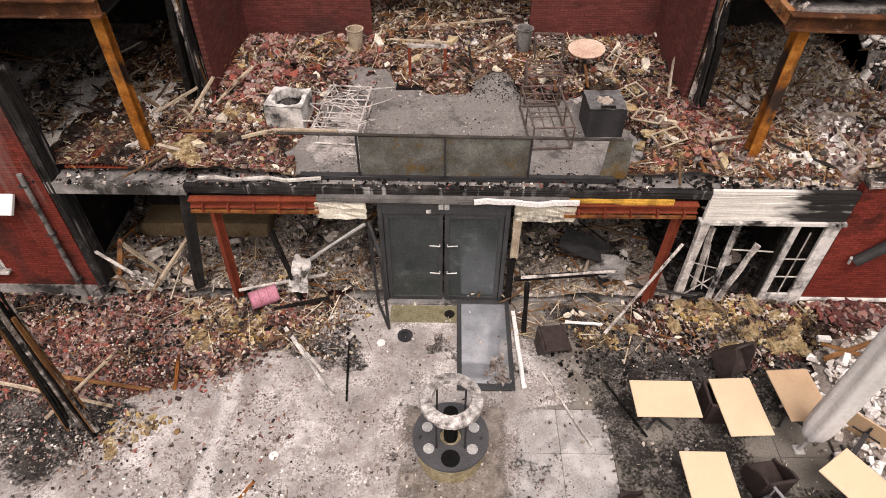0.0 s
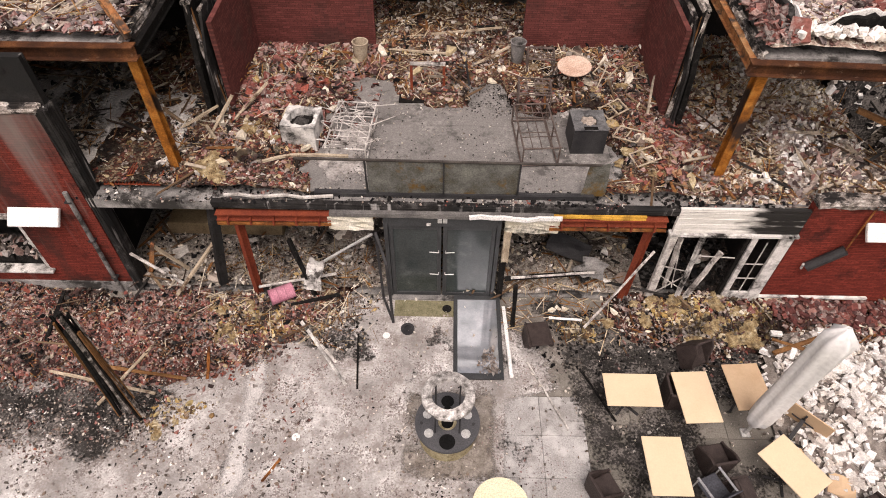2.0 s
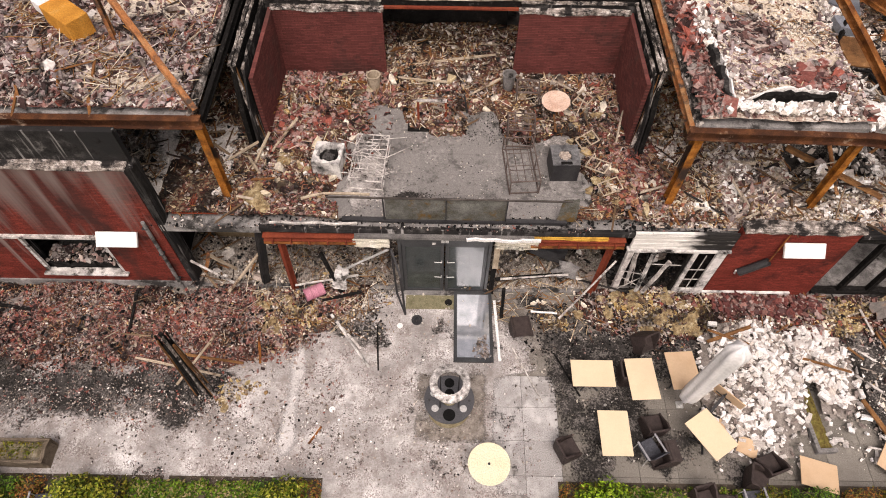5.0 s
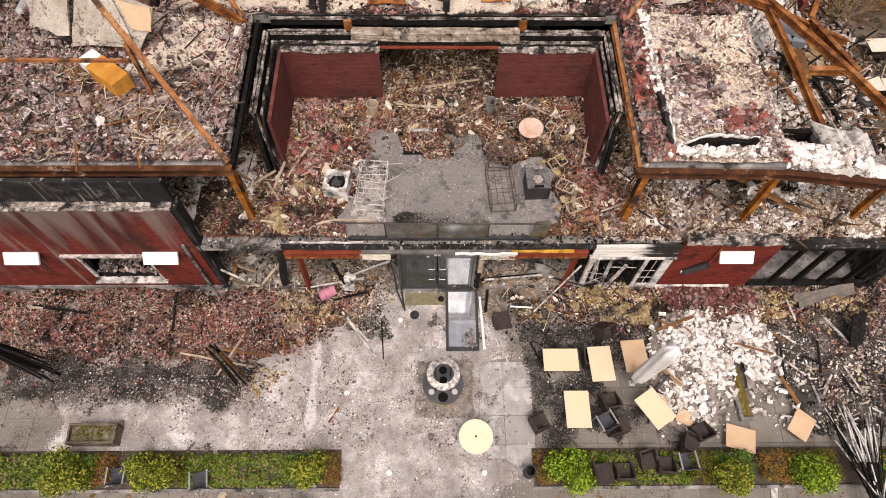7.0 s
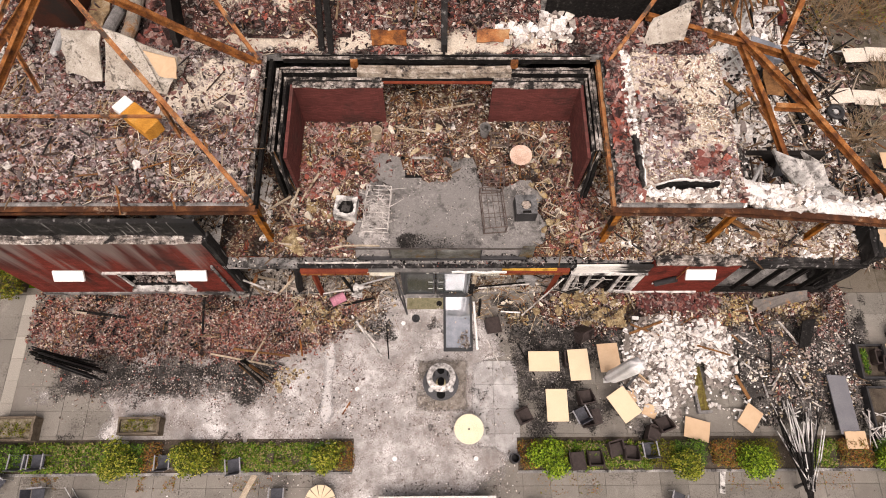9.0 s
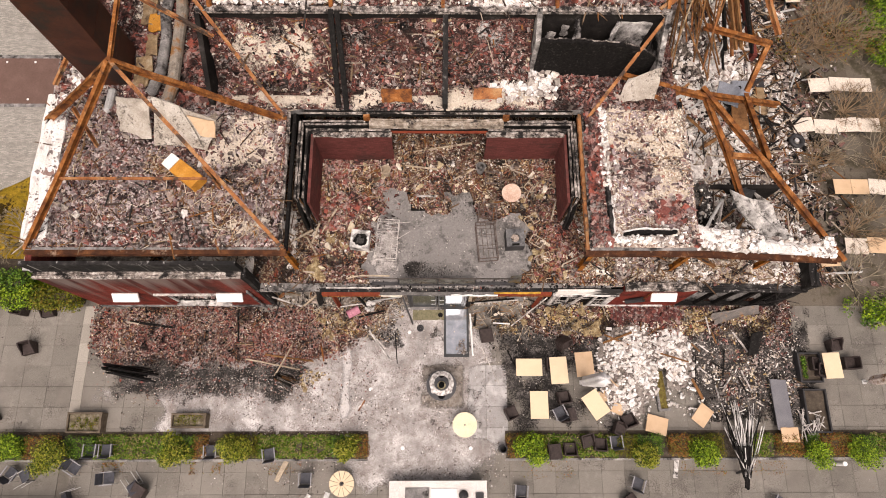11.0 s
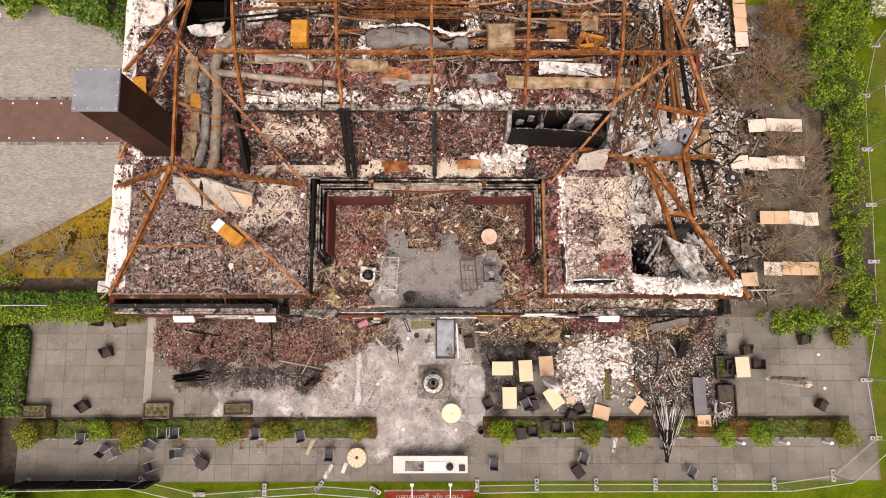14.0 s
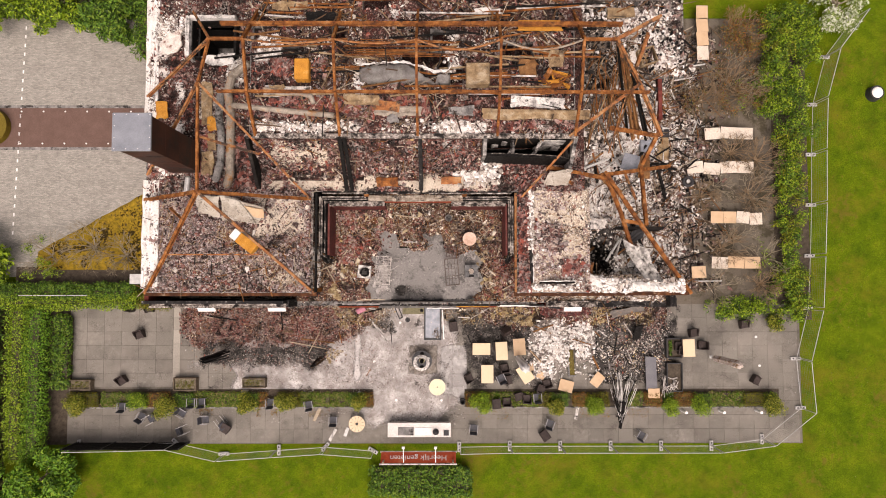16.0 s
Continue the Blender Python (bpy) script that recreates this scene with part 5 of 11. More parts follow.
rubble_mix((6.2, 10.5, 13.1, 17.0), eb, [
    (F, SH_PALE, 3200, (0.03, 0.17), 0.35, 28, 0.25, 0.55, 1.2, "plaster lumps"),
    ("wool_lumps", SH_WOOL, 1800, (0.03, 0.17), 0.3, 28, 0.3, 0.6, 1.2, "singed insulation"),
    ("tile_flakes", SH_BROWN, 1500, (0.03, 0.14), 0.2, 28, 0.35, 0.6, 1.2, "brown singed flakes"),
    ("splinter_scatter", SH_STRAW, 500, (0.1, 0.7), 0.05, 20, 0.35, 0.6, 1.2, "brown splinters"),
], 1400, None, "under the east attic slab")
rubble_mix((-12.5, -5.8, 10.5, 15.0), lambda x, y: 3.3 + 0.35 * fbm(x, y, 1.2, 43), [
    (F, SH_PALE, 7000, (0.02, 0.12), 0.3, 28, 0.2, 0.5, 1.2, "plaster and ash lumps"),
    ("splinter_scatter", SH_STRAW, 900, (0.1, 0.7), 0.05, 20, 0.3, 0.6, 1.3, "brown splinters and wires"),
    ("charcoal_lumps", SH_BLACK, 660, (0.036, 0.216), 0.4, 28, 0.35, 0.6, 1.2, "charcoal lumps"),
    ("lath_scatter", SH_STICK, 260, (0.3, 1.6), 0.04, 14, 0.3, 0.7, 1.5, "burnt laths"),
], 560, None, "on the west upper floor")
# collapsed east end
rubble_mix((10.5, 20.8, 11.2, 28.5), h_fall, [
    ("white_block_rubble", SH_WHITE, 8200, (0.05, 0.245), 0.5, 32, 0.34, 0.52, 1.8, "white broken blocks"),
    (F, SH_PALE, 2989, (0.036, 0.187), 0.4, 28, 0.35, 0.6, 1.4, "plaster lumps"),
    ("dark_tile_shards", SH_MAROON, 4830, (0.043, 0.216), 0.2, 28, 0.35, 0.58, 1.8, "sooty maroon tiles"),
    ("charcoal_lumps", SH_BLACK, 800, (0.043, 0.26), 0.4, 30, 0.42, 0.6, 1.6, "charcoal lumps"),
    ("lath_scatter", SH_STICK, 500, (0.4, 1.8), 0.03, 16, 0.35, 0.7, 2.0, "burnt laths"),
], 600, lambda x, y: ramp01(-x, -20.8, -18.5) * (1 - 0.72 * ramp01(y, 19.2, 20.6) * ramp01(-x, -15.5, -14.0)) * (0.35 + 0.65 * (1 - inside(x, y, 10.3, 13.0, 11.8, 14.6, 0.3))), "on the collapsed east end")

# ash and soot lying on the terrace
ash_m = lambda x, y: inside(x, y, -13.5, 3.6, 0.2, 10.6, 2.4) * 1.15 + 1.1 * (fbm(x, y, 2.0, 91) - 0.5) - 0.6 * inside(x, y, 1.5, 4.0, 3.5, 7.3, 0.3) - 0.25 * inside(x, y, -20, 6, 0.0, 3.2, 0.6) - 0.6 * inside(x, y, -20, -3.0, 0.0, 3.6, 0.6) - 0.5 * rim(x, y)
ash_c = lambda x, y: 1.6 * (ash_m(x, y) - 0.34)
sheet("ash_layer", (-16, 4.6, 0.6, 9.95), 0.06, lambda x, y: np.clip(0.03 * ash_c(x, y), -0.002, 0.008) + 0.004 + 0.005 * fbm(x, y, 0.5, 93), ASH, "pale ash trodden over the terrace pavers", "ash", keep=lambda x, y: ash_c(x, y) > -0.1, cover=ash_c)
soot_m = lambda x, y: 0.72 * inside(x, y, -13.4, -5.4, 5.4, 8.0, 1.2) + 0.95 * inside(x, y, 12.2, 18.6, 4.2, 9.9, 1.4) + 0.72 * inside(x, y, 2.4, 9.0, 6.9, 10.2, 1.0) + 0.45 * inside(x, y, 3.0, 9.5, 3.6, 8.0, 1.0) + 0.5 * inside(x, y, -4.2, -1.2, 7.6, 10.2, 0.8)
soot_m2 = lambda x, y: soot_m(x, y) + 0.27 * inside(x, y, -3.4, 3.2, 6.6, 10.2, 1.4)
soot_c = lambda x, y: 1.5 * (soot_m2(x, y) + 1.5 * (fbm(x, y, 0.9, 101) - 0.5) - 0.45)
sheet("soot_layer", (-15, 19, 3.4, 10.1), 0.06, lambda x, y: np.clip(0.03 * soot_c(x, y), -0.002, 0.008) + 0.012 + 0.005 * fbm(x, y, 0.5, 95), SOOT_LAYER, "black soot washed over the terrace pavers", "soot", keep=lambda x, y: soot_c(x, y) > -0.1, cover=soot_c)
h_slope = lambda x, y: 6.75 + 2.45 * ramp01(y, 17.9, 19.6) ** 1.25 + 0.3 * fbm(x, y, 0.8, 37)
sheet("attic_slope_bed", (-8.9, 4.1, 17.6, 19.6), 0.1, h_slope, BED_MAROON, "ash and rubble banked against the attic wall")
rubble_mix((-8.9, 4.1, 17.8, 19.55), h_slope, [
    ("plaster_lumps", SH_PALE, 700, (0.03, 0.16), 0.3, 28, 0.42, 0.6, 1.1, "plaster and ash lumps"),
    ("tile_shards", SH_RED, 2200, (0.04, 0.18), 0.16, 28, 0.36, 0.55, 1.3, "red tile shards"),
    ("dark_tile_shards", SH_MAROON, 2200, (0.04, 0.18), 0.16, 28, 0.3, 0.55, 1.3, "sooty maroon tiles"),
    ("charcoal_lumps", SH_BLACK, 600, (0.04, 0.2), 0.4, 28, 0.4, 0.6, 1.2, "charcoal lumps"),
    ("wool_lumps", SH_WOOL, 320, (0.05, 0.26), 0.2, 24, 0.45, 0.6, 1.0, "singed insulation"),
    ("lath_scatter", SH_STICK, 160, (0.3, 1.2), 0.04, 20, 0.3, 0.7, 1.5, "burnt laths"),
], 700, None, "banked against the attic wall")

shards("edge_debris", 900, (-7.9, 8.0, 10.0, 10.5), lambda x, y: ramp01(fbm(x, y, 1.0, 87), 0.25, 0.5), 3.31, SH_BLACK, size=(0.02, 0.13), flat=0.3, tilt=22, seed=760, label="charred bits along the terrace edge")
shards("edge_debris", 500, (-7.9, 8.0, 9.98, 10.5), lambda x, y: ramp01(fbm(x, y, 0.8, 89), 0.4, 0.6), 3.31, SH_PALE, size=(0.015, 0.09), flat=0.3, tilt=22, seed=762, label="plaster bits along the terrace edge")
shards("edge_debris", 200, (-7.9, 8.0, 10.0, 10.5), lambda x, y: ramp01(fbm(x, y, 0.9, 90), 0.4, 0.6), 3.31, SH_RED, size=(0.02, 0.1), flat=0.2, tilt=22, seed=764, label="tile bits along the terrace edge")
sheet("rear_rubble_bed", (10.4, 16.5, 24.0, 28.7), 0.14, h_left, BED_GREY, "ash and rubble over the north-east slab")
rubble_mix((10.4, 16.5, 24.0, 28.6), h_left, [
    ("white_block_rubble", SH_WHITE, 700, (0.05, 0.24), 0.5, 30, 0.4, 0.6, 1.4, "white broken blocks"),
    ("dark_tile_shards", SH_MAROON, 900, (0.05, 0.22), 0.2, 28, 0.35, 0.6, 1.4, "sooty tiles"),
    ("charcoal_lumps", SH_BLACK, 900, (0.05, 0.3), 0.4, 30, 0.4, 0.6, 1.4, "charcoal lumps"),
    ("lath_scatter", SH_STICK, 250, (0.4, 2.0), 0.03, 16, 0.3, 0.7, 2.0, "burnt laths"),
], 780, None, "on the north-east slab")

# larger broken tiles and slabs among the crumbs
for nm, mt, n, area, hf, d, lo, hi, sd, lb in (
        ("large_tile_pieces", SH_RED, 200, (-15.8, -3.2, 7.4, 10.0), heap_front, lf, 0.08, 0.16, 801, "larger broken red tiles on the front heap"),
        ("large_tile_pieces", SH_MAROON, 260, (-15.8, -3.2, 6.8, 10.0), heap_front, lf, 0.08, 0.17, 803, "larger sooty tiles on the front heap"),
        ("large_tile_pieces", SH_RED, 120, (-5.0, 5.7, 10.6, 16.0), h_deck, dk, 0.1, 0.22, 805, "larger broken red tiles on the roof terrace"),
        ("wool_slabs", SH_WOOL, 130, (-5.8, 7.8, 10.6, 16.0), h_deck, dk, 0.15, 0.45, 807, "torn insulation slabs on the roof terrace"),
        ("plaster_slabs", SH_PALE, 160, (-5.8, 7.8, 10.6, 18.5), h_deck, dk, 0.08, 0.24, 809, "plaster slabs on the roof terrace"),
        ("large_tile_pieces", SH_MAROON, 300, (-15.5, -6.0, 11.1, 19.0), h_left, None, 0.14, 0.34, 811, "larger sooty tiles on the west attic slab"),
        ("plaster_slabs", SH_PALE, 150, (-15.5, -6.0, 11.1, 19.0), h_left, None, 0.12, 0.4, 813, "plaster slabs on the west attic slab"),
        ("plaster_slabs", SH_WHITE, 300, (10.7, 19.0, 12.5, 27), h_fall, None, 0.15, 0.5, 815, "white slab pieces on the collapsed east end"),
        ("wool_slabs", SH_WOOL, 110, (3.0, 16.5, 8.8, 10.0), heap_front, None, 0.08, 0.26, 817, "torn insulation slabs along the east front"),
        ("large_tile_pieces", SH_BRICK, 160, (8.0, 17.0, 8.2, 10.0), heap_front, None, 0.08, 0.2, 819, "fallen brick pieces along the east front"),
        ("plaster_slabs", SH_PALE, 140, (-7.8, 8.0, 10.2, 13.5), h_low, None, 0.15, 0.5, 821, "plaster slabs inside the ground floor")):
    shards(nm, n, area, d if d else (lambda x, y: np.ones_like(x)), hf, mt, size=(lo, hi), flat=0.1 if "tile" in nm else 0.22, tilt=16, slim=0.6, jitter=0.12, seed=sd, label=lb)

# yellow insulation wool burst open by the post and at the foot of the lean-to
for ax, nn, sd in (((-5.6, -3.3, 8.4, 9.9), 900, 851), ((-6.4, -4.6, 6.0, 7.0), 170, 853), ((3.2, 8.8, 8.5, 9.9), 2200, 855), ((11.8, 16.8, 8.4, 9.9), 2200, 859)):
    cx0, cx1, cy0, cy1 = ax
    shards("wool_lumps", nn, ax, lambda x, y, a=ax: inside(x, y, *a, 0.4) * ramp01(fbm(x, y, 0.7, 857), 0.35, 0.6), lambda x, y: np.maximum(heap_front(x, y), 0.01), SH_YELLOW, size=(0.025, 0.15), flat=0.3, tilt=24, seed=sd, label="crumbled yellow insulation wool")

WOOLMAT = surface("matted_singed_wool", [(0.3, (0.11, 0.075, 0.045)), (0.45, (0.28, 0.2, 0.105)), (0.6, (0.42, 0.34, 0.2)), (0.72, (0.6, 0.53, 0.4))], size=0.16, rough=0.98, bump=1.0, fine=0.025, grainy=1.4, stain=(0.07, 0.05, 0.04), stain_size=0.2, stain_cover=0.5, edge=0.2)


def wool_tuft(x, y, z, r, seed, label):
    """A torn, matted lump of insulation wool."""
    o = thing("wool_tuft", label, "insulation", "torn insulation lumps", at=(x, y, z), turn=seed * 53 % 360)
    bm = bmesh.new()
    bmesh.ops.create_icosphere(bm, subdivisions=4, radius=r)
    c = np.array([v.co for v in bm.verts])
    f = 0.55 + 0.55 * fbm(c[:, 0] + 0.7 * c[:, 2], c[:, 1] + 0.6 * c[:, 2], 0.55 * r, 1300 + seed) + 0.5 * patchy(c[:, 0] - c[:, 2], c[:, 1] + c[:, 2], 0.12 * r, 1350 + seed)
    for v, k in zip(bm.verts, f):
        v.co = Vector((v.co.x * k * 1.15, v.co.y * k * 0.8, max(v.co.z * k * 0.42, -0.03)))
    part("tuft", bm, WOOLMAT, o)


rng = random.Random(131)
for k, (x, y, lvl, n, spread, big) in enumerate(((4.6, 9.0, 0, 2, 0.3, 0.16), (5.5, 9.45, 0, 4, 0.4, 0.26), (6.3, 9.75, 0, 4, 0.35, 0.24), (7.0, 9.2, 0, 4, 0.35, 0.28), (7.8, 9.5, 0, 3, 0.35, 0.26), (7.9, 8.9, 0, 4, 0.35, 0.3), (6.5, 8.95, 0, 3, 0.3, 0.2),
                                                 (-5.4, 9.3, 0, 4, 0.4, 0.2), (-4.9, 8.9, 0, 5, 0.4, 0.22), (-5.7, 6.2, 0, 4, 0.35, 0.16), (-4.5, 9.3, 0, 3, 0.3, 0.18), (-5.3, 10.9, 1, 6, 0.3, 0.26), (-4.9, 10.7, 1, 4, 0.25, 0.24), (-4.6, 12.4, 1, 4, 0.3, 0.2), (-4.1, 12.1, 1, 3, 0.3, 0.16),
                                                 (4.7, 11.5, 1, 4, 0.35, 0.18), (5.2, 11.1, 1, 4, 0.35, 0.18), (4.5, 13.9, 1, 4, 0.4, 0.17), (5.2, 14.3, 1, 3, 0.3, 0.16), (5.0, 12.7, 1, 3, 0.4, 0.16), (13.0, 9.1, 0, 4, 0.6, 0.2), (14.6, 9.0, 0, 4, 0.6, 0.2), (16.0, 9.1, 0, 3, 0.5, 0.18))):
    for i in range(n):
        px, py = x + rng.gauss(0, spread * 0.7), y + rng.gauss(0, spread * 0.6)
        hz = (h_deck if lvl else heap_front)(np.array([px]), np.array([py]))[0]
        wool_tuft(px, py, max(float(hz), 3.3 if lvl else 0.0), big * rng.uniform(0.4, 0.95), 10 * k + i, "torn lump of singed yellow insulation wool on the %s" % ("roof terrace" if lvl else "fire rubble"))

# plaster dust lying in drifts over the roof rubble
def drift(area, height, material, seed, label, soft=0.8, lift=0.03, rag=2.0, full=0.72):
    x0, x1, y0, y1 = area
    cov = lambda x, y: 1.1 * inside(x, y, x0 - 0.2, x1 + 0.2, y0 - 0.2, y1 + 0.2, soft) + rag * (fbm(x, y, 1.1, seed) - 0.5) - full
    sheet("plaster_drift", (x0 - 0.15, x1 + 0.15, y0 - 0.15, y1 + 0.15), 0.1, lambda x, y: height(x, y) + lift + 0.03 * patchy(x, y, 0.2, seed), material, label, "plaster", keep=lambda x, y: cov(x, y) > -0.15, cover=cov)


# The two west upper-floor drifts are extra white to make up for missing light.
for k, (ar, hf, mt) in enumerate((
        ((-15.75, -14.9, 11.2, 17.2), h_left, WHITE_DUST), ((-14.4, -13.4, 20.4, 24.2), h_left, WHITE_DUST), ((-15.7, -14.3, 23.4, 27.6), h_left, WHITE_DUST), ((-11.3, -9.8, 23.2, 24.6), h_left, WHITE_DUST),
        ((-8.7, -7.2, 23.5, 24.9), h_attic, WHITE_DUST), ((-3.6, 2.6, 26.4, 27.3), h_attic, WHITE_DUST), ((-9.2, -6.4, 14.0, 16.4), h_left, CREAM_DUST), 
        ((-3.2, 0.3, 17.1, 17.9), h_left, CREAM_DUST), ((-3.0, 0.3, 18.9, 19.5), h_left, WHITE_DUST), ((1.0, 4.0, 17.1, 18.2), h_left, WHITE_DUST), ((7.5, 8.6, 11.8, 17.0), h_right, WHITE_DUST), ((7.9, 10.4, 12.6, 14.6), h_right, CREAM_DUST), ((-12.8, -11.6, 19.8, 23.4), h_left, CREAM_DUST), ((-8.6, -6.0, 10.6, 14.2), lambda x, y: 3.36 + 0.35 * fbm(x, y, 1.2, 43), WHITE_DUST), ((-11.8, -9.0, 10.9, 15.0), lambda x, y: 3.36 + 0.35 * fbm(x, y, 1.2, 43), WHITE_DUST), ((11.5, 16.3, 24.3, 28.4), h_left, WHITE_DUST), ((11.6, 16.6, 14.4, 17.6), h_fall, WHITE_DUST), ((13.2, 17.2, 17.8, 22.4), h_fall, WHITE_DUST), ((11.0, 14.5, 15.2, 20.5), h_fall, WHITE_DUST), ((14.5, 18.0, 12.0, 17.0), h_fall, WHITE_DUST), ((-8.2, -4.6, 18.4, 19.5), h_slope, CREAM_DUST), ((-1.0, 0.4, 18.6, 19.5), h_slope, CREAM_DUST), ((1.2, 3.6, 18.8, 19.5), h_slope, ASHDRIFT))):
    drift(ar, hf, mt, 880 + 3 * k, "pale plaster dust drifted over the rubble")
for k, (ar, hf, mt, full) in enumerate((((-8.4, -3.9, 17.05, 18.0), h_left, CREAM_DUST, 0.6), ((-3.4, 0.4, 17.05, 18.0), h_left, CREAM_DUST, 0.35), ((0.8, 4.6, 17.05, 18.0), h_left, CREAM_DUST, 0.3), ((-8.7, -2.6, 19.8, 20.4), h_attic, WHITE_DUST, 0.6), ((1.0, 4.4, 19.8, 20.4), h_attic, WHITE_DUST, 0.3), ((-9.5, -6.2, 14.2, 16.8), h_left, CREAM_DUST, 0.75), ((-8.0, -6.2, 11.2, 12.4), h_left, CREAM_DUST, 0.7), ((7.3, 10.6, 15.0, 17.0), h_right, CREAM_DUST, 0.55), ((7.6, 10.4, 12.7, 13.9), h_right, CREAM_DUST, 0.5))):
    drift(ar, hf, mt, 1100 + 3 * k, "pale plaster dust drifted over the attic floor", 0.5, 0.05, 2.0, full)
# darker brown-grey square patch round the foot of the fire table
drift((-0.5, 1.5, 5.15, 7.1), lambda x, y: 0.006 + 0 * x, PADGREY, 1293, "darker square patch round the foot of the fire table", 0.3, 0.012, 1.6, 0.8)
# trodden pale trail across the ash
drift((-4.25, -3.8, 4.6, 8.1), lambda x, y: 0.004 + 0 * x, TRAIL, 1290, "pale trodden trail across the ash", 0.35, 0.012, 1.2, 0.62)
# dark wreckage strewn over the east terrace
spill = lambda x, y: ramp01(-x, -23.0, -18.0) * ramp01(x, 15.5, 17.0) * (0.25 + 0.75 * ramp01(fbm(x, y, 1.6, 871), 0.35, 0.6))
hs = lambda x, y: np.maximum(h_fall(x, y), 0.0)
shards("charcoal_lumps", 1500, (15.8, 21.8, 11.0, 29.5), spill, hs, SH_BLACK, size=(0.04, 0.3), flat=0.3, tilt=26, seed=872, label="charred wreckage strewn over the east terrace")
shards("dark_tile_shards", 3200, (15.4, 22.8, 11.0, 29.5), spill, hs, SH_MAROON, size=(0.04, 0.26), flat=0.2, tilt=26, seed=874, label="sooty tiles strewn over the east terrace")
shards("plaster_lumps", 2200, (15.4, 22.8, 11.0, 29.5), spill, hs, SH_PALE, size=(0.03, 0.2), flat=0.3, tilt=26, seed=876, label="plaster bits strewn over the east terrace")
shards("lath_scatter", 700, (14.5, 21.8, 11.0, 29.5), spill, lambda x, y: hs(x, y) + 0.05, SH_STICK, size=(0.4, 2.2), flat=0.03, tilt=14, slim=-1.0, seed=878, label="burnt laths strewn over the east terrace")

# soot over the foot of the front heap, crumbs in front of the burnt parasol and on the terrace tiles
drift((-15.2, -6.2, 5.3, 7.5), heap_front, SOOT_LAYER, 941, "black soot over the foot of the front heap", 1.0, 0.012, 1.5, 0.6)
east = lambda x, y: inside(x, y, 12.2, 18.4, 4.2, 9.0, 1.2) * ramp01(fbm(x, y, 1.0, 943), 0.3, 0.6)
hf0 = lambda x, y: np.maximum(heap_front(x, y), 0.01)
drift((12.4, 18.2, 4.6, 8.8), heap_front, SOOT_LAYER, 945, "black soot over the debris on the east terrace", 1.0, 0.012, 1.5, 0.3)
shards("cinder_scatter", 3200, (12, 18.4, 4.2, 9.2), east, hf0, SH_GREY, size=(0.015, 0.09), flat=0.3, tilt=22, seed=946, label="grey cinders over the east terrace")
shards("plaster_crumbs", 1100, (12, 18.4, 4.2, 9.2), east, lambda x, y: hf0(x, y) + 0.02, SH_WHITE, size=(0.015, 0.11), flat=0.35, tilt=22, seed=948, label="white plaster chips over the east terrace")
shards("lath_scatter", 60, (12, 18.2, 4.4, 9.0), east, lambda x, y: hf0(x, y) + 0.02, SH_PALE, size=(0.15, 0.5), flat=0.03, tilt=10, slim=-1.0, seed=950, label="pale splinters over the east terrace")
for ar, nn, sd in (((-1.3, 1.0, 10.5, 11.3), 1300, 952), ((0.5, 2.9, 13.1, 14.9), 900, 954), ((-2.2, -1.2, 10.6, 12.4), 260, 956)):
    shards("charcoal_lumps", nn, ar, lambda x, y, a=ar: inside(x, y, *a, 0.5) * ramp01(fbm(x, y, 0.6, 957), 0.35, 0.55), 3.345, SH_BLACK, size=(0.008, 0.05), flat=0.35, seed=sd, label="charcoal crumbs on the terrace tiles")

foot = lambda x, y: inside(x, y, -15.6, -5.4, 5.2, 7.7, 0.9) * (0.3 + 0.7 * ramp01(fbm(x, y, 0.9, 961), 0.35, 0.6))
for nm, mt, nn, hi, sd, lb in (("plaster_crumbs", SH_PALE, 1500, 0.07, 962, "pale crumbs in the soot below the front heap"), ("cinder_scatter", SH_GREY, 3200, 0.06, 964, "grey cinders in the soot below the front heap"), ("tile_shards", SH_RED, 700, 0.06, 966, "stray red tiles in the soot below the front heap")):
    shards(nm, nn, (-15.8, -5.2, 5.0, 7.8), foot, lambda x, y: np.maximum(heap_front(x, y), 0.0) + 0.015, mt, size=(0.015, hi), flat=0.3, tilt=22, seed=sd, label=lb)

# ---- steel roof frame and columns ----
def beams(owner, rows, material=RUST, name="beam", **kw):
    for i, (a, b) in enumerate(rows):
        bm = bmesh.new()
        ibeam(bm, a, b, seed=i, **kw)
        part(name, bm, material, owner)


APX, APB, TOPL, TOPR = (-11.05, 16.3, 11.4), (-10.85, 21.9, 12.1), (-10.2, 24.1, 12.4), (10.9, 24.1, 12.4)
west_frame = thing("roof_frame", "rusted steel hip roof frame over the west wing", "steel frame")
beams(west_frame, [(APX, (-15.75, 10.9, 6.8)), (APX, (-15.9, 16.45, 6.8)), (APX, (-6.05, 16.5, 6.85))], sag=0.05)
beams(west_frame, [(APX, (-5.75, 10.9, 6.85))], RUST_PALE, sag=0.05, h=0.2, b=0.14)
beams(west_frame, [(APX, APB), (APB, TOPL)], h=0.18, b=0.12)
beams(west_frame, [(APB, (-15.6, 17.9, 7.2)), (APB, (-6.05, 16.55, 7.0)), (TOPL, (-15.7, 22.6, 7.2)), (TOPL, (-12.2, 26.8, 9.4)), ((-11.0, 19.2, 11.6), (-8.4, 18.7, 9.4))], RUST_PALE, h=0.18, b=0.12, sag=0.04)
beams(west_frame, [((-13.85, 13.1, 8.6), (-8.35, 13.1, 8.6))], RUST_PALE, name="tie", h=0.1, b=0.08)
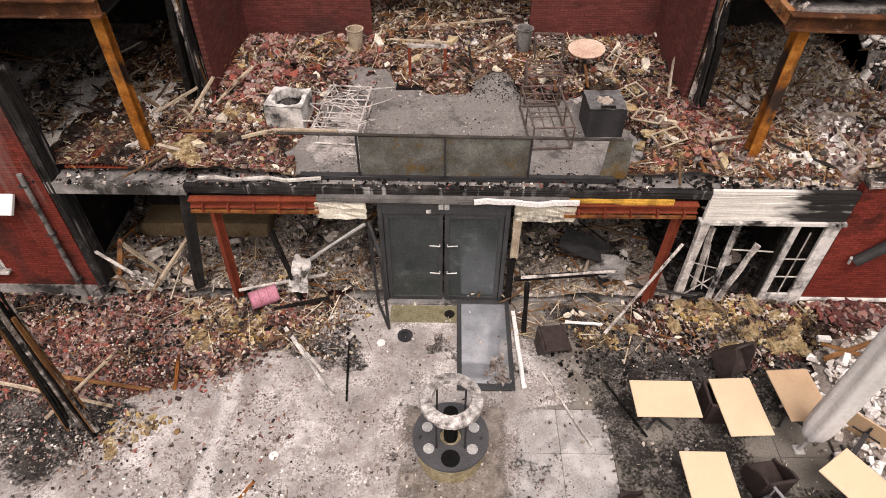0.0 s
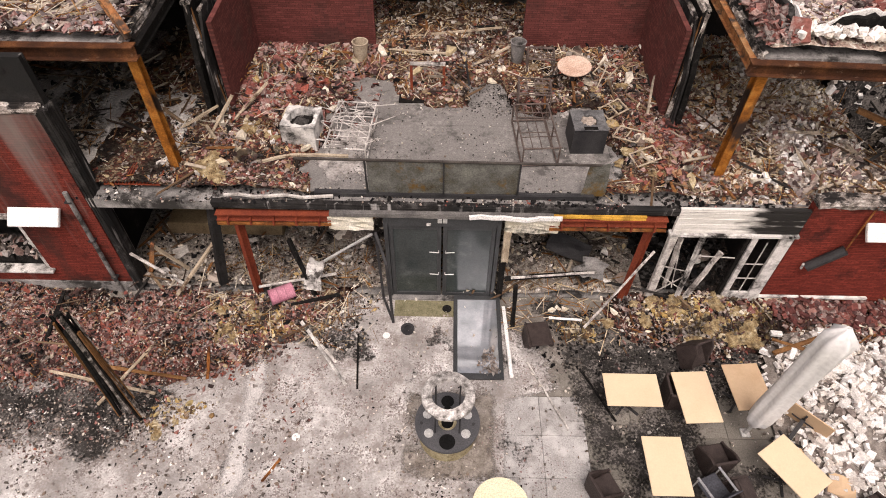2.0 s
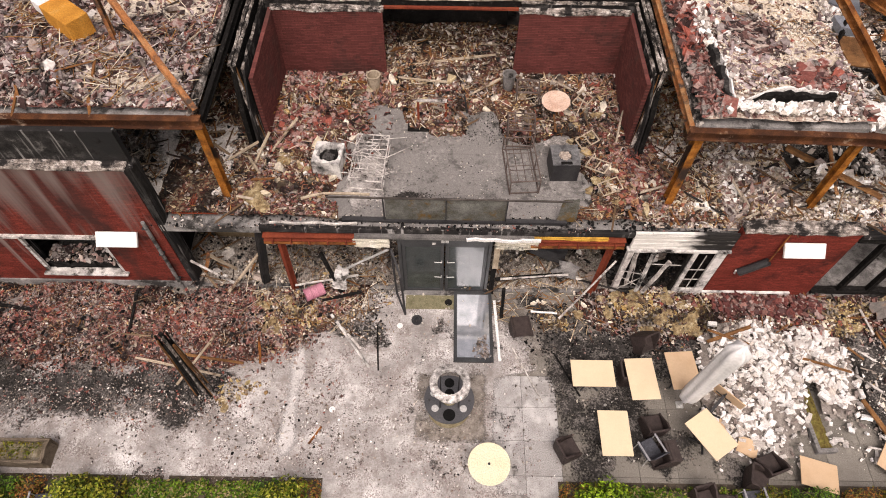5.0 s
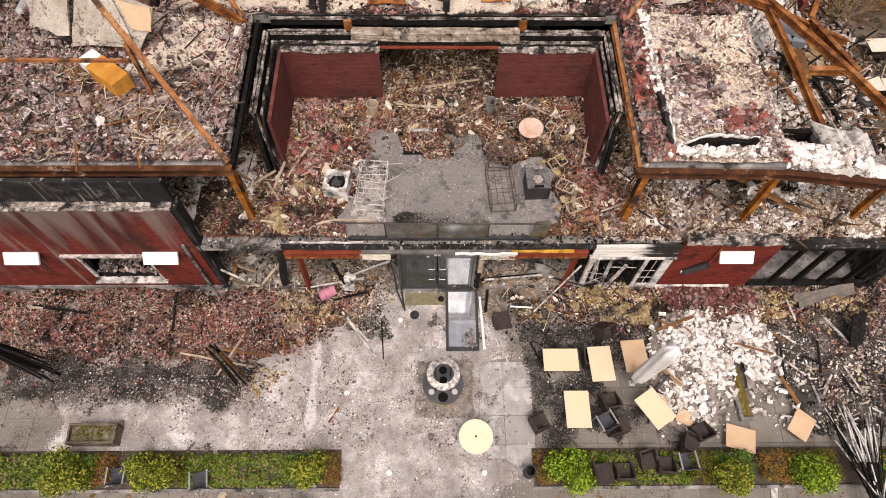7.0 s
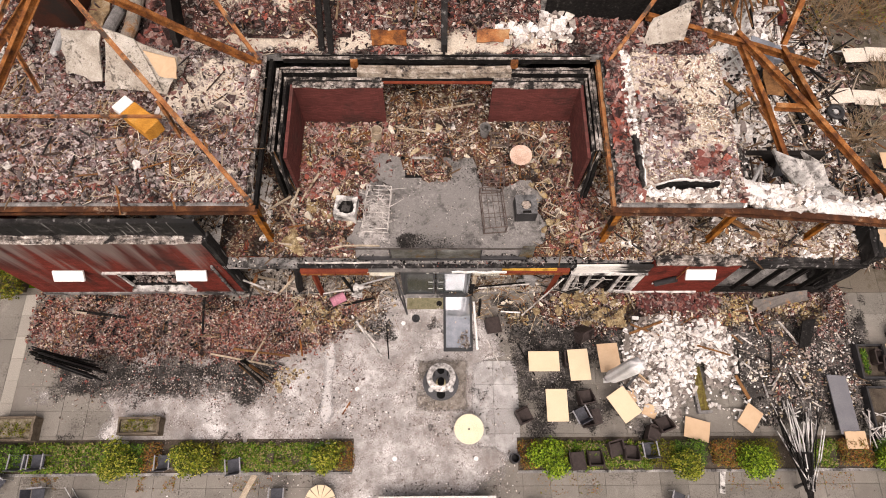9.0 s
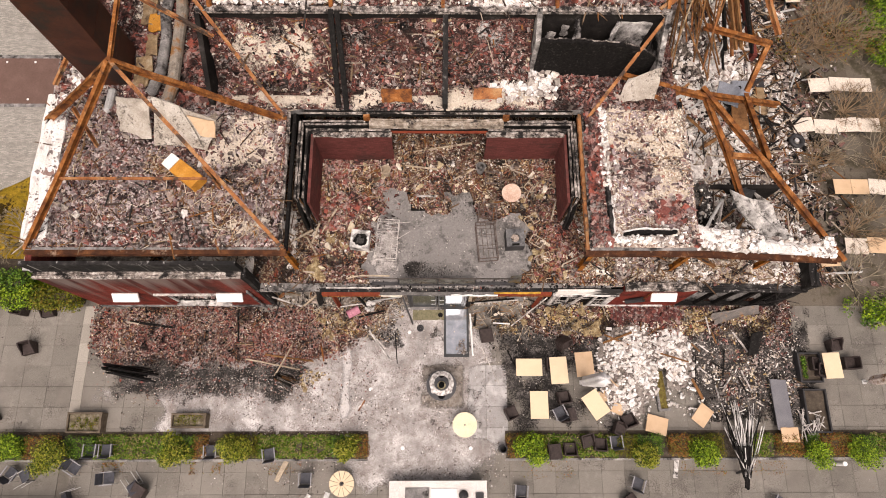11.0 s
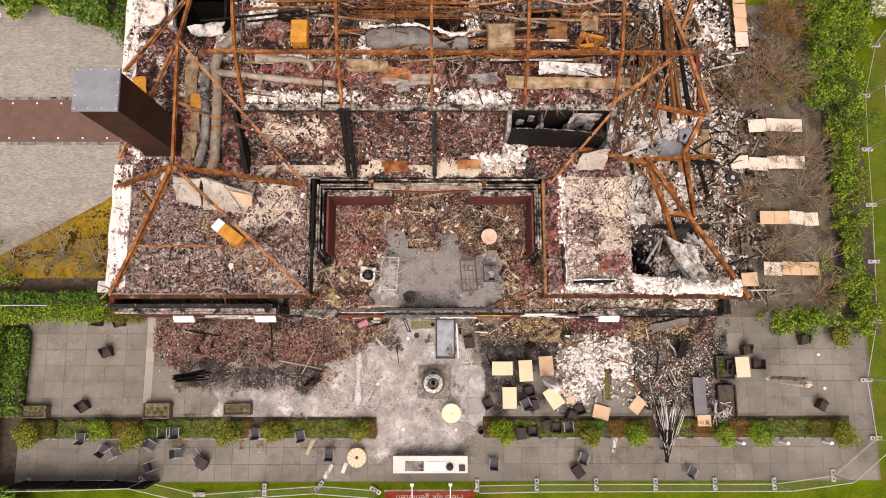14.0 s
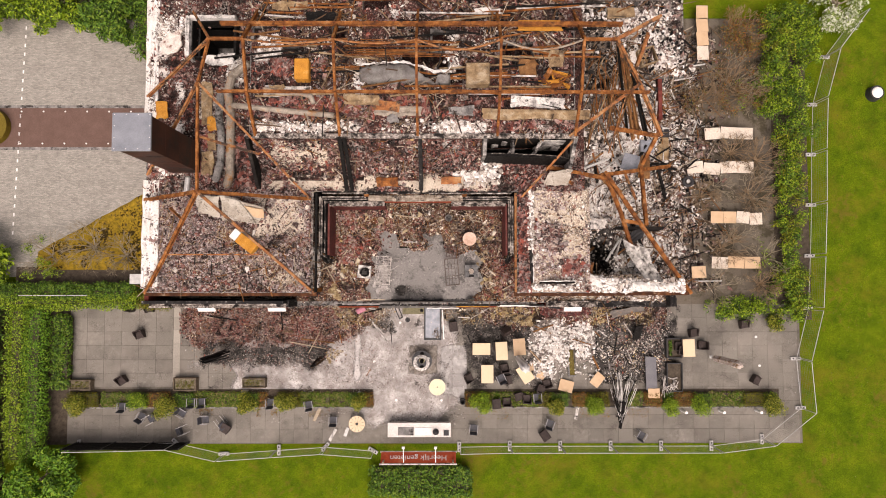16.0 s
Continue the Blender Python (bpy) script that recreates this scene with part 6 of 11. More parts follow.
beams(west_frame, [((-13.6, 15.2, 6.75), (-13.4, 15.7, 9.2)), ((-8.4, 13.4, 6.75), (-8.4, 13.5, 8.9))], RUST_PALE, name="post", h=0.14, b=0.1)
rear_frame = thing("roof_frame", "rusted steel frame of the main roof with bent rafters", "steel frame")
for x in (-8.45, -3.8, 0.5, 4.9, 9.2):
    beams(rear_frame, [((x, 19.65, 9.95), (x, 21.6, 11.65)), ((x, 21.6, 11.65), (x * 1.0, 24.1, 12.45)), ((x, 24.1, 12.45), (x, 27.9, 8.6))], name="rafter", h=0.22, b=0.13)
beams(rear_frame, [((-3.82, 17.0, 7.0), (-3.82, 19.6, 9.9)), ((-3.5, 16.98, 6.9), (-3.6, 19.6, 9.75))], CHAR, name="rafter", h=0.2, b=0.2)
beams(rear_frame, [((-10.0, 21.6, 11.55), (12.8, 21.6, 11.5))], name="purlin", h=0.2, b=0.14)
beams(rear_frame, [((-10.0, 25.4, 11.2), (11.5, 25.4, 11.2))], name="purlin", h=0.24, b=0.2)
beams(rear_frame, [(TOPL, (-8.45, 24.1, 12.4)), ((9.2, 24.1, 12.4), TOPR)], name="purlin", h=0.16, b=0.14)
for x0, x1 in ((-8.45, -3.8), (-3.8, 0.5), (0.5, 4.9), (4.9, 9.2)):
    bm = bmesh.new()
    for i in range(8):
        f = lambda s: (x0 + (x1 - x0) * s, 24.1 - 0.4 * math.sin(math.pi * s) * (1 if x0 > 0 else 0.2), 12.35 - 0.35 * math.sin(math.pi * s))
        tube(bm, f(i / 8), f((i + 1) / 8), 0.055, 6)
    part("sagged_pipe", bm, RUST_PALE if x0 < 4 else DULLDUCT, rear_frame)
beams(rear_frame, [((-9, 19.62, 9.82), (4.3, 19.62, 9.82)), ((4.3, 19.62, 9.85), (9.3, 19.62, 9.85))], RIM, name="wall_plate", h=0.16, b=0.24)
beams(rear_frame, [(TOPR, (12.6, 22.6, 10.4)), ((12.6, 22.6, 10.4), (14.8, 20.2, 7.6)), (TOPR, (13.4, 25.6, 11.8)), ((12.7, 22.4, 10.4), (8.9, 19.6, 9.9)), ((12.6, 22.4, 8.0), (12.7, 24.6, 11.9))], RUST_PALE, h=0.22, b=0.16)

east_frame = thing("fallen_roof_frame", "collapsed rusted roof steel lying over the east wing", "steel frame")
beams(east_frame, [((11.7, 18.2, 6.6), (14.04, 14.9, 6.26)), ((14.04, 14.9, 6.26), (17.3, 10.85, 5.25)), ((11.9, 17.8, 6.4), (13.0, 15.9, 5.3)), ((13.0, 15.9, 5.3), (14.1, 13.5, 4.1)), ((8.1, 18.35, 7.3), (11.9, 17.8, 6.5)), ((11.4, 18.0, 6.5), (16.7, 19.1, 3.6)),
                   ((14.4, 18.8, 5.0), (14.3, 15.0, 6.2)), ((12.9, 15.3, 6.0), (14.0, 15.1, 6.2)), ((14.5, 19.0, 5.0), (15.0, 20.6, 6.6)), ((11.8, 20.7, 7.4), (15.0, 20.4, 6.6)), ((8.7, 17.9, 6.95), (9.7, 17.4, 6.9))], h=0.26, b=0.2)
beams(east_frame, [((6.6, 16.6, 6.9), (9.4, 19.7, 9.6))], RUST_PALE, h=0.16, b=0.12)
rng = random.Random(17)
for i in range(34):
    bm = bmesh.new()
    x0, y0 = rng.uniform(10.6, 12.6), rng.uniform(22.0, 24.3)
    bar(bm, (x0, y0, 8.0 + rng.uniform(-1.5, 1.8)), (x0 + rng.uniform(-0.4, 2.6), y0 - rng.uniform(0.8, 3.2), 5.4 + rng.uniform(-0.8, 0.9)), rng.uniform(0.03, 0.07), rng.uniform(0.03, 0.09))
    part("lath", rough_up(bm, 0.012, 2, seed=i), rng.choice([RUST_PALE, RUST, BROWNWOOD, BROWNWOOD, TANBOARD, PALEWOOD]), east_frame)
for i in range(9):
    bm = bmesh.new()
    bar(bm, (11.5 + 0.08 * i + rng.uniform(-0.1, 0.1), 24.4 - 0.12 * i, 10.6 + rng.uniform(-0.3, 0.3)), (13.4 + 0.12 * i + rng.uniform(-0.2, 0.2), 20.5 + rng.uniform(-0.3, 0.4), 6.0 + rng.uniform(-0.2, 0.4)), 0.09, 0.14)
    part("rafter", rough_up(bm, 0.015, 2, seed=i), rng.choice([RUST_PALE, BROWNWOOD, CHAR]), east_frame)

COLRUST = streaked(surface("orange_column_rust", [(0.3, (0.1, 0.035, 0.012)), (0.5, (0.29, 0.105, 0.02)), (0.7, (0.45, 0.2, 0.05))], size=0.35, rough=0.7), (0.035, 0.024, 0.02), 0.6, 0.5, 0.9, 2.2)
EDGERUST = surface("dark_edge_rust", [(0.3, (0.03, 0.016, 0.012)), (0.5, (0.07, 0.03, 0.017)), (0.7, (0.17, 0.07, 0.03))], size=0.6, rough=0.7, stain=(0.34, 0.24, 0.17), stain_size=0.5, stain_cover=0.12)
# edge beams of the attic slabs, and the columns that carry them
edge = thing("edge_beam", "rusted steel edge beam along the west attic slab", "steel beam")
beams(edge, [((-15.9, 10.82, 6.5), (-5.7, 10.82, 6.55))], EDGERUST, h=0.3, b=0.22)
edge = thing("edge_beam", "rusted steel edge beam sagging along the east attic slab", "steel beam")
beams(edge, [((6.2, 10.82, 6.45), (10.7, 10.82, 6.35)), ((10.7, 10.82, 6.35), (17.1, 10.85, 5.25))], EDGERUST, h=0.28, b=0.22)
beams(edge, [((-0.0 + 6.3, 10.95, 6.45), (6.3, 16.9, 6.5))], RUST_PALE, h=0.24, b=0.14)
# The beam's black paints the shaded gap beside the attic slab.
edge = thing("edge_beam", "charred-black edge beam filling the dark gap beside the roof terrace", "steel beam")
beams(edge, [((-5.72, 10.95, 6.5), (-5.72, 16.9, 6.5))], CHAR, h=0.24, b=0.12)
for x, y, z0, z1, w in ((-5.9, 11.05, 3.3, 6.4, 0.24), (6.58, 10.98, 3.3, 6.3, 0.26), (10.65, 10.98, 3.3, 6.2, 0.22), (14.4, 11.05, 3.3, 5.6, 0.2)):
    c = thing("steel_column", "orange-rusted steel column carrying the attic edge beam", "column", "columns of the upper floor")
    bm = bmesh.new()
    ibeam(bm, (x, y, z0), (x, y, z1), h=w, b=w * 0.8, t=0.03)
    part("shaft", bm, COLRUST, c)
    part("base_plate", boxes((x - 0.17, x + 0.17, y - 0.17, y + 0.17, z0, z0 + 0.03)), RUST, c)
for x in (-2.7, 3.2):
    c = thing("steel_post", "orange-rusted post behind the roof terrace wall", "column", "posts behind the terrace")
    part("shaft", boxes((x - 0.13, x + 0.13, 16.7, 16.98, 3.3, 6.72)), RUST, c)
# porch steel under the terrace edge
for x, dx in ((-4.42, -0.05), (5.1, -0.1)):
    c = thing("porch_column", "red-brown rusted steel column under the terrace edge", "column", "columns of the porch")
    bm = bmesh.new()
    ibeam(bm, (x + dx, 9.95, 0.0), (x, 10.02, 2.85), h=0.17, b=0.15, t=0.02)
    part("shaft", bm, RUST_PALE if x > 9 else surface("red_rust", [(0.3, (0.13, 0.03, 0.02)), (0.7, (0.25, 0.06, 0.03))], size=0.4, rough=0.8), c)
REDRUST = bpy.data.materials["red_rust"]
for x0, x1, tip in ((-4.85, -2.25, 0), (2.75, 5.4, 1)):
    c = thing("porch_beam", "rusted steel edge beam of the porch" + (" with a singed yellow batten" if tip else ""), "steel beam", "beams of the porch")
    beams(c, [((x0, 9.98, 2.92), (x1, 9.98, 2.95))], REDRUST, h=0.2, b=0.18)
    beams(c, [((x0, 9.9, 2.74), (x1, 9.9, 2.76))], RUST, name="angle", h=0.06, b=0.06)
    for i in range(5):
        s = x0 + (x1 - x0) * (i + 0.5) / 5
        part("bracket", boxes((s - 0.02, s + 0.02, 9.84, 10.0, 2.74, 2.92)), REDRUST, c)
    if tip:
        part("batten", rough_up(boxes((2.8, 4.9, 9.93, 10.12, 3.04, 3.13)), 0.02, 4), surface("singed_yellow_board", [(0.3, (0.18, 0.09, 0.02)), (0.6, (0.6, 0.34, 0.06))], size=0.4, rough=0.8), c)

# flue shaft
shaft = thing("chimney_shaft", "tall brown steel-clad flue shaft with a grey cap", "chimney")
part("casing", boxes((-14.28, -12.57, 18.07, 19.78, 6.7, 13.55), bevel=0.01), SHAFT, shaft)
bm = boxes((-14.4, -12.48, 17.97, 19.88, 13.55, 13.68), bevel=0.02)
cap = part("cap", bm, ZINC, shaft)
for i in range(4):
    for j in range(4):
        if i in (0, 3) or j in (0, 3):
            part("rivet", boxes((-14.3 + i * 0.58, -14.26 + i * 0.58, 18.06 + j * 0.57, 18.1 + j * 0.57, 13.68, 13.69)), WHITE, cap)
for z in (8.4, 10.1, 11.8):
    part("seam", boxes((-14.29, -12.56, 18.06, 19.79, z, z + 0.02)), SHAFT, shaft)

# ---- attic rooms and wreckage ----
def sloped_wall(name, x0, x1, pts, material, label):
    """A wall of thickness x0..x1 whose outline in y and z is pts."""
    bm = bmesh.new()
    a = [bm.verts.new((x0, y, z)) for y, z in pts]
    b = [bm.verts.new((x1, y, z)) for y, z in pts]
    bm.faces.new(a)
    bm.faces.new(b[::-1])
    for i in range(len(pts)):
        j = (i + 1) % len(pts)
        bm.faces.new((a[j], a[i], b[i], b[j]))
    bmesh.ops.recalc_face_normals(bm, faces=bm.faces[:])
    return structure(name, bm, material, label, "wall")


sloped_wall("wall_attic_partition", 0.5, 0.72, [(17.0, 6.7), (19.6, 6.7), (19.6, 9.8), (17.0, 7.3)], CHAR_WALL, "black and white burnt partition between the attic rooms")
sloped_wall("wall_attic_partition", 4.15, 4.35, [(18.7, 6.7), (19.6, 6.7), (19.6, 10.0), (18.7, 9.2)], BURNTWALL, "white plastered cheek wall of the attic shaft")
sloped_wall("wall_attic_partition", 9.2, 9.4, [(17.8, 6.7), (19.6, 6.7), (19.6, 9.9), (17.9, 7.8)], BURNTWALL, "white plastered cheek wall beside the collapse")
sloped_wall("wall_attic_left", -9.15, -8.95, [(17.0, 6.7), (19.6, 6.7), (19.6, 9.7), (17.2, 7.4)], ROOM_DARK, "sooty wall at the west end of the attic rooms")
structure("parapet_left", rough_up(boxes((-15.98, -15.05, 11.2, 17.6, 6.75, 6.93), (-15.98, -15.25, 20.2, 28.6, 6.75, 6.93)), 0.05, 9, seed=8), PARAPET, "white plaster band along the slab edge", "parapet")


def ridge(name, pts, profile, material, label, category, seed):
    """A rough bank swept along pts; profile is (across, up) in metres."""
    rng = random.Random(seed)
    bm, rows = bmesh.new(), []
    fine = []
    for a, b in zip(pts, pts[1:]):
        n = max(2, int((Vector(b) - Vector(a)).length / 0.16))
        fine += [Vector(a).lerp(Vector(b), i / n) for i in range(n)]
    fine.append(Vector(pts[-1]))
    for i, p in enumerate(fine):
        d = (fine[min(i + 1, len(fine) - 1)] - fine[max(i - 1, 0)]).normalized()
        side = Vector((d.y, -d.x, 0)).normalized()
        grow = rng.uniform(0.75, 1.25)
        rows.append([bm.verts.new(p + side * (u * grow + rng.uniform(-0.05, 0.05)) + Vector((0, 0, v * grow + rng.uniform(-0.05, 0.05)))) for u, v in profile])
    for a, b in zip(rows, rows[1:]):
        for i in range(len(profile)):
            k = (i + 1) % len(profile)
            bm.faces.new((a[i], b[i], b[k], a[k]))
    bm.faces.new(rows[0][::-1])
    bm.faces.new(rows[-1])
    return structure(name, bm, material, label, category)


def broken_wall(name, a, b, z0, tops, thick, material, label, seed, lean=0.0):
    """A burnt wall from a to b in plan: its top runs through tops, torn and uneven."""
    rng = random.Random(seed)
    a, b = Vector((*a, 0)), Vector((*b, 0))
    n = max(4, int((b - a).length / 0.14))
    side = Vector(((b - a).y, -(b - a).x, 0)).normalized()
    bm, rows = bmesh.new(), []
    for i in range(n + 1):
        u = i / n * (len(tops) - 1)
        k = min(int(u), len(tops) - 2)
        zt = tops[k] + (tops[k + 1] - tops[k]) * (u - k) + rng.uniform(-0.07, 0.05)
        p, q = a.lerp(b, i / n), rng.uniform(-0.02, 0.02)
        rows.append([bm.verts.new(p + side * (s * thick / 2 + q + lean * f) + Vector((0, 0, z0 + (zt - z0) * f))) for s, f in ((-1, 0), (-1, 0.5), (-1, 1), (1, 1), (1, 0.5), (1, 0))])
    for c, d in zip(rows, rows[1:]):
        for i in range(6):
            k = (i + 1) % 6
            bm.faces.new((c[i], d[i], d[k], c[k]))
    bm.faces.new(rows[0][::-1])
    bm.faces.new(rows[-1])
    bmesh.ops.recalc_face_normals(bm, faces=bm.faces[:])
    return structure(name, bm, material, label, "wall")


broken_wall("wall_attic_shaft", (4.35, 18.7), (9.2, 18.62), 6.7, (9.2, 9.25, 9.2, 9.15, 8.9, 8.2), 0.13, CHAR, "charred black front wall of the attic store", 17)
broken_wall("wall_attic_cap", (4.35, 18.79), (9.2, 18.71), 8.0, (9.23, 9.28, 9.23, 9.18, 8.93, 8.23), 0.03, RIM, "white ash rim on the charred store wall", 17)
BANK = [(-0.42, -0.35), (-0.36, 0.0), (-0.12, 0.13), (0.12, 0.11), (0.36, -0.02), (0.42, -0.35)]
ridge("slab_strip_right", [(10.6, 16.9, 6.55), (10.55, 13.3, 6.55), (10.6, 12.4, 6.55)], [(-0.1, -0.2), (-0.1, 0.05), (0.0, 0.12), (0.1, 0.04), (0.1, -0.2)], PARAPET, "thin white broken edge of the east attic slab", "roof slab", 9)
ridge("slab_strip_right", [(9.6, 11.45, 6.62), (10.6, 11.7, 6.6), (11.6, 11.45, 6.5), (12.6, 11.3, 6.42), (13.5, 11.35, 6.25)], BANK, PARAPET, "white broken slab edge curving over the collapse", "roof slab", 10)
ridge("slab_strip_right", [(13.4, 11.3, 6.05), (14.6, 11.2, 5.75), (16.8, 11.2, 5.5)], [(u * 0.75, v) for u, v in BANK], PARAPET, "white sunken slab edge over the collapse", "roof slab", 12)
broken_wall("upstand_right", (7.16, 11.5), (7.05, 13.5), 6.6, (6.95, 7.1, 7.05), 0.14, CHAR_WALL, "charred black upstand along the east attic slab", 13, 0.08)
broken_wall("upstand_right", (7.55, 11.5), (9.7, 11.52), 6.6, (6.75, 7.2, 7.2, 7.15, 7.1), 0.12, CHAR, "charred black ribbed upstand at the front of the east attic slab", 14)
broken_wall("upstand_rim", (7.27, 11.5), (7.17, 13.5), 6.75, (6.97, 7.12, 7.08), 0.04, PARAPET, "white mortar line on the charred upstand", 15, 0.04)
broken_wall("upstand_rim", (7.6, 11.59), (9.75, 11.61), 6.7, (6.85, 7.27, 7.27, 7.2, 7.15), 0.06, PARAPET, "white mortar line behind the ribbed upstand", 16)
for x0, x1, zt, yf in ((-5.55, -5.42, 6.3, 13.2), (6.02, 6.15, 6.3, 13.3), (-5.3, -5.24, 6.05, 13.35), (5.93, 5.98, 6.05, 13.4)):
    sloped_wall("wall_loggia_leaf", x0, x1, [(12.7, 3.3), (16.55, 3.3), (16.55, zt), (yf, zt), (12.85, 4.9)], CHAR if zt > 6.2 else CHAR_WALL, "charred inner leaf beside the brick terrace wall")
# thin white mortar lines left along the edges of the charred leaves, and the torn jambs at their ends
for x0, x1, y0, y1, z in ((-5.57, -5.53, 13.2, 16.7, 6.3), (-5.44, -5.41, 13.2, 16.6, 6.3), (-5.31, -5.27, 13.35, 16.5, 6.05), (6.0, 6.04, 13.3, 16.6, 6.3), (6.12, 6.17, 13.3, 16.7, 6.3), (5.92, 5.95, 13.4, 16.5, 6.05), (-5.4, -2.8, 16.67, 16.71, 6.35), (3.3, 6.0, 16.67, 16.71, 6.35),
                          (-5.3, 5.95, 16.54, 16.57, 6.35), (-5.3, -1.75, 16.41, 16.44, 6.1), (2.5, 5.95, 16.41, 16.44, 6.1), (-5.3, 6.0, 16.85, 16.88, 6.74)):
    structure("wall_rim", rough_up(boxes((x0, x1, y0, y1, z - 0.02, z + 0.03)), 0.035, 9, seed=int(100 * abs(x0 + y0))), RIM, "white mortar line along the charred wall top", "wall")
for sx, xa, xb in ((1, -5.5, -5.12), (-1, 6.1, 5.84)):
    jb = thing("torn_jamb", "torn timber jamb at the end of the terrace wall", "jamb")
    for k, (dy, m) in enumerate(((0.0, RIM), (0.09, BROWNWOOD), (0.17, CHAR), (0.24, RIM))):
        bm = bmesh.new()
        bar(bm, (xb - 0.03 * sx * k, 12.95 + dy, 3.35), (xa + 0.05 * sx * k, 13.2 + dy, 6.25 - 0.12 * k), 0.07, 0.05, 20 * k)
        part("board", rough_up(bm, 0.025, 4, seed=k), m, jb)
# ragged white rims on the wall tops
for nm, spec in (("rim_facade_right", (8.6, 11.9, 9.96, 10.3, 3.5, 3.64)), ("rim_facade_left", (-16.0, -7.7, 9.99, 10.24, 5.68, 5.74)), ("rim_loggia_a", (-5.03, -1.7, 16.22, 16.42, 5.85, 5.92)), ("rim_loggia_b", (2.45, 5.75, 16.22, 16.42, 5.85, 5.92)),
                 ("rim_slab_right", (6.38, 6.47, 10.9, 17.0, 6.3, 6.7)), ("rim_slab_left", (-5.99, -5.9, 10.9, 17.0, 6.6, 6.76))):
    structure("wall_rim", rough_up(boxes(spec), 0.045, 9, seed=len(nm)), RIM, "crumbled white mortar on the wall top", "wall")
# beams across the back of the loggia
LINTEL = surface("scorched_pale_lintel", [(0.3, (0.1, 0.075, 0.055)), (0.5, (0.3, 0.25, 0.2)), (0.7, (0.6, 0.55, 0.48))], size=0.3, rough=0.9, stain=(0.03, 0.026, 0.024), stain_size=0.5, stain_cover=0.4)
lint = thing("lintel_beam", "sooty steel lintel over the terrace opening", "steel beam")
part("beam", rough_up(boxes((-2.6, 3.1, 16.46, 16.78, 6.1, 6.44)), 0.02, 5), LINTEL, lint)
part("flange", boxes((-1.7, 2.45, 16.4, 16.5, 5.82, 5.88)), REDRUST, lint)
# Black again for the shade of the gap behind the wall.
structure("wall_loggia_ledge", boxes((-5.3, 6.0, 16.86, 17.0, 6.45, 6.75)), CHAR, "charred-black ledge filling the dark gap behind the terrace wall", "wall")

# ducts, sheets and boxes lying about
def duct(pts, r, label, material=DULLDUCT):
    d = thing("air_duct", label, "duct")
    for a, b in zip(pts, pts[1:]):
        bm = bmesh.new()
        tube(bm, a, b, r, 12)
        part("pipe", bm, material, d)
    for p in pts:
        bm = bmesh.new()
        bmesh.ops.create_icosphere(bm, subdivisions=2, radius=r * 1.04, matrix=Matrix.Translation(p))
        part("joint", bm, material, d)


duct([(-10.95, 17.35, 7.0), (-10.75, 17.9, 7.15), (-10.75, 21.6, 7.2), (-10.9, 22.8, 7.35), (-10.6, 23.8, 7.5), (-9.7, 24.4, 7.6)], 0.25, "scorched round ventilation duct on the attic floor")
duct([(-11.6, 17.7, 7.1), (-11.35, 18.6, 7.12), (-11.3, 20.2, 7.12), (-11.5, 21.4, 7.1), (-11.4, 22.8, 7.1)], 0.22, "sooty bent ventilation duct on the attic floor", CONCRETE)
duct([(-9.66, 21.3, 9.95), (-6.9, 21.0, 9.97), (-4.2, 20.75, 9.95)], 0.16, "long pale duct on the upper attic floor", DULLDUCT)
duct([(-7.9, 22.2, 10.0), (-7.2, 22.0, 10.0), (-5.9, 21.95, 10.0), (-5.4, 21.8, 10.0), (-5.3, 21.5, 9.95)], 0.14, "bent flat duct on the upper attic floor", DULLDUCT)
duct([(-13.4, 16.9, 6.95), (-13.3, 17.7, 7.0)], 0.16, "short bent flue pipe beside the shaft", GALV)


def slab_thing(name, corners, thick, material, label, category, seed=1, rough=0.02):
    """A bent board or sheet through four corners."""
    o = Vector(corners[0])
    ob = thing(name, label, category, at=o)
    bm = bmesh.new()
    k = 4
    top, bot = [], []
    c = [Vector(p) - o for p in corners]
    nrm = (c[1] - c[0]).cross(c[3] - c[0]).normalized()
    rng = random.Random(seed)
    for i in range(k + 1):
        for j in range(k + 1):
            u, v = i / k, j / k
            p = (c[0].lerp(c[1], u)).lerp(c[3].lerp(c[2], u), v) + nrm * rng.uniform(-rough, rough)
            if i in (0, k) or j in (0, k):
                p += (c[1] - c[0]).normalized() * rng.uniform(-1.6, 1.6) * rough + (c[3] - c[0]).normalized() * rng.uniform(-1.6, 1.6) * rough
            top.append(bm.verts.new(p + nrm * thick / 2))
            bot.append(bm.verts.new(p - nrm * thick / 2))
    at = lambda g, i, j: g[i * (k + 1) + j]
    for i in range(k):
        for j in range(k):
            bm.faces.new((at(top, i, j), at(top, i + 1, j), at(top, i + 1, j + 1), at(top, i, j + 1)))
            bm.faces.new((at(bot, i, j), at(bot, i, j + 1), at(bot, i + 1, j + 1), at(bot, i + 1, j)))
    for i in range(k):
        for a, b in (((i, 0), (i + 1, 0)), ((i + 1, k), (i, k)), ((0, i + 1), (0, i)), ((k, i), (k, i + 1))):
            bm.faces.new((at(top, *b), at(top, *a), at(bot, *a), at(bot, *b)))
    part("board", bm, material, ob)
    return ob


slab_thing("fallen_ceiling_panel", [(-12.5, 15.75, 7.5), (-11.3, 15.35, 7.3), (-10.9, 16.4, 8.6), (-12.2, 16.5, 8.6)], 0.06, PANEL, "cream ceiling panel leaning under the roof frame", "panel", 2, 0.05)
slab_thing("fallen_ceiling_panel", [(-11.2, 15.2, 7.1), (-9.0, 15.0, 7.1), (-8.4, 15.8, 8.0), (-10.8, 16.5, 8.7)], 0.06, PANEL, "grey and cream panel leaning under the roof frame", "panel", 3, 0.05)
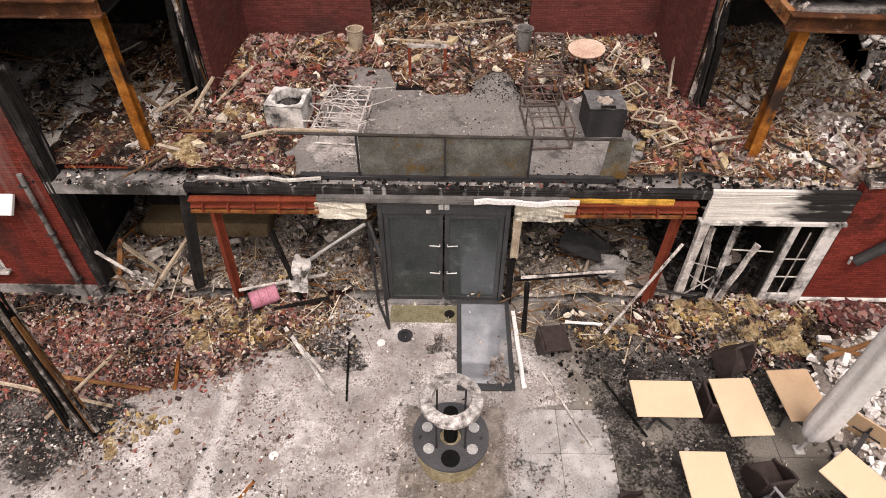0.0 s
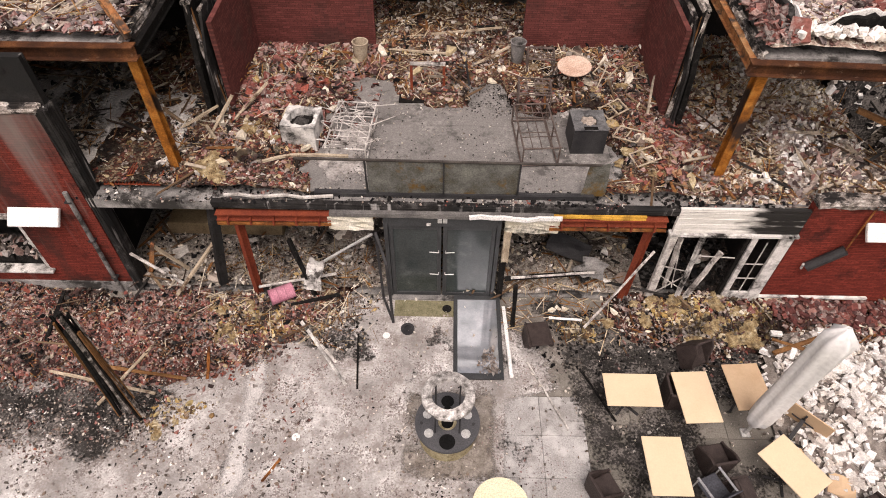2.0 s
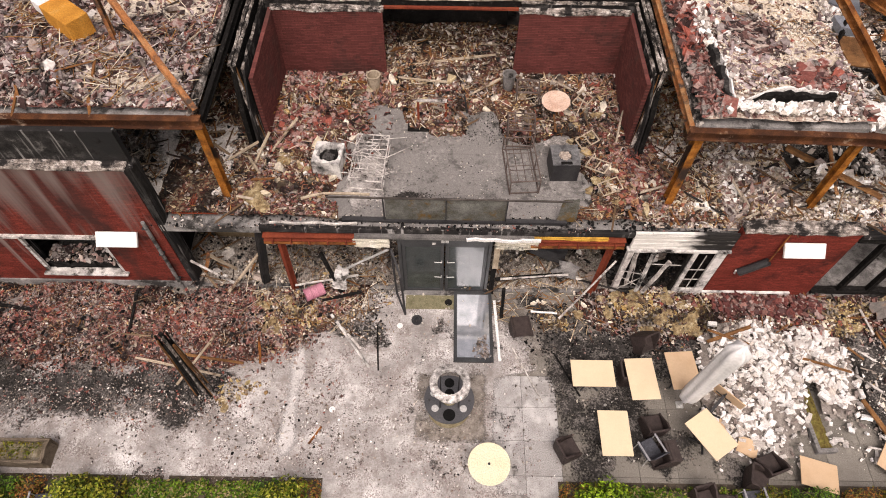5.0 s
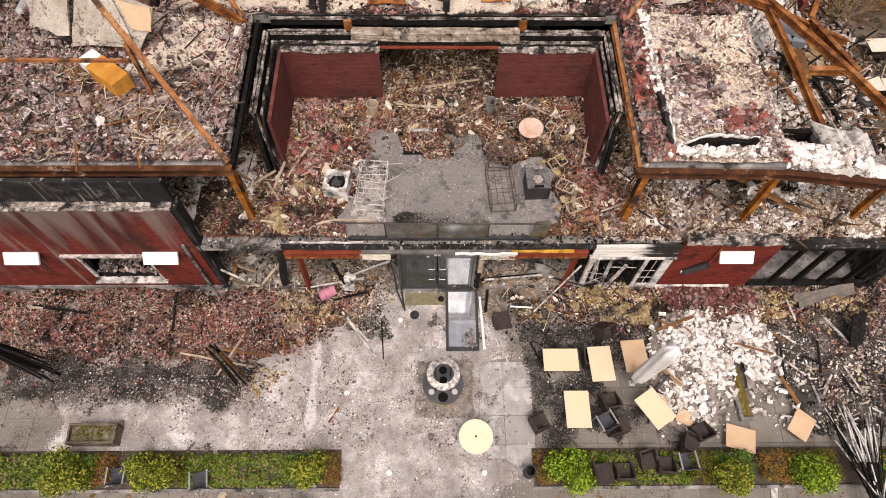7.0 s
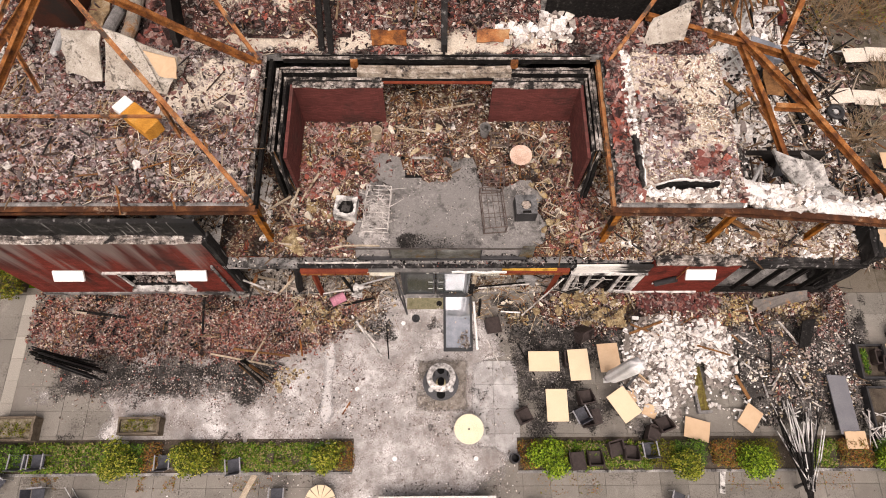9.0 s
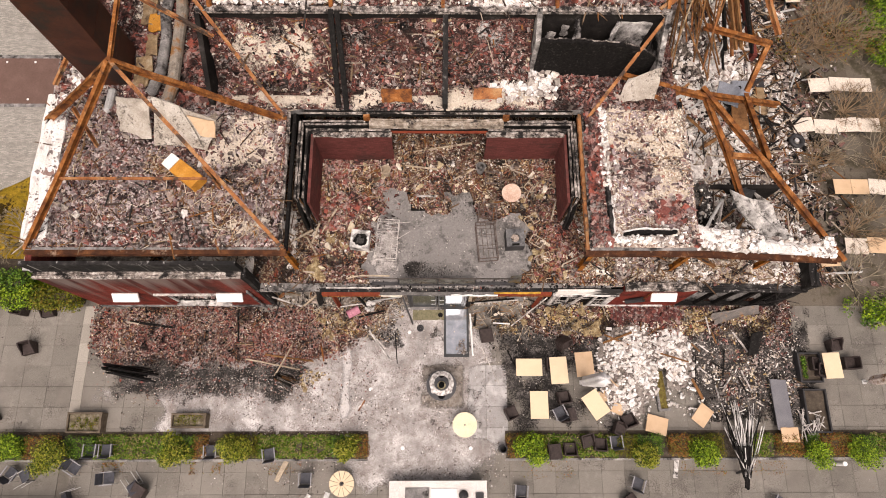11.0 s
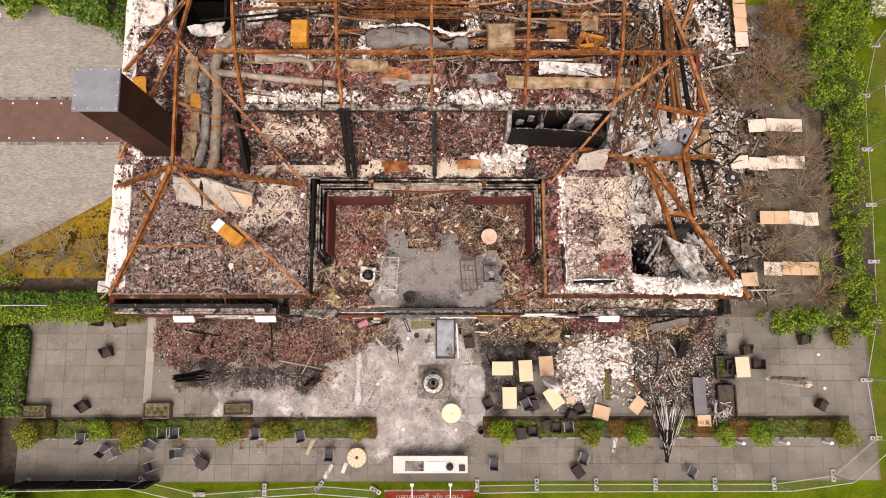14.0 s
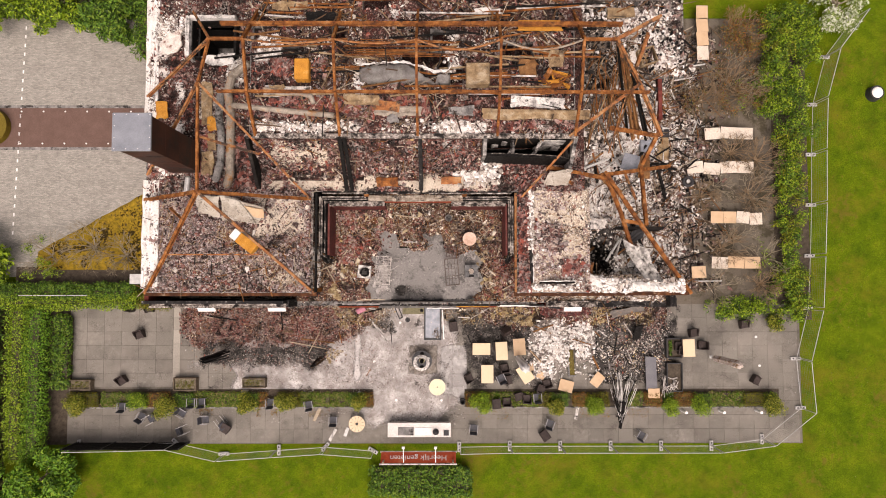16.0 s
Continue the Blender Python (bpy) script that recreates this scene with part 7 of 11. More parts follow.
slab_thing("fallen_ceiling_panel", [(-9.95, 15.15, 7.32), (-9.15, 15.05, 7.3), (-9.75, 16.2, 8.52), (-10.5, 16.35, 8.72)], 0.05, PANEL, "cream panel strip leaning under the roof frame", "panel", 4, 0.02)
slab_thing("fallen_ceiling_panel", [(-9.15, 15.35, 7.65), (-8.55, 15.3, 7.6), (-8.5, 15.75, 8.1), (-9.5, 15.9, 8.3)], 0.05, TABLE_TAN, "tan board corner leaning under the roof frame", "panel", 5, 0.02)
cab = thing("rusty_cabinet", "orange rusted appliance casing lying on the attic floor", "appliance", at=(-9.55, 13.75, 7.2), turn=-38)
part("casing", boxes((-0.7, 0.5, -0.32, 0.32, -0.3, 0.3), bevel=0.02), OCHRE, cab)
part("door", boxes((-1.15, -0.72, -0.3, 0.3, -0.05, 0.3), bevel=0.02), WHITE, cab, "white enamel door")
box = thing("rusty_cabinet", "orange rusted tank on the upper attic floor", "appliance", at=(-5.85, 23.2, 10.1))
part("casing", boxes((-0.4, 0.4, -0.58, 0.58, -0.4, 0.4), bevel=0.05), OCHRE, box)
box = thing("rusty_cabinet", "brown scorched water tank on the upper attic floor", "appliance", at=(3.8, 22.9, 10.2))
part("casing", rough_up(boxes((-0.65, 0.65, -0.6, 0.6, -0.5, 0.5), bevel=0.06), 0.02), TANBOARD, box)
tank = thing("burst_tank", "large pale burst air-handling tank, its shell torn open", "tank")
bm, rows = bmesh.new(), []
rng = random.Random(5)
for i in range(37):
    u = i / 36
    x = -2.7 + 5.0 * u
    full = 0.62 - 0.1 * math.cos(6.3 * u) + (0.12 if u < 0.55 else -0.45 * (u - 0.55) / 0.3 if u < 0.85 else -0.1) + rng.uniform(-0.06, 0.06)
    r = 0.62 + 0.03 * math.sin(9 * u)
    rows.append([bm.verts.new((x + rng.uniform(-0.02, 0.02), 23.15 - r * math.cos(math.pi * full * j / 9), 9.72 + 0.85 * r * math.sin(math.pi * full * j / 9) + rng.uniform(-0.012, 0.012))) for j in range(10)])
for p, q in zip(rows, rows[1:]):
    for j in range(9):
        bm.faces.new((p[j], q[j], q[j + 1], p[j + 1])).smooth = True
bmesh.ops.solidify(bm, geom=bm.faces[:], thickness=0.03)
part("shell", bm, TANKGREY, tank)
ridge("tank_edge_ash", [(-2.6, 23.5, 10.28), (-1.4, 23.62, 10.2), (-0.3, 23.7, 10.15), (0.6, 23.45, 10.25), (1.4, 23.1, 10.28), (2.2, 23.2, 10.25), (2.5, 23.8, 10.15)], [(-0.05, -0.05), (-0.05, 0.04), (0.05, 0.05), (0.05, -0.05)], PARAPET, "white ash along the torn edge of the tank", "ash", 19)
for i, (x0, x1, y, z, m) in enumerate(((-1.9, 0.7, 20.75, 9.95, DULLDUCT), (4.1, 10.0, 20.55, 9.95, TANBOARD), (-8.0, -5.4, 21.85, 9.9, WHITE_SOOT), (-2.0, -0.5, 21.0, 10.02, RUST_PALE), (5.6, 8.6, 21.2, 10.1, WHITE_SOOT), (-3.6, -1.6, 21.3, 10.1, TANBOARD))):
    slab_thing("fallen_sheet", [(x0, y, z), (x1, y - 0.05, z), (x1, y + 0.5, z + 0.08), (x0, y + 0.55, z + 0.1)], 0.05, m, "buckled metal sheet lying on the upper attic floor", "sheet", 20 + i, 0.04)
for i, (x, y, w, l, m) in enumerate(((-1.4, 17.5, 1.3, 0.5, RUST), (2.4, 17.6, 1.2, 0.4, RUST_PALE))):
    slab_thing("rusty_tray", [(x - w / 2, y - l / 2, 7.0), (x + w / 2, y - l / 2, 7.0), (x + w / 2, y + l / 2, 7.2), (x - w / 2, y + l / 2, 7.2)], 0.05, m, "rusty steel tray lying in the attic room", "tray", 40 + i)
for x0, x1, y0, y1, nn, hf, sd in ((-11.2, -10.0, 23.6, 25.2, 420, h_left, 1051), (-8.5, -7.0, 24.0, 25.4, 420, h_attic, 1053), (-8.6, -2.4, 19.8, 20.5, 200, h_attic, 1055), (1.2, 4.4, 19.75, 20.5, 220, h_attic, 1057), (-3.1, -2.4, 21.4, 24.2, 240, h_attic, 1059), (1.9, 2.9, 22.6, 25.6, 260, h_attic, 1061), (-15.4, -13.6, 25.6, 27.8, 420, h_left, 1063), (-15.3, -14.4, 17.6, 20.0, 240, h_left, 1065), (12.0, 16.2, 25.6, 28.4, 500, h_left, 1067)):
    shards("white_block_rubble", nn, (x0, x1, y0, y1), lambda x, y, a=(x0, x1, y0, y1): inside(x, y, *a, 0.35) * (0.3 + 0.7 * ramp01(fbm(x, y, 0.7, 1050), 0.35, 0.55)), lambda x, y, f=hf: f(x, y) + 0.04, SH_WHITE, size=(0.04, 0.2), flat=0.5, tilt=32, seed=sd, label="white crumbled plaster on the attic floor")
for x0, x1, y0, y1, nn, hf, mt, sd in ((-10.45, -9.3, 17.2, 20.4, 700, h_left, SH_RED, 1071), (-7.6, -6.4, 22.9, 24.0, 380, h_attic, SH_RED, 1073), (-5.4, -4.5, 22.9, 24.0, 300, h_attic, SH_RED, 1075), (-9.0, 4.0, 20.6, 21.9, 1500, h_attic, SH_RED, 1077), (4.5, 9.2, 19.9, 20.5, 500, h_attic, SH_RED, 1079), (-13.0, -11.9, 17.4, 21.5, 600, h_left, SH_RED, 1081)):
    shards("tile_shards", nn, (x0, x1, y0, y1), lambda x, y, a=(x0, x1, y0, y1): inside(x, y, *a, 0.3), lambda x, y, f=hf: f(x, y) + 0.03, mt, size=(0.08, 0.3), flat=0.12, tilt=22, seed=sd, label="red roof tiles slid together on the attic floor")
heap = thing("crumpled_sheet_heap", "heap of crumpled rusty sheet on the upper attic floor", "sheet heap", at=(8.0, 22.7, 9.85))
rng = random.Random(63)
for k in range(14):
    bm = bmesh.new()
    bar(bm, (rng.uniform(-0.8, 0.3), rng.uniform(-0.5, 0.5), rng.uniform(0, 0.3)), (rng.uniform(-0.2, 0.9), rng.uniform(-0.5, 0.5), rng.uniform(0.2, 0.7)), rng.uniform(0.12, 0.35), 0.025, rng.uniform(0, 180))
    part("strip", rough_up(bm, 0.04, 2, seed=k), rng.choice([RUST, RUST_PALE, OCHRE]), heap)
# bundles of battens over the rear roof
rng = random.Random(77)
for k in range(75):
    x, y = rng.uniform(-9, 9), rng.uniform(21.8, 28.4)
    l = rng.uniform(1.5, 5)
    s = thing("fallen_batten", "rusty or charred batten across the upper attic", "batten", "battens on the attic")
    bm = bmesh.new()
    bar(bm, (x - l / 2, y + rng.uniform(-0.3, 0.3), 10.0), (x + l / 2, y + rng.uniform(-0.3, 0.3), 10.05), 0.09, 0.06)
    part("batten", bm, rng.choice([RUST, RUST, RUST, TANBOARD, CHAR, BROWNWOOD, ASHWOOD]), s)
slab_thing("white_plate", [(7.95, 17.35, 6.85), (9.3, 17.3, 7.3), (9.4, 18.05, 8.45), (8.2, 18.05, 7.5)], 0.07, PANEL, "white plaster plate tipped against the charred wall", "plate", 45, 0.03)
# wreckage on the collapsed side
slab_thing("fallen_slab", [(13.4, 14.1, 4.5), (14.3, 14.0, 4.7), (16.0, 11.2, 4.9), (14.7, 11.5, 4.8)], 0.16, WHITE_SOOT, "long white slab fragment tipped into the collapse", "slab", 51, 0.2)
slab_thing("fallen_slab", [(10.9, 14.9, 4.6), (12.3, 15.0, 4.3), (12.3, 15.6, 4.4), (10.8, 15.6, 4.7)], 0.1, ASHWOOD, "ash-grey boards lying in the collapse", "boards", 52, 0.05)
slab_thing("dark_sheet", [(13.9, 13.9, 3.0), (15.2, 14.5, 2.6), (15.5, 15.2, 2.8), (14.4, 14.9, 3.2)], 0.04, BLACKMETAL, "black buckled sheet in the rubble", "sheet", 53, 0.06)
slab_thing("grey_cabinet_door", [(13.2, 18.8, 4.6), (14.3, 18.5, 4.4), (14.6, 19.6, 4.3), (13.5, 19.8, 4.6)], 0.06, ZINC, "pale blue-grey steel door in the wreckage", "door", 54)
slab_thing("brown_board", [(15.1, 18.6, 2.2), (15.9, 18.5, 2.2), (15.9, 20.0, 2.3), (15.1, 20.1, 2.3)], 0.05, BROWNWOOD, "singed brown board on the rubble", "board", 55)
slab_thing("wooden_crate", [(15.2, 20.3, 2.4), (16.1, 20.3, 2.3), (16.1, 21.1, 2.3), (15.2, 21.1, 2.4)], 0.3, ZINC, "blue-grey scorched casing on the rubble", "casing", 56)
rng = random.Random(5)
for k in range(46):
    x, y = rng.uniform(10.8, 17.5), rng.choice([rng.uniform(17.0, 21.0), rng.uniform(20, 28), rng.uniform(11.5, 15)])
    z = float(h_fall(np.array([x]), np.array([y]))[0]) + 0.15
    a, l = rng.uniform(0, 3.14), rng.uniform(0.8, 3.2)
    s = thing("fallen_timber", "charred or ash-grey timber on the collapse", "timber", "timbers on the collapse")
    bm = bmesh.new()
    d = Vector((math.cos(a) * l / 2, math.sin(a) * l / 2, rng.uniform(-0.1, 0.35) * l / 2))
    bar(bm, Vector((x, y, z + 0.1)) - d, Vector((x, y, z + 0.1)) + d, rng.uniform(0.07, 0.2), rng.uniform(0.06, 0.14), rng.uniform(0, 90))
    part("timber", rough_up(bm, 0.015, 2, seed=k), rng.choice([CHAR, CHAR, ASHWOOD, BROWNWOOD, RUST_PALE, GALV]), s)

# stairwell and its burnt white walls at the north-west
structure("wall_stairwell", rough_up(boxes((-13.25, -13.0, 24.8, 27.2, 6.7, 8.0), (-13.0, -10.35, 27.05, 27.25, 6.7, 8.0)), 0.03, 5, seed=31), WHITE_BURNT, "burnt white plastered walls of the stairwell", "wall")
# Unseen black sides, added so that skylight doesn't brighten the stairwell.
structure("wall_stairwell_shaft", boxes((-13.0, -12.95, 25.0, 27.05, 3.3, 7.6), (-10.55, -10.4, 25.0, 27.05, 3.3, 7.5), (-12.95, -10.55, 24.9, 25.03, 3.3, 7.3), (-12.95, -10.55, 27.0, 27.05, 3.3, 7.6)), CHAR, "added black shaft sides that keep the stairwell dark", "wall")
# These sides are unseen too: black, to hold the attic pit in darkness.
structure("wall_attic_pit", boxes((4.42, 4.5, 18.8, 19.5, 3.3, 6.7), (9.1, 9.18, 18.8, 19.5, 3.3, 6.7), (4.5, 9.1, 18.72, 18.8, 3.3, 6.7), (4.5, 9.1, 19.5, 19.58, 3.3, 6.7)), CHAR, "added black sides that keep the attic pit dark", "wall")
for i, c in enumerate(([(5.6, 18.82, 8.9), (6.0, 18.85, 8.95), (5.9, 19.5, 9.5), (5.75, 19.5, 9.5)], [(7.0, 18.85, 8.7), (7.15, 18.85, 8.7), (7.5, 19.5, 9.3), (7.35, 19.5, 9.3)], [(5.2, 19.4, 8.6), (5.5, 19.4, 8.6), (5.5, 19.45, 9.1), (5.2, 19.45, 9.1)], [(4.7, 19.3, 8.4), (5.0, 19.3, 8.4), (5.0, 19.35, 8.8), (4.7, 19.35, 8.8)], [(7.2, 19.35, 7.6), (8.6, 19.35, 7.6), (8.8, 19.5, 9.3), (7.4, 19.5, 9.3)])):
    slab_thing("bent_plaster_strip", c, 0.06, BURNTWALL, "bent pale plaster strip across the attic pit", "strip", 90 + i, 0.04)
slab_thing("bent_plaster_strip", [(-11.9, 24.3, 7.5), (-10.4, 24.5, 7.7), (-10.4, 25.0, 7.9), (-12.4, 24.9, 7.7)], 0.08, WHITE_BURNT, "white plaster slab tipped over the stairwell", "slab", 95, 0.06)
slab_thing("bent_plaster_strip", [(-15.2, 25.2, 7.0), (-13.8, 25.4, 7.2), (-13.6, 26.6, 7.5), (-14.8, 26.3, 7.2)], 0.1, PLASTER, "cream plaster slab on the rear west corner", "slab", 96, 0.08)
# long panels between the ducts
for i, (x, y, w, l, m) in enumerate(((-12.2, 22.2, 0.6, 2.6, TANBOARD), (-12.1, 18.6, 0.7, 1.4, TANBOARD), (-11.9, 19.9, 0.5, 1.0, TANBOARD), (-11.9, 21.0, 0.6, 0.8, OCHRE), (-13.9, 19.9, 0.5, 1.5, WHITE_BURNT), (-14.9, 21.8, 0.7, 1.0, OCHRE))):
    slab_thing("fallen_sheet", [(x - w / 2, y - l / 2, 7.05), (x + w / 2, y - l / 2, 7.1), (x + w / 2, y + l / 2, 7.15), (x - w / 2, y + l / 2, 7.1)], 0.06, m, "scorched duct panel lying on the west attic slab", "panel", 110 + i, 0.04)
# packs of orange planks and rods
pk = thing("plank_pack", "stack of orange rusted roof profiles on the attic", "planks")
for i in range(6):
    bm = bmesh.new()
    bar(bm, (6.0 + 0.05 * (i % 2), 25.42 + 0.1 * i, 10.35), (8.5 - 0.07 * (i % 3), 25.4 + 0.1 * i, 10.38), 0.085, 0.06)
    part("plank", bm, OCHRE, pk)
rng = random.Random(21)
for i in range(14):
    y = 24.0 + 0.07 * i
    s = thing("bent_rod", "rusted rod sagging across the attic", "rod", "rods across the attic")
    bm = bmesh.new()
    bar(bm, (-3.2 + rng.uniform(-0.6, 0.6), y, 10.1 + rng.uniform(-0.05, 0.2)), (2.4 + rng.uniform(-1.2, 0.5), y + rng.uniform(-0.15, 0.15), 10.15), 0.035, 0.035)
    part("rod", bm, RUST, s)
for i, (x, y, w, l, m) in enumerate(((-4.9, 26.3, 1.6, 0.5, CHAR), (0.0, 25.9, 1.4, 0.4, CHAR), (4.4, 26.6, 1.5, 0.35, WHITE_BURNT), (-6.6, 26.9, 2.0, 0.4, TANBOARD), (2.9, 21.0, 1.4, 0.5, CONCRETE), (6.6, 23.4, 1.0, 0.9, BROWNWOOD), (8.2, 23.9, 0.8, 0.9, TANBOARD), (-0.9, 20.55, 0.6, 0.4, CONCRETE), (-7.3, 22.2, 0.9, 0.4, TANBOARD))):
    slab_thing("fallen_sheet", [(x - w / 2, y - l / 2, 9.95), (x + w / 2, y - l / 2, 9.98), (x + w / 2, y + l / 2, 10.1), (x - w / 2, y + l / 2, 10.05)], 0.06, m, "scorched panel lying on the upper attic floor", "panel", 130 + i, 0.05)
slab_thing("fallen_board", [(11.8, 27.4, 7.2), (13.5, 27.5, 7.2), (13.4, 28.1, 7.25), (11.8, 28.0, 7.25)], 0.12, TANBOARD, "singed tan board on the north-east slab", "board", 150)
cr = thing("wooden_crate", "open brown wooden crate on the north-east slab", "crate", at=(14.2, 25.1, 6.85), turn=18)
for sp in ((-0.5, 0.5, -0.5, -0.45, 0, 0.5), (-0.5, 0.5, 0.45, 0.5, 0, 0.5), (-0.5, -0.45, -0.45, 0.45, 0, 0.5), (0.45, 0.5, -0.45, 0.45, 0, 0.5), (-0.45, 0.45, -0.45, 0.45, 0, 0.05)):
    part("side", boxes(sp), TANBOARD, cr)
cb = thing("tall_cabinet", "smoke-browned tall cabinet lying beside the rubble", "cabinet", at=(17.2, 21.0, 0.45))
part("carcass", boxes((-0.45, 0.45, -0.95, 0.6, 0, 0.6), bevel=0.02), TANBOARD, cb)
part("top_panel", boxes((-0.5, 0.5, 0.6, 1.15, 0, 0.62), bevel=0.02), BLACKMETAL, cb)
# scrap metal by the side terrace
rng = random.Random(61)
for k in range(70):
    x, y = rng.uniform(15.8, 20.6), rng.uniform(22.2, 28.6) if k < 48 else rng.uniform(11.5, 21.5)
    z = max(0.0, float(h_fall(np.array([x]), np.array([y]))[0])) + 0.12
    a, l = rng.uniform(0, 3.14), rng.uniform(0.6, 2.2)
    s = thing("scrap_bar", "dark twisted metal bar beside the ruin", "scrap", "scrap beside the ruin")
    d = Vector((math.cos(a) * l / 2, math.sin(a) * l / 2, rng.uniform(0, 0.5) * l / 2))
    bm = bmesh.new()
    bar(bm, Vector((x, y, z + abs(d.z))) - d, Vector((x, y, z + abs(d.z))) + d, rng.uniform(0.04, 0.14), rng.uniform(0.03, 0.08), rng.uniform(0, 90))
    part("bar", bm, rng.choice([CHAR, CHAR, CHAR, BLACKMETAL, BROWNWOOD, ASHWOOD, GALV]), s)

shards("white_block_rubble", 520, (10.6, 16.8, 10.95, 11.75), lambda x, y: np.ones_like(x), lambda x, y: np.where(x < 13.3, 6.5, 5.6), SH_WHITE, size=(0.05, 0.26), flat=0.5, tilt=30, seed=991, label="white crumbled blocks on the sunken slab edge")
shards("plaster_lumps", 420, (10.6, 16.8, 10.95, 11.75), lambda x, y: np.ones_like(x), lambda x, y: np.where(x < 13.3, 6.5, 5.6), SH_PALE, size=(0.04, 0.2), flat=0.4, tilt=30, seed=993, label="plaster crumbs on the sunken slab edge")
shards("tile_shards", 1500, (-5.0, -1.4, 12.6, 16.2), lambda x, y: ramp01(fbm(x, y, 1.1, 995), 0.35, 0.55), lambda x, y: h_deck(x, y) + 0.03, SH_RED, size=(0.05, 0.18), flat=0.12, tilt=24, seed=995, label="red roof tiles in the west corner of the roof terrace")
# Black layer and lumps paint the deep hole's darkness into the pit.
drift((10.6, 13.0, 12.1, 14.9), h_fall, SOOT_LAYER, 997, "black layer painting the deep shade in the pit of the collapse", 0.4, 0.06, 0.6, 0.0)
shards("charcoal_lumps", 500, (10.6, 13.0, 12.1, 14.8), lambda x, y: np.ones_like(x), h_fall, SH_BLACK, size=(0.05, 0.3), flat=0.4, tilt=28, seed=998, label="black lumps added to darken the pit of the collapse")

# ---- front of the building ----
# glazed double door
door = thing("door_entrance", "tall dark-framed double glass door, smoke-stained and shut", "door", kind="structure", at=(0.3, 9.98, 0.0))
FR = surface("anthracite_frame", [(0.3, (0.03, 0.032, 0.034)), (0.7, (0.055, 0.058, 0.06))], size=0.5, rough=0.45, bump=0.1)
part("door_frame", boxes((-1.36, -1.26, -0.06, 0.1, 0, 3.12), (1.26, 1.36, -0.06, 0.1, 0, 3.12), (-1.26, 1.26, -0.06, 0.1, 2.72, 3.12), bevel=0.008), FR, door)
part("threshold", boxes((-1.3, 1.3, -0.16, 0.1, 0, 0.06)), CONCRETE, door)
for s in (-1, 1):
    a, b = sorted((0.02 * s, 1.25 * s))
    leaf = part("door_leaf", boxes((a, a + 0.1, -0.03, 0.03, 0.07, 2.7), (b - 0.1, b, -0.03, 0.03, 0.07, 2.7), (a + 0.1, b - 0.1, -0.03, 0.03, 0.07, 0.2), (a + 0.1, b - 0.1, -0.03, 0.03, 2.58, 2.7), bevel=0.006), FR, door)
    part("pane", boxes((a + 0.1, b - 0.1, -0.008, 0.008, 0.2, 2.58)), DOORGLASS, leaf)
    for z in (1.02, 1.85):
        bm = bmesh.new()
        tube(bm, (0.08 * s, -0.1, z), (0.3 * s, -0.1, z + 0.02), 0.014, 6)
        tube(bm, (0.08 * s, -0.1, z), (0.08 * s, -0.03, z), 0.012, 6)
        part("door_handle", bm, GALV, leaf, "pale scorched lever handle")
    part("bracket", boxes((0.06 * s - 0.05, 0.06 * s + 0.05, -0.09, -0.05, 2.86, 3.0), bevel=0.01), GALV, door)
part("lock_plate", boxes((-0.36, -0.26, -0.08, -0.05, 2.76, 2.84)), WHITE_SOOT, door)
can = thing("entrance_canopy_edge", "sooty metal edge over the glass door", "trim", kind="structure")
part("fascia", rough_up(boxes((-2.25, 2.8, 9.86, 10.02, 3.05, 3.16)), 0.008, 4), surface("sooty_metal_edge", [(0.3, (0.05, 0.048, 0.047)), (0.7, (0.2, 0.19, 0.18))], size=0.5, rough=0.6), can)
for x0, x1 in ((-2.3, -1.3), (1.75, 2.95)):
    bd = thing("fascia_board", "cream fascia panel, smoke-stained, hanging beside the door", "panel")
    part("board", rough_up(boxes((x0, x1, 9.9, 9.96, 2.6, 3.0)), 0.03, 4, seed=6), surface("smoked_cream_board%d" % int(x0 > 0), [(0.35, (0.5, 0.46, 0.36)), (0.7, (0.72, 0.69, 0.6))], size=0.5, rough=0.7, stain=(0.04, 0.04, 0.035), stain_size=0.8, stain_cover=0.35), bd)
bm = bmesh.new()
snake(bm, [(0.9 + 0.26 * i, 9.84 + 0.02 * math.sin(2.3 * i), 3.12 + 0.03 * math.sin(i)) for i in range(9)], 0.06, 0.1)
part("strip", bm, WHITE, thing("peeled_strip", "peeled white roofing strip over the door", "trim"))
post = thing("door_side_post", "white and yellow singed timber post beside the door", "post")
part("post", rough_up(boxes((1.75, 1.9, 9.9, 10.0, 1.5, 2.6)), 0.02, 3), PALEWOOD, post)
part("burnt_end", rough_up(boxes((1.72, 1.86, 9.9, 10.0, 0.0, 1.5)), 0.02, 3), CHAR, post)
# loose side panel of the porch, standing open
sp = thing("porch_glass_screen", "narrow dark-framed glass side panel standing ajar", "glass panel")
bm = bmesh.new()
for a, b in (((-1.25, 9.85, 2.55), (-0.95, 9.1, 2.3)), ((-1.2, 9.85, 0.03), (-0.9, 9.1, 0.03)), ((-1.25, 9.85, 2.55), (-1.2, 9.85, 0.03)), ((-0.95, 9.1, 2.3), (-0.9, 9.1, 0.03))):
    bar(bm, a, b, 0.06, 0.06)
part("panel_frame", bm, BLACKMETAL, sp)

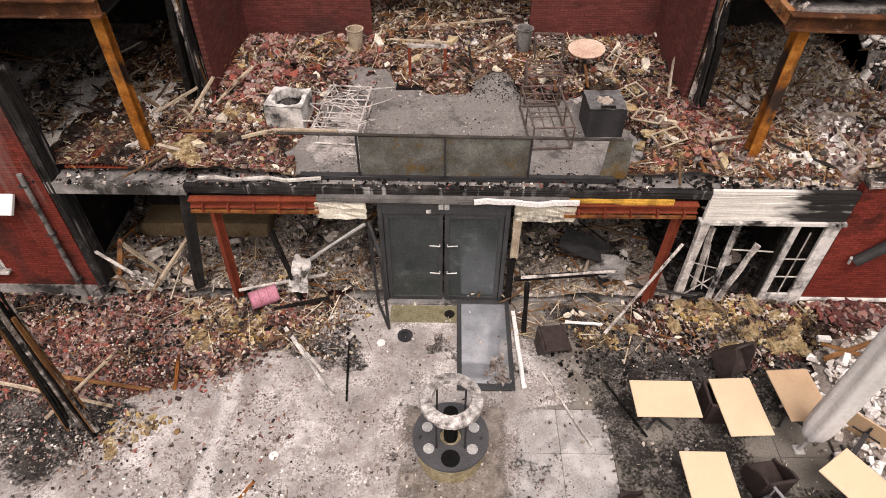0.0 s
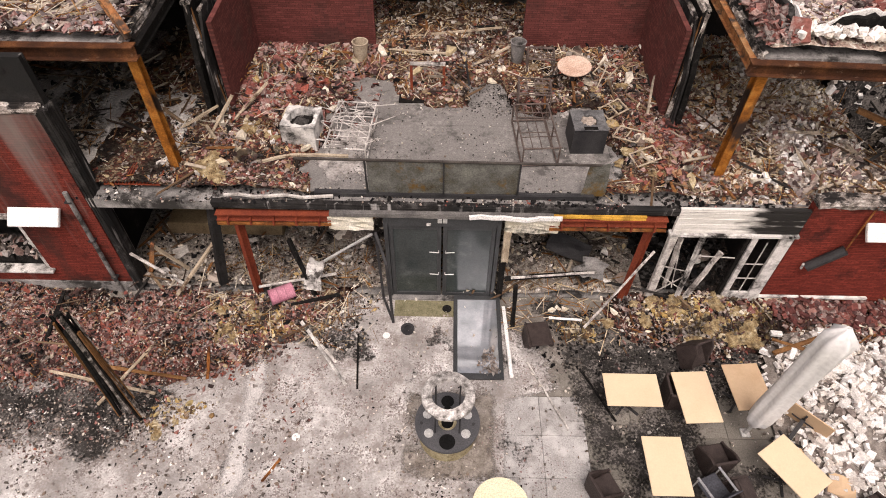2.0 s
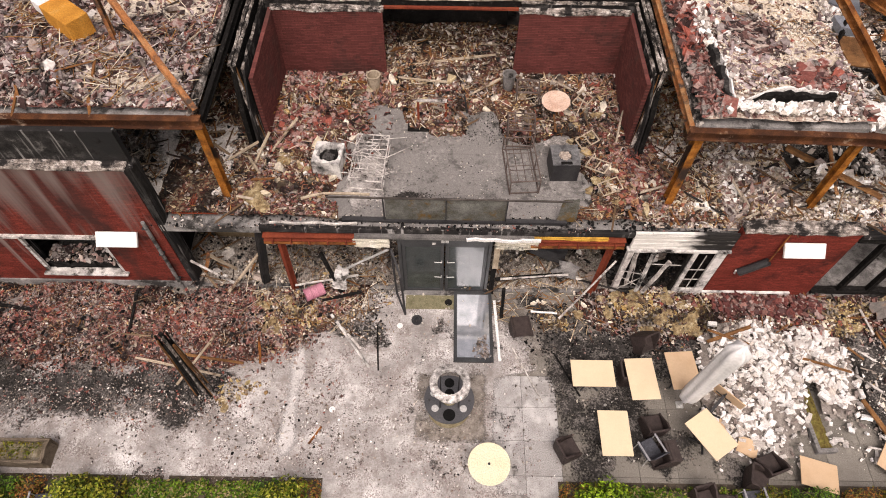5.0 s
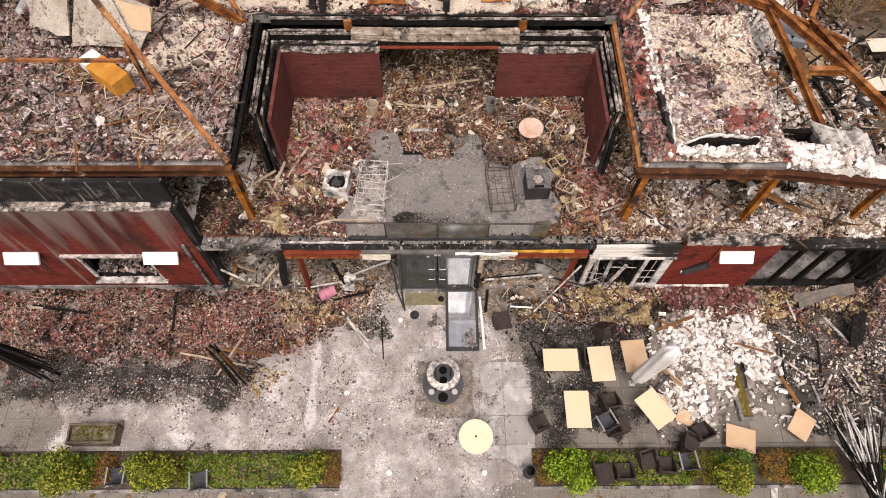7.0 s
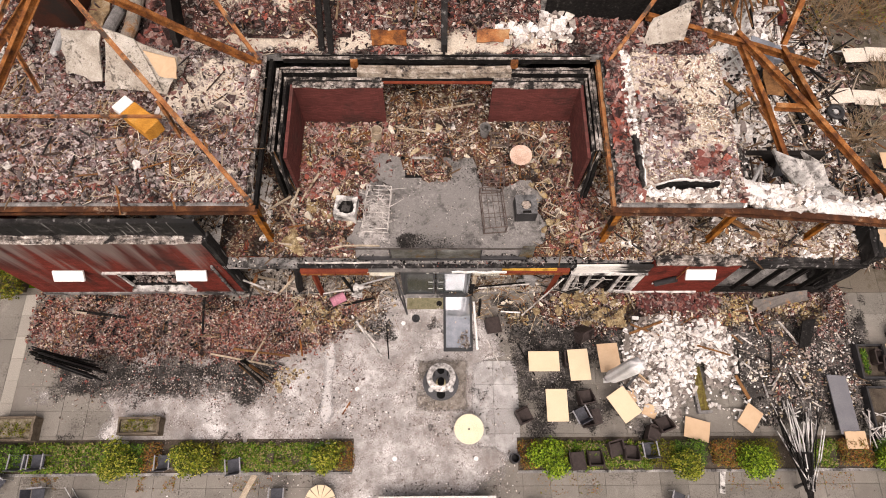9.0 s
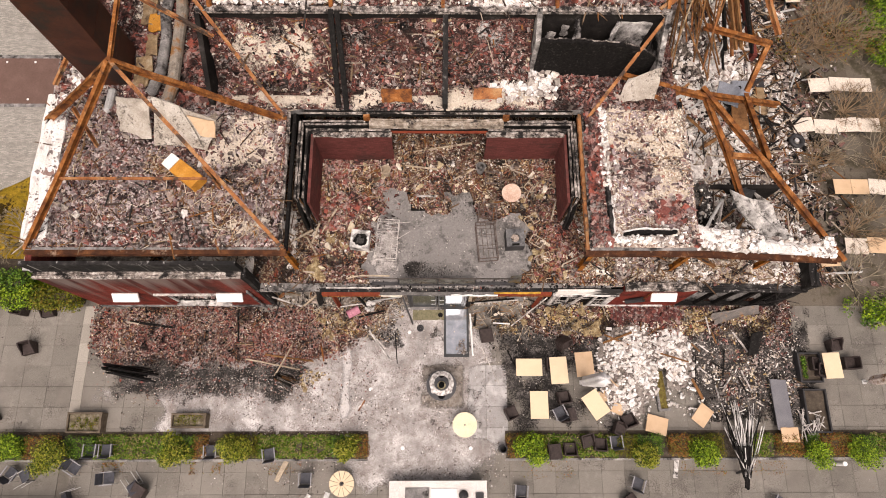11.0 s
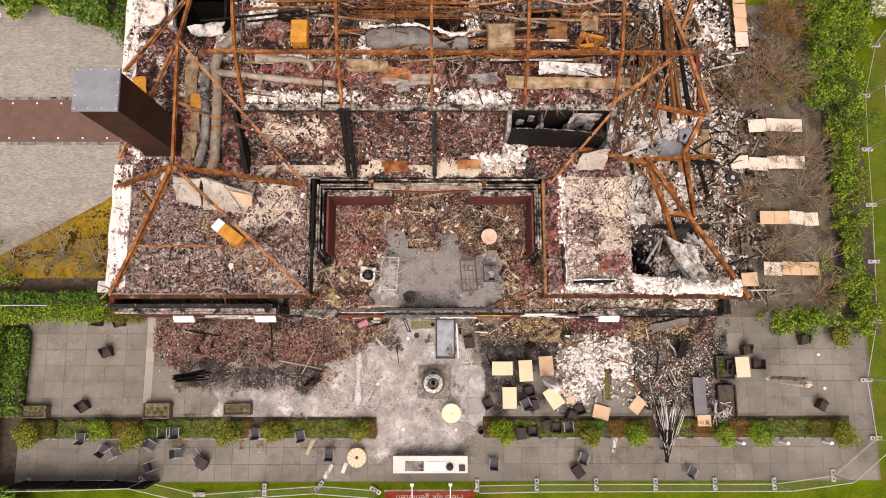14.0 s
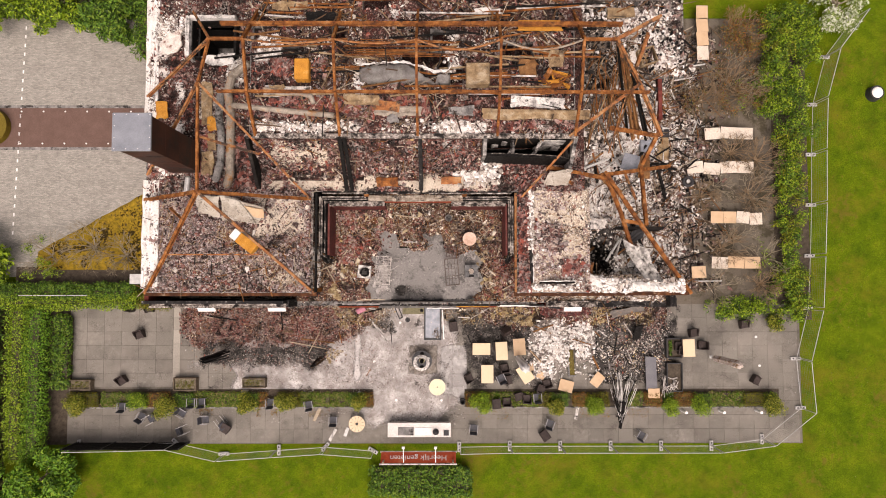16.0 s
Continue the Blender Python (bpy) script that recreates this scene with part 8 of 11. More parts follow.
# concrete stump, leaning timbers and wreck inside the porch
rng = random.Random(3)
for a, b, w, m, lb in (((-5.4, 10.1, 0.3), (-5.0, 10.2, 3.0), 0.26, CHAR_WALL, "burnt column with white flaking side"), ((-6.5, 9.7, 0.2), (-5.3, 10.2, 1.7), 0.07, PALEWOOD, "pale timber leaning on the column"),
                       ((-2.9, 9.7, 0.05), (-3.35, 10.0, 2.1), 0.1, CHAR, "charred post leaning in the porch"), ((-3.0, 10.0, 1.0), (-1.35, 9.95, 2.4), 0.06, GALV, "bent pale tube leaning on the door frame"),
                       ((-4.4, 9.9, 0.35), (-2.4, 10.1, 0.7), 0.06, ASHWOOD, "pale batten in the rubble"), ((3.9, 9.0, 0.1), (5.4, 10.0, 1.9), 0.05, ASHWOOD, "pale plank leaning on the steel column"),
                       ((1.9, 10.0, 0.75), (4.0, 10.2, 0.8), 0.1, CHAR, "charred rail across the porch"), ((2.05, 9.95, 0.85), (4.2, 10.1, 0.95), 0.05, ASHWOOD, "ash-white rail across the porch"),
                       ((3.0, 9.1, 0.35), (3.8, 9.05, 0.35), 0.05, WHITE, "white pipe on the rubble"), ((2.1, 9.0, 0.05), (2.08, 9.3, 1.4), 0.08, CHAR, "charred upright beside the fallen door"),
                       ((-7.4, 10.4, 0.2), (-6.9, 10.3, 1.5), 0.12, RUST_PALE, "rusty post in the opening"), ((-6.9, 10.3, 1.4), (-6.4, 10.5, 0.3), 0.08, PALEWOOD, "broken timber in the opening")):
    t = thing("leaning_timber", lb, "timber")
    bm = bmesh.new()
    bar(bm, a, b, w, w * 0.8, 20)
    part("timber", rough_up(bm, 0.012, 3, seed=int(w * 100)), m, t)
slab_thing("crumpled_sheet", [(-3.2, 9.7, 0.6), (-2.75, 9.6, 0.6), (-2.6, 9.9, 1.4), (-2.95, 10.0, 1.45)], 0.02, WHITE_SOOT, "crumpled pale sheet standing in the porch", "sheet", 61, 0.03)
slab_thing("crumpled_sheet", [(3.6, 10.2, 0.8), (4.3, 10.1, 0.6), (4.6, 10.4, 1.0), (3.9, 10.5, 1.1)], 0.03, CONCRETE, "crumpled grey sheet in the porch", "sheet", 62, 0.06)
slab_thing("tipped_black_sheet", [(3.0, 10.9, 0.9), (4.1, 10.7, 0.5), (4.3, 11.2, 0.7), (3.2, 11.4, 1.1)], 0.05, BLACKMETAL, "black panel tipped over inside the porch", "panel", 63)
sofa = thing("burnt_sofa", "scorched brown upholstered bench inside the opening", "bench", at=(-5.7, 12.2, 0.2))
part("seat", rough_up(boxes((-1.6, 1.6, -0.4, 0.4, 0.0, 0.45), bevel=0.05), 0.02), surface("scorched_upholstery", [(0.3, (0.1, 0.07, 0.04)), (0.7, (0.2, 0.15, 0.09))], size=0.5, rough=0.9), sofa)
part("backrest", rough_up(boxes((-1.6, 1.6, 0.4, 0.55, 0.0, 0.9), bevel=0.04), 0.02), ROOM_DARK, sofa)

# west window, sill, lintel, downpipe
win = thing("window_front", "burnt-out window with a white sill and no glass", "window", kind="structure")
part("window_sill", boxes((-12.1, -9.5, 9.86, 10.14, 0.78, 0.85), bevel=0.01), WHITE_SOOT, win)
part("lintel", boxes((-12.4, -9.5, 9.9, 10.16, 2.72, 2.82)), ASHWOOD, win)
part("window_frame", boxes((-12.05, -11.95, 10.02, 10.1, 0.85, 2.72), (-9.7, -9.6, 10.02, 10.1, 0.85, 2.72)), WHITE_SOOT, win)
part("sill_rubble", rough_up(boxes((-11.95, -11.3, 10.15, 10.6, 0.8, 1.12), (-11.3, -10.5, 10.15, 10.7, 0.8, 1.02), (-10.5, -9.7, 10.2, 10.6, 0.8, 1.15)), 0.08, 2), CHAR, win)
for nm, mt, nn, hi, sd in (("plaster_lumps", SH_GREY, 260, 0.2, 1041), ("dark_tile_shards", SH_MAROON, 160, 0.2, 1043), ("plaster_crumbs", SH_PALE, 70, 0.16, 1045)):
    shards(nm, nn, (-11.95, -9.7, 10.16, 10.75), lambda x, y: np.ones_like(x), lambda x, y: 1.02 + 0.25 * fbm(x, y, 0.5, 1040), mt, size=(0.04, hi), flat=0.3, tilt=30, seed=sd, label="broken masonry lying in the burnt-out window")
pipe = thing("rainwater_pipe", "sooty grey downpipe at the end of the brick wall", "pipe")
bm = bmesh.new()
tube(bm, (-8.05, 9.9, 0.05), (-8.0, 9.92, 3.6), 0.055, 10)
part("pipe", bm, CONCRETE, pipe)
for z in (0.6, 2.0, 3.3):
    part("clip", boxes((-8.11, -7.96, 9.86, 10.02, z, z + 0.04)), BLACKMETAL, pipe)
structure("wall_end_left", rough_up(boxes((-7.72, -7.5, 10.02, 10.44, 0, 5.7)), 0.03, 6), CHAR_WALL, "charred broken end of the front wall", "wall")
structure("plinth_left", boxes((-16.0, -7.7, 9.95, 10.0, 0, 0.35)), CONCRETE, "grey plinth band under the brick wall", "plinth")
# smoke streaks need no geometry; heaters on the walls do
for x in (-13.55, -8.95, 10.45):
    h = thing("patio_heater", "white wall-mounted terrace heater panel", "heater", "wall heaters", at=(x, 9.86, 2.92))
    bm = boxes((-0.58, 0.58, -0.22, 0.22, -0.05, 0.05), bevel=0.015)
    bm.transform(pose(0, -0.06, 0, 42, 0, 0))
    part("casing", bm, WHITE, h)
    part("bracket", boxes((-0.4, -0.34, 0.0, 0.14, -0.06, 0.0), (0.34, 0.4, 0.0, 0.14, -0.06, 0.0)), BLACKMETAL, h)
lamp = thing("hanging_speaker", "black cylinder lamp hanging off the brick wall by a rusty rod", "lamp")
bm = bmesh.new()
tube(bm, (9.15, 9.9, 1.55), (9.75, 9.85, 2.25), 0.12, 12)
part("body", bm, BLACKMETAL, lamp)
bm = bmesh.new()
tube(bm, (9.75, 9.85, 2.2), (9.85, 9.95, 3.6), 0.022, 6)
part("rod", bm, RUST, lamp)
bm = bmesh.new()
tube(bm, (9.05, 9.9, 1.5), (9.0, 9.86, 1.72), 0.03, 6)
part("bracket", bm, WHITE_SOOT, lamp)

# east shop front: slatted shutter box and burnt french windows
sh = thing("shutter_box", "white slatted shutter panel, half blackened by smoke", "shutter", kind="structure")
for i in range(8):
    z = 2.62 + 0.095 * i
    part("slat", rough_up(boxes((5.62, 8.52, 9.97 + 0.01 * (i % 2), 10.06, z, z + 0.085)), 0.004, 3, seed=i), SHUTTER, sh)
part("bottom_rail", boxes((5.55, 8.55, 9.9, 10.08, 2.54, 2.61)), WHITE_BURNT, sh)
fw = thing("french_window", "burnt french window with a white sash still standing", "window", kind="structure")
for x0, x1, m in ((5.62, 5.8, ASHWOOD), (7.42, 7.52, CHAR)):
    part("window_post", rough_up(boxes((x0, x1, 9.98, 10.1, 0, 2.54)), 0.012, 4, seed=int(x0 * 10)), m, fw)
for a, b, w, m in (((6.45, 10.0, 0.0), (6.42, 10.04, 2.54), 0.16, WHITE_BURNT), ((6.6, 9.95, 0.1), (7.0, 10.02, 1.9), 0.1, ASHWOOD), ((6.1, 10.2, 0.3), (5.95, 10.1, 2.3), 0.1, ASHWOOD)):
    bm = bmesh.new()
    bar(bm, a, b, w, 0.07)
    part("window_post", rough_up(bm, 0.014, 4, seed=int(w * 90)), m, fw)
sash = part("sash", boxes((7.54, 7.68, 9.96, 10.02, 0.05, 2.5), (7.68, 8.2, 9.96, 10.02, 0.05, 0.42), bevel=0.006), WHITE_BURNT, fw)
part("sash_stile", boxes((8.2, 8.5, 9.955, 10.03, 0.05, 2.52), bevel=0.008), WHITE_BURNT, fw)
part("glazing_bar", boxes((7.94, 7.965, 9.98, 10.0, 0.42, 2.3)), ASHWOOD, sash)
for z in (0.95, 1.5):
    part("glazing_bar", boxes((7.68, 8.2, 9.982, 10.002, z, z + 0.025)), ASHWOOD, sash)
for a, b in (((5.8, 10.0, 0.3), (6.4, 10.05, 0.9)), ((5.8, 10.0, 1.35), (6.4, 10.02, 1.15)), ((6.0, 10.02, 1.9), (6.2, 10.02, 0.5)), ((5.82, 10.02, 0.95), (6.38, 10.02, 0.5)), ((6.5, 10.02, 1.75), (7.4, 10.02, 1.7))):
    bm = bmesh.new()
    bar(bm, a, b, 0.025, 0.02)
    part("glazing_bar", bm, ASHWOOD, fw)
part("bottom_sill", rough_up(boxes((5.6, 7.5, 9.95, 10.12, 0, 0.14)), 0.01, 3), CHAR, fw)
structure("plinth_strip", rough_up(boxes((8.5, 11.3, 9.93, 9.998, 0.24, 0.3)), 0.008, 4), WHITE_BURNT, "flaking white strip at the foot of the brick wall", "trim")
rk = thing("rusty_rack", "rusty ribbed grille lying on the west upper floor", "grille", at=(-6.97, 10.86, 3.52), turn=-4)
part("rack_frame", boxes((-0.48, 0.48, -0.27, -0.24, 0, 0.03), (-0.48, 0.48, 0.24, 0.27, 0, 0.03)), REDRUST, rk)
for k in range(17):
    x = -0.46 + 0.0575 * k
    part("rib", boxes((x - 0.012, x + 0.012, -0.24, 0.24, 0.002, 0.028)), REDRUST, rk)
# charred window band further east
cw = thing("window_band", "charred black timber window frame without glass", "window", kind="structure")
part("head", rough_up(boxes((11.95, 16.7, 9.98, 10.16, 3.05, 3.25)), 0.012, 6), CHAR, cw)
part("head_cap", rough_up(boxes((11.95, 16.7, 9.95, 10.3, 3.28, 3.4)), 0.03, 6), CHAR_WALL, cw)
part("bottom_rail", rough_up(boxes((11.95, 16.7, 9.96, 10.16, 0.25, 0.42)), 0.012, 6), CHAR, cw)
for i in range(5):
    x = 12.75 + 0.93 * i
    part("mullion", rough_up(boxes((x, x + 0.13, 9.98, 10.14, 0.42, 3.05)), 0.012, 4, seed=i), CHAR, cw)
structure("wall_under_window", boxes((11.9, 16.7, 10.02, 10.14, 0, 0.25)), CONCRETE, "sooty sill wall under the window band", "wall")
structure("wall_end_right", rough_up(boxes((16.4, 16.75, 10.0, 11.6, 0, 4.3)), 0.06, 5), CHAR_WALL, "white and black burnt corner of the building", "wall")

# ---- roof terrace ----
rail = thing("glass_balustrade", "smoke-stained glass balustrade along the terrace edge with a steel handrail", "balustrade")
bm = bmesh.new()
snake(bm, [(-1.75, 10.42, 4.36), (-2.3, 10.43, 4.37), (-2.95, 10.43, 4.36), (-3.3, 10.4, 4.3), (-3.6, 10.33, 4.25)], 0.06, 0.05)
part("bent_end", bm, PALEWOOD, rail, "bent pale end of the handrail")
bm = bmesh.new()
tube(bm, (-2.9, 10.3, 4.38), (3.7, 10.3, 4.33), 0.032, 8)
part("handrail", bm, surface("dull_steel_rail", [(0.3, (0.03, 0.025, 0.022)), (0.7, (0.09, 0.078, 0.07))], size=0.4, rough=0.5, metal=0.4), rail)
for x0, x1 in ((-1.36, 0.3), (0.32, 1.95)):
    part("pane", boxes((x0, x1, 10.3, 10.318, 3.42, 4.32)), RAILGLASS, rail)
part("shoe", rough_up(boxes((-2.6, 3.7, 10.25, 10.38, 3.3, 3.42)), 0.006, 5), BLACKMETAL, rail)
for x in (-1.4, 0.31, 1.97):
    part("post", boxes((x - 0.015, x + 0.015, 10.26, 10.36, 3.42, 4.34)), BLACKMETAL, rail)
bm = bmesh.new()
snake(bm, [(-4.6 + 0.35 * i, 10.12, 3.42 + 0.04 * math.sin(i * 2.1)) for i in range(8)], 0.055, 0.055)
part("tube", bm, ASHWOOD, thing("bent_conduit", "bent pale conduit along the terrace edge", "pipe"))
slab_thing("tan_board", [(-4.05, 10.85, 3.5), (-3.2, 10.85, 3.52), (-3.27, 11.17, 3.55), (-4.02, 11.17, 3.52)], 0.05, TANBOARD, "singed tan insulation board beside the planter", "board", 71, 0.02)
slab_thing("sooted_glass_sheet", [(3.4, 10.35, 3.36), (3.95, 10.35, 3.36), (3.95, 10.5, 4.2), (3.5, 10.45, 4.2)], 0.015, RAILGLASS, "broken sooty glass sheet at the end of the balustrade", "glass", 70, 0.01)
structure("terrace_edge", rough_up(boxes((-4.9, 8.0, 9.99, 10.12, 3.14, 3.32)), 0.012, 7), CHAR_WALL, "blackened concrete edge of the roof terrace", "edge")

# two burnt planter boxes
for x, y, w, m, lb in ((-3.12, 12.2, 0.82, WHITE_BURNT, "square steel planter burnt white with charred soil"), (3.74, 12.25, 0.8, BLACKMETAL, "square black planter with ash and charred soil")):
    p = thing("planter", lb, "planter", "planters on the terrace", at=(x, y, 3.33), turn=-6 if x < 0 else 2)
    h = w / 2
    top = m if x < 0 else surface("grey_scorched_rim", [(0.3, (0.05, 0.05, 0.052)), (0.7, (0.2, 0.2, 0.2))], size=0.3, rough=0.6)
    part("side", boxes((-h, h, -h, -h + 0.03, 0, 0.68), (-h, h, h - 0.03, h, 0, 0.68), (-h, -h + 0.03, -h + 0.03, h - 0.03, 0, 0.68), (h - 0.03, h, -h + 0.03, h - 0.03, 0, 0.68)), m if x < 0 else BLACKMETAL, p)
    bm = bmesh.new()
    rg = random.Random(int(x * 100))
    rim_in, rim_out, rim_low = [], [], []
    for k in range(32):
        a = 2 * math.pi * k / 32
        c, q = math.cos(a), math.sin(a)
        e = h / max(abs(c), abs(q))
        r = (0.3 if x < 0 else 0.2) * (1 + 0.16 * rg.uniform(-1, 1)) * (1.12 if x < 0 and c > 0 else 1.0)
        rim_out.append(bm.verts.new((c * e, q * e, 0.69 + rg.uniform(0, 0.03))))
        rim_in.append(bm.verts.new((c * r, q * r, 0.71 + rg.uniform(-0.015, 0.02))))
        rim_low.append(bm.verts.new((c * r * 0.96, q * r * 0.96, 0.5)))
    for k in range(32):
        j = (k + 1) % 32
        bm.faces.new((rim_out[k], rim_out[j], rim_in[j], rim_in[k]))
        bm.faces.new((rim_in[k], rim_in[j], rim_low[j], rim_low[k]))
    part("rim", bm, top, p)
    bm = bmesh.new()
    bmesh.ops.create_circle(bm, cap_ends=True, segments=20, radius=0.34, matrix=pose(0, 0, 0.52))
    part("soil", bm, CHAR, p)
    for k in range(14 if x < 0 else 26):
        bm = bmesh.new()
        a, r = rg.uniform(0, 6.28), rg.uniform(0, 0.22 if x < 0 else 0.17)
        bmesh.ops.create_cube(bm, size=rg.uniform(0.04, 0.12), matrix=pose(r * math.cos(a), r * math.sin(a), 0.56 if x < 0 else 0.66, rg.uniform(0, 90), rg.uniform(0, 90), rg.uniform(0, 90)))
        part("cinder", rough_up(bm, 0.015, seed=k), SH_BLACK if x < 0 else SH_PALE, p)
    if x > 0:
        part("slot", boxes((-0.16, 0.16, -h + 0.03, -h + 0.13, 0.69, 0.725)), CHAR, p)


# skeletons of burnt garden seats: wire frames
def wire_frame(x, y, w, l, h, material, label, seed, bars=7):
    o = thing("seat_skeleton", label, "seat frame", at=(x, y, 3.34), turn=random.Random(seed).uniform(-5, 5))
    rng = random.Random(seed)
    for z in (0.05, h):
        bm = bmesh.new()
        c = [(-w / 2, -l / 2, z), (w / 2, -l / 2, z), (w / 2, l / 2, z), (-w / 2, l / 2, z)]
        for a, b in zip(c, c[1:] + c[:1]):
            tube(bm, a, b, 0.022, 6)
        part("ring", bm, material, o)
    for sx in (-1, 1):
        for sy in (-1, 0, 1):
            bm = bmesh.new()
            tube(bm, (sx * w / 2, sy * l / 2, 0), (sx * w / 2, sy * l / 2, h), 0.02, 6)
            part("leg", bm, material, o)
    for i in range(bars):
        bm = bmesh.new()
        t = -l / 2 + l * (i + 1) / (bars + 1)
        tube(bm, (-w / 2, t + rng.uniform(-0.1, 0.1), h), (w / 2, t + rng.uniform(-0.1, 0.1), h), 0.013, 5)
        part("cross_bar", bm, material, o)
    for i in range(3):
        bm = bmesh.new()
        t = -w / 2 + w * (i + 1) / 4
        tube(bm, (t, -l / 2, h), (t, l / 2, h), 0.013, 5)
        part("long_bar", bm, material, o)
    return o


wire_frame(-1.95, 12.3, 0.95, 1.8, 0.4, ASHWOOD, "ash-white wire skeleton of a burnt lounge seat", 1, 11)
for i in range(26):
    r = random.Random(100 + i)
    x, y, a, l = r.uniform(-2.6, -1.4), r.uniform(11.2, 13.2), r.uniform(0, 3.14), r.uniform(0.3, 0.9)
    s = thing("loose_wire", "loose ash-white wire from the burnt seat", "wire", "loose wires")
    bm = bmesh.new()
    tube(bm, (x, y, 3.75), (x + l * math.cos(a), y + l * math.sin(a), 3.72 + r.uniform(0, 0.12)), 0.014, 5)
    part("wire", bm, ASHWOOD, s)
IRON = surface("burnt_iron", [(0.3, (0.07, 0.05, 0.045)), (0.7, (0.2, 0.16, 0.14))], size=0.2, rough=0.7, metal=0.3)
wire_frame(2.5, 12.2, 0.85, 1.7, 0.55, IRON, "dark wire skeleton of a burnt lounge chair", 2, 4)
wire_frame(2.55, 13.5, 0.8, 0.7, 0.75, IRON, "dark wire skeleton of a burnt armchair", 3, 5)
wire_frame(2.85, 15.1, 0.7, 0.6, 0.7, IRON, "dark wire skeleton of a small burnt chair", 4, 4)
for x, y, t in ((4.55, 13.2, 30), (4.75, 12.2, -35), (5.0, 11.4, 20), (4.6, 14.9, 50)):
    o = thing("broken_wire_frame", "broken pale wire frame lying in the rubble", "wire frame", "broken frames", at=(x, y, 3.6), turn=t)
    bm = bmesh.new()
    for a, b in (((-0.3, -0.2, 0), (0.3, -0.2, 0.1)), ((0.3, -0.2, 0.1), (0.3, 0.2, 0.16)), ((0.3, 0.2, 0.16), (-0.3, 0.2, 0.06)), ((-0.3, 0.2, 0.06), (-0.3, -0.2, 0)), ((0, -0.2, 0.05), (0, 0.2, 0.1))):
        tube(bm, a, b, 0.022, 5)
    part("frame", bm, PALEWOOD, o)
# round table top on its stand, pots, standing frame
tb = thing("round_side_table", "round pale terracotta-coloured tabletop on a dark stand", "table", at=(3.62, 14.3, 3.35))
bm = bmesh.new()
bmesh.ops.create_cone(bm, cap_ends=True, segments=36, radius1=0.4, radius2=0.435, depth=0.05, matrix=pose(0, 0, 0.82, 4, -3, 0))
part("tabletop", bm, surface("scorched_table_disc", [(0.35, (0.5, 0.33, 0.25)), (0.65, (0.68, 0.52, 0.42))], size=0.4, rough=0.7), tb)
bm = bmesh.new()
tube(bm, (0, 0, 0), (0, 0, 0.68), 0.05, 8)
part("pillar", bm, BLACKMETAL, tb)
bm = bmesh.new()
for a in range(3):
    bar(bm, (0, 0, 0.04), (0.35 * math.cos(a * 2.1), 0.35 * math.sin(a * 2.1), 0.02), 0.05, 0.04)
part("foot", bm, BLACKMETAL, tb)
for x, y, m, lb in ((-2.05, 15.5, PALEWOOD, "tall tan clay pot in the rubble"), (2.28, 15.65, CONCRETE, "tall grey clay pot in the rubble")):
    p = thing("clay_pot", lb, "pot", "pots by the doorway", at=(x, y, 3.4))
    bm = bmesh.new()
    prof = [(0.14, 0), (0.18, 0.3), (0.21, 0.62), (0.23, 0.66), (0.19, 0.66), (0.16, 0.3), (0.0, 0.28)]
    rings = [[bm.verts.new((r * math.cos(k * math.pi / 10), r * math.sin(k * math.pi / 10), z)) for k in range(20)] for r, z in prof[:-1]]
    for r0, r1 in zip(rings, rings[1:]):
        for k in range(20):
            bm.faces.new((r0[k], r0[(k + 1) % 20], r1[(k + 1) % 20], r1[k]))
    bm.faces.new(rings[0][::-1])
    bm.faces.new(rings[-1])
    part("body", bm, m, p)
fr = thing("standing_frame", "rusted goal-shaped frame standing on a scorched base", "frame", at=(-0.16, 14.1, 3.34))
for s in (-1, 1):
    part("upright", boxes((0.42 * s - 0.035, 0.42 * s + 0.035, -0.03, 0.03, 0, 0.95)), REDRUST, fr)
part("top_bar", rough_up(boxes((-0.45, 0.45, -0.04, 0.04, 0.93, 1.0)), 0.008, 3), ASHWOOD, fr)
part("base", boxes((-0.75, 0.15, -0.35, 0.05, 0, 0.05)), CHAR, fr)
sign = thing("black_stake", "black stake stuck in the rubble", "stake", at=(0.95, 14.6, 3.35))
bm = bmesh.new()
bar(bm, (0, 0, 0), (-0.12, 0.05, 0.7), 0.07, 0.03)
part("stake", bm, BLACKMETAL, sign)
for a, b in (((-1.2, 15.9, 3.6), (0.3, 15.7, 3.62)), ((-0.8, 16.6, 3.6), (1.9, 17.0, 3.7)), ((1.0, 15.2, 3.55), (2.0, 15.6, 3.9)), ((-4.9, 12.6, 3.6), (-4.2, 13.6, 4.0)), ((-5.4, 11.9, 3.5), (-4.9, 12.9, 4.1)), ((-5.6, 12.5, 3.5), (-5.0, 11.5, 3.9)), ((-6.3, 12.2, 3.5), (-5.2, 12.6, 4.0))):
    o = thing("fallen_lath", "pale broken lath lying in the rubble", "lath", "laths on the terrace")
    bm = bmesh.new()
    bar(bm, a, b, 0.07, 0.035)
    part("lath", rough_up(bm, 0.01, 2), PALEWOOD, o)
grate = thing("iron_grate", "red-rusted iron grate lying at the slab edge", "grate", at=(-6.7, 10.55, 3.5))
for i in range(16):
    part("bar", boxes((-0.62 + 0.08 * i, -0.59 + 0.08 * i, -0.22, 0.22, 0, 0.03)), REDRUST, grate)
for y in (-0.22, 0.2):
    part("rail", boxes((-0.64, 0.64, y, y + 0.03, -0.03, 0.0)), REDRUST, grate)
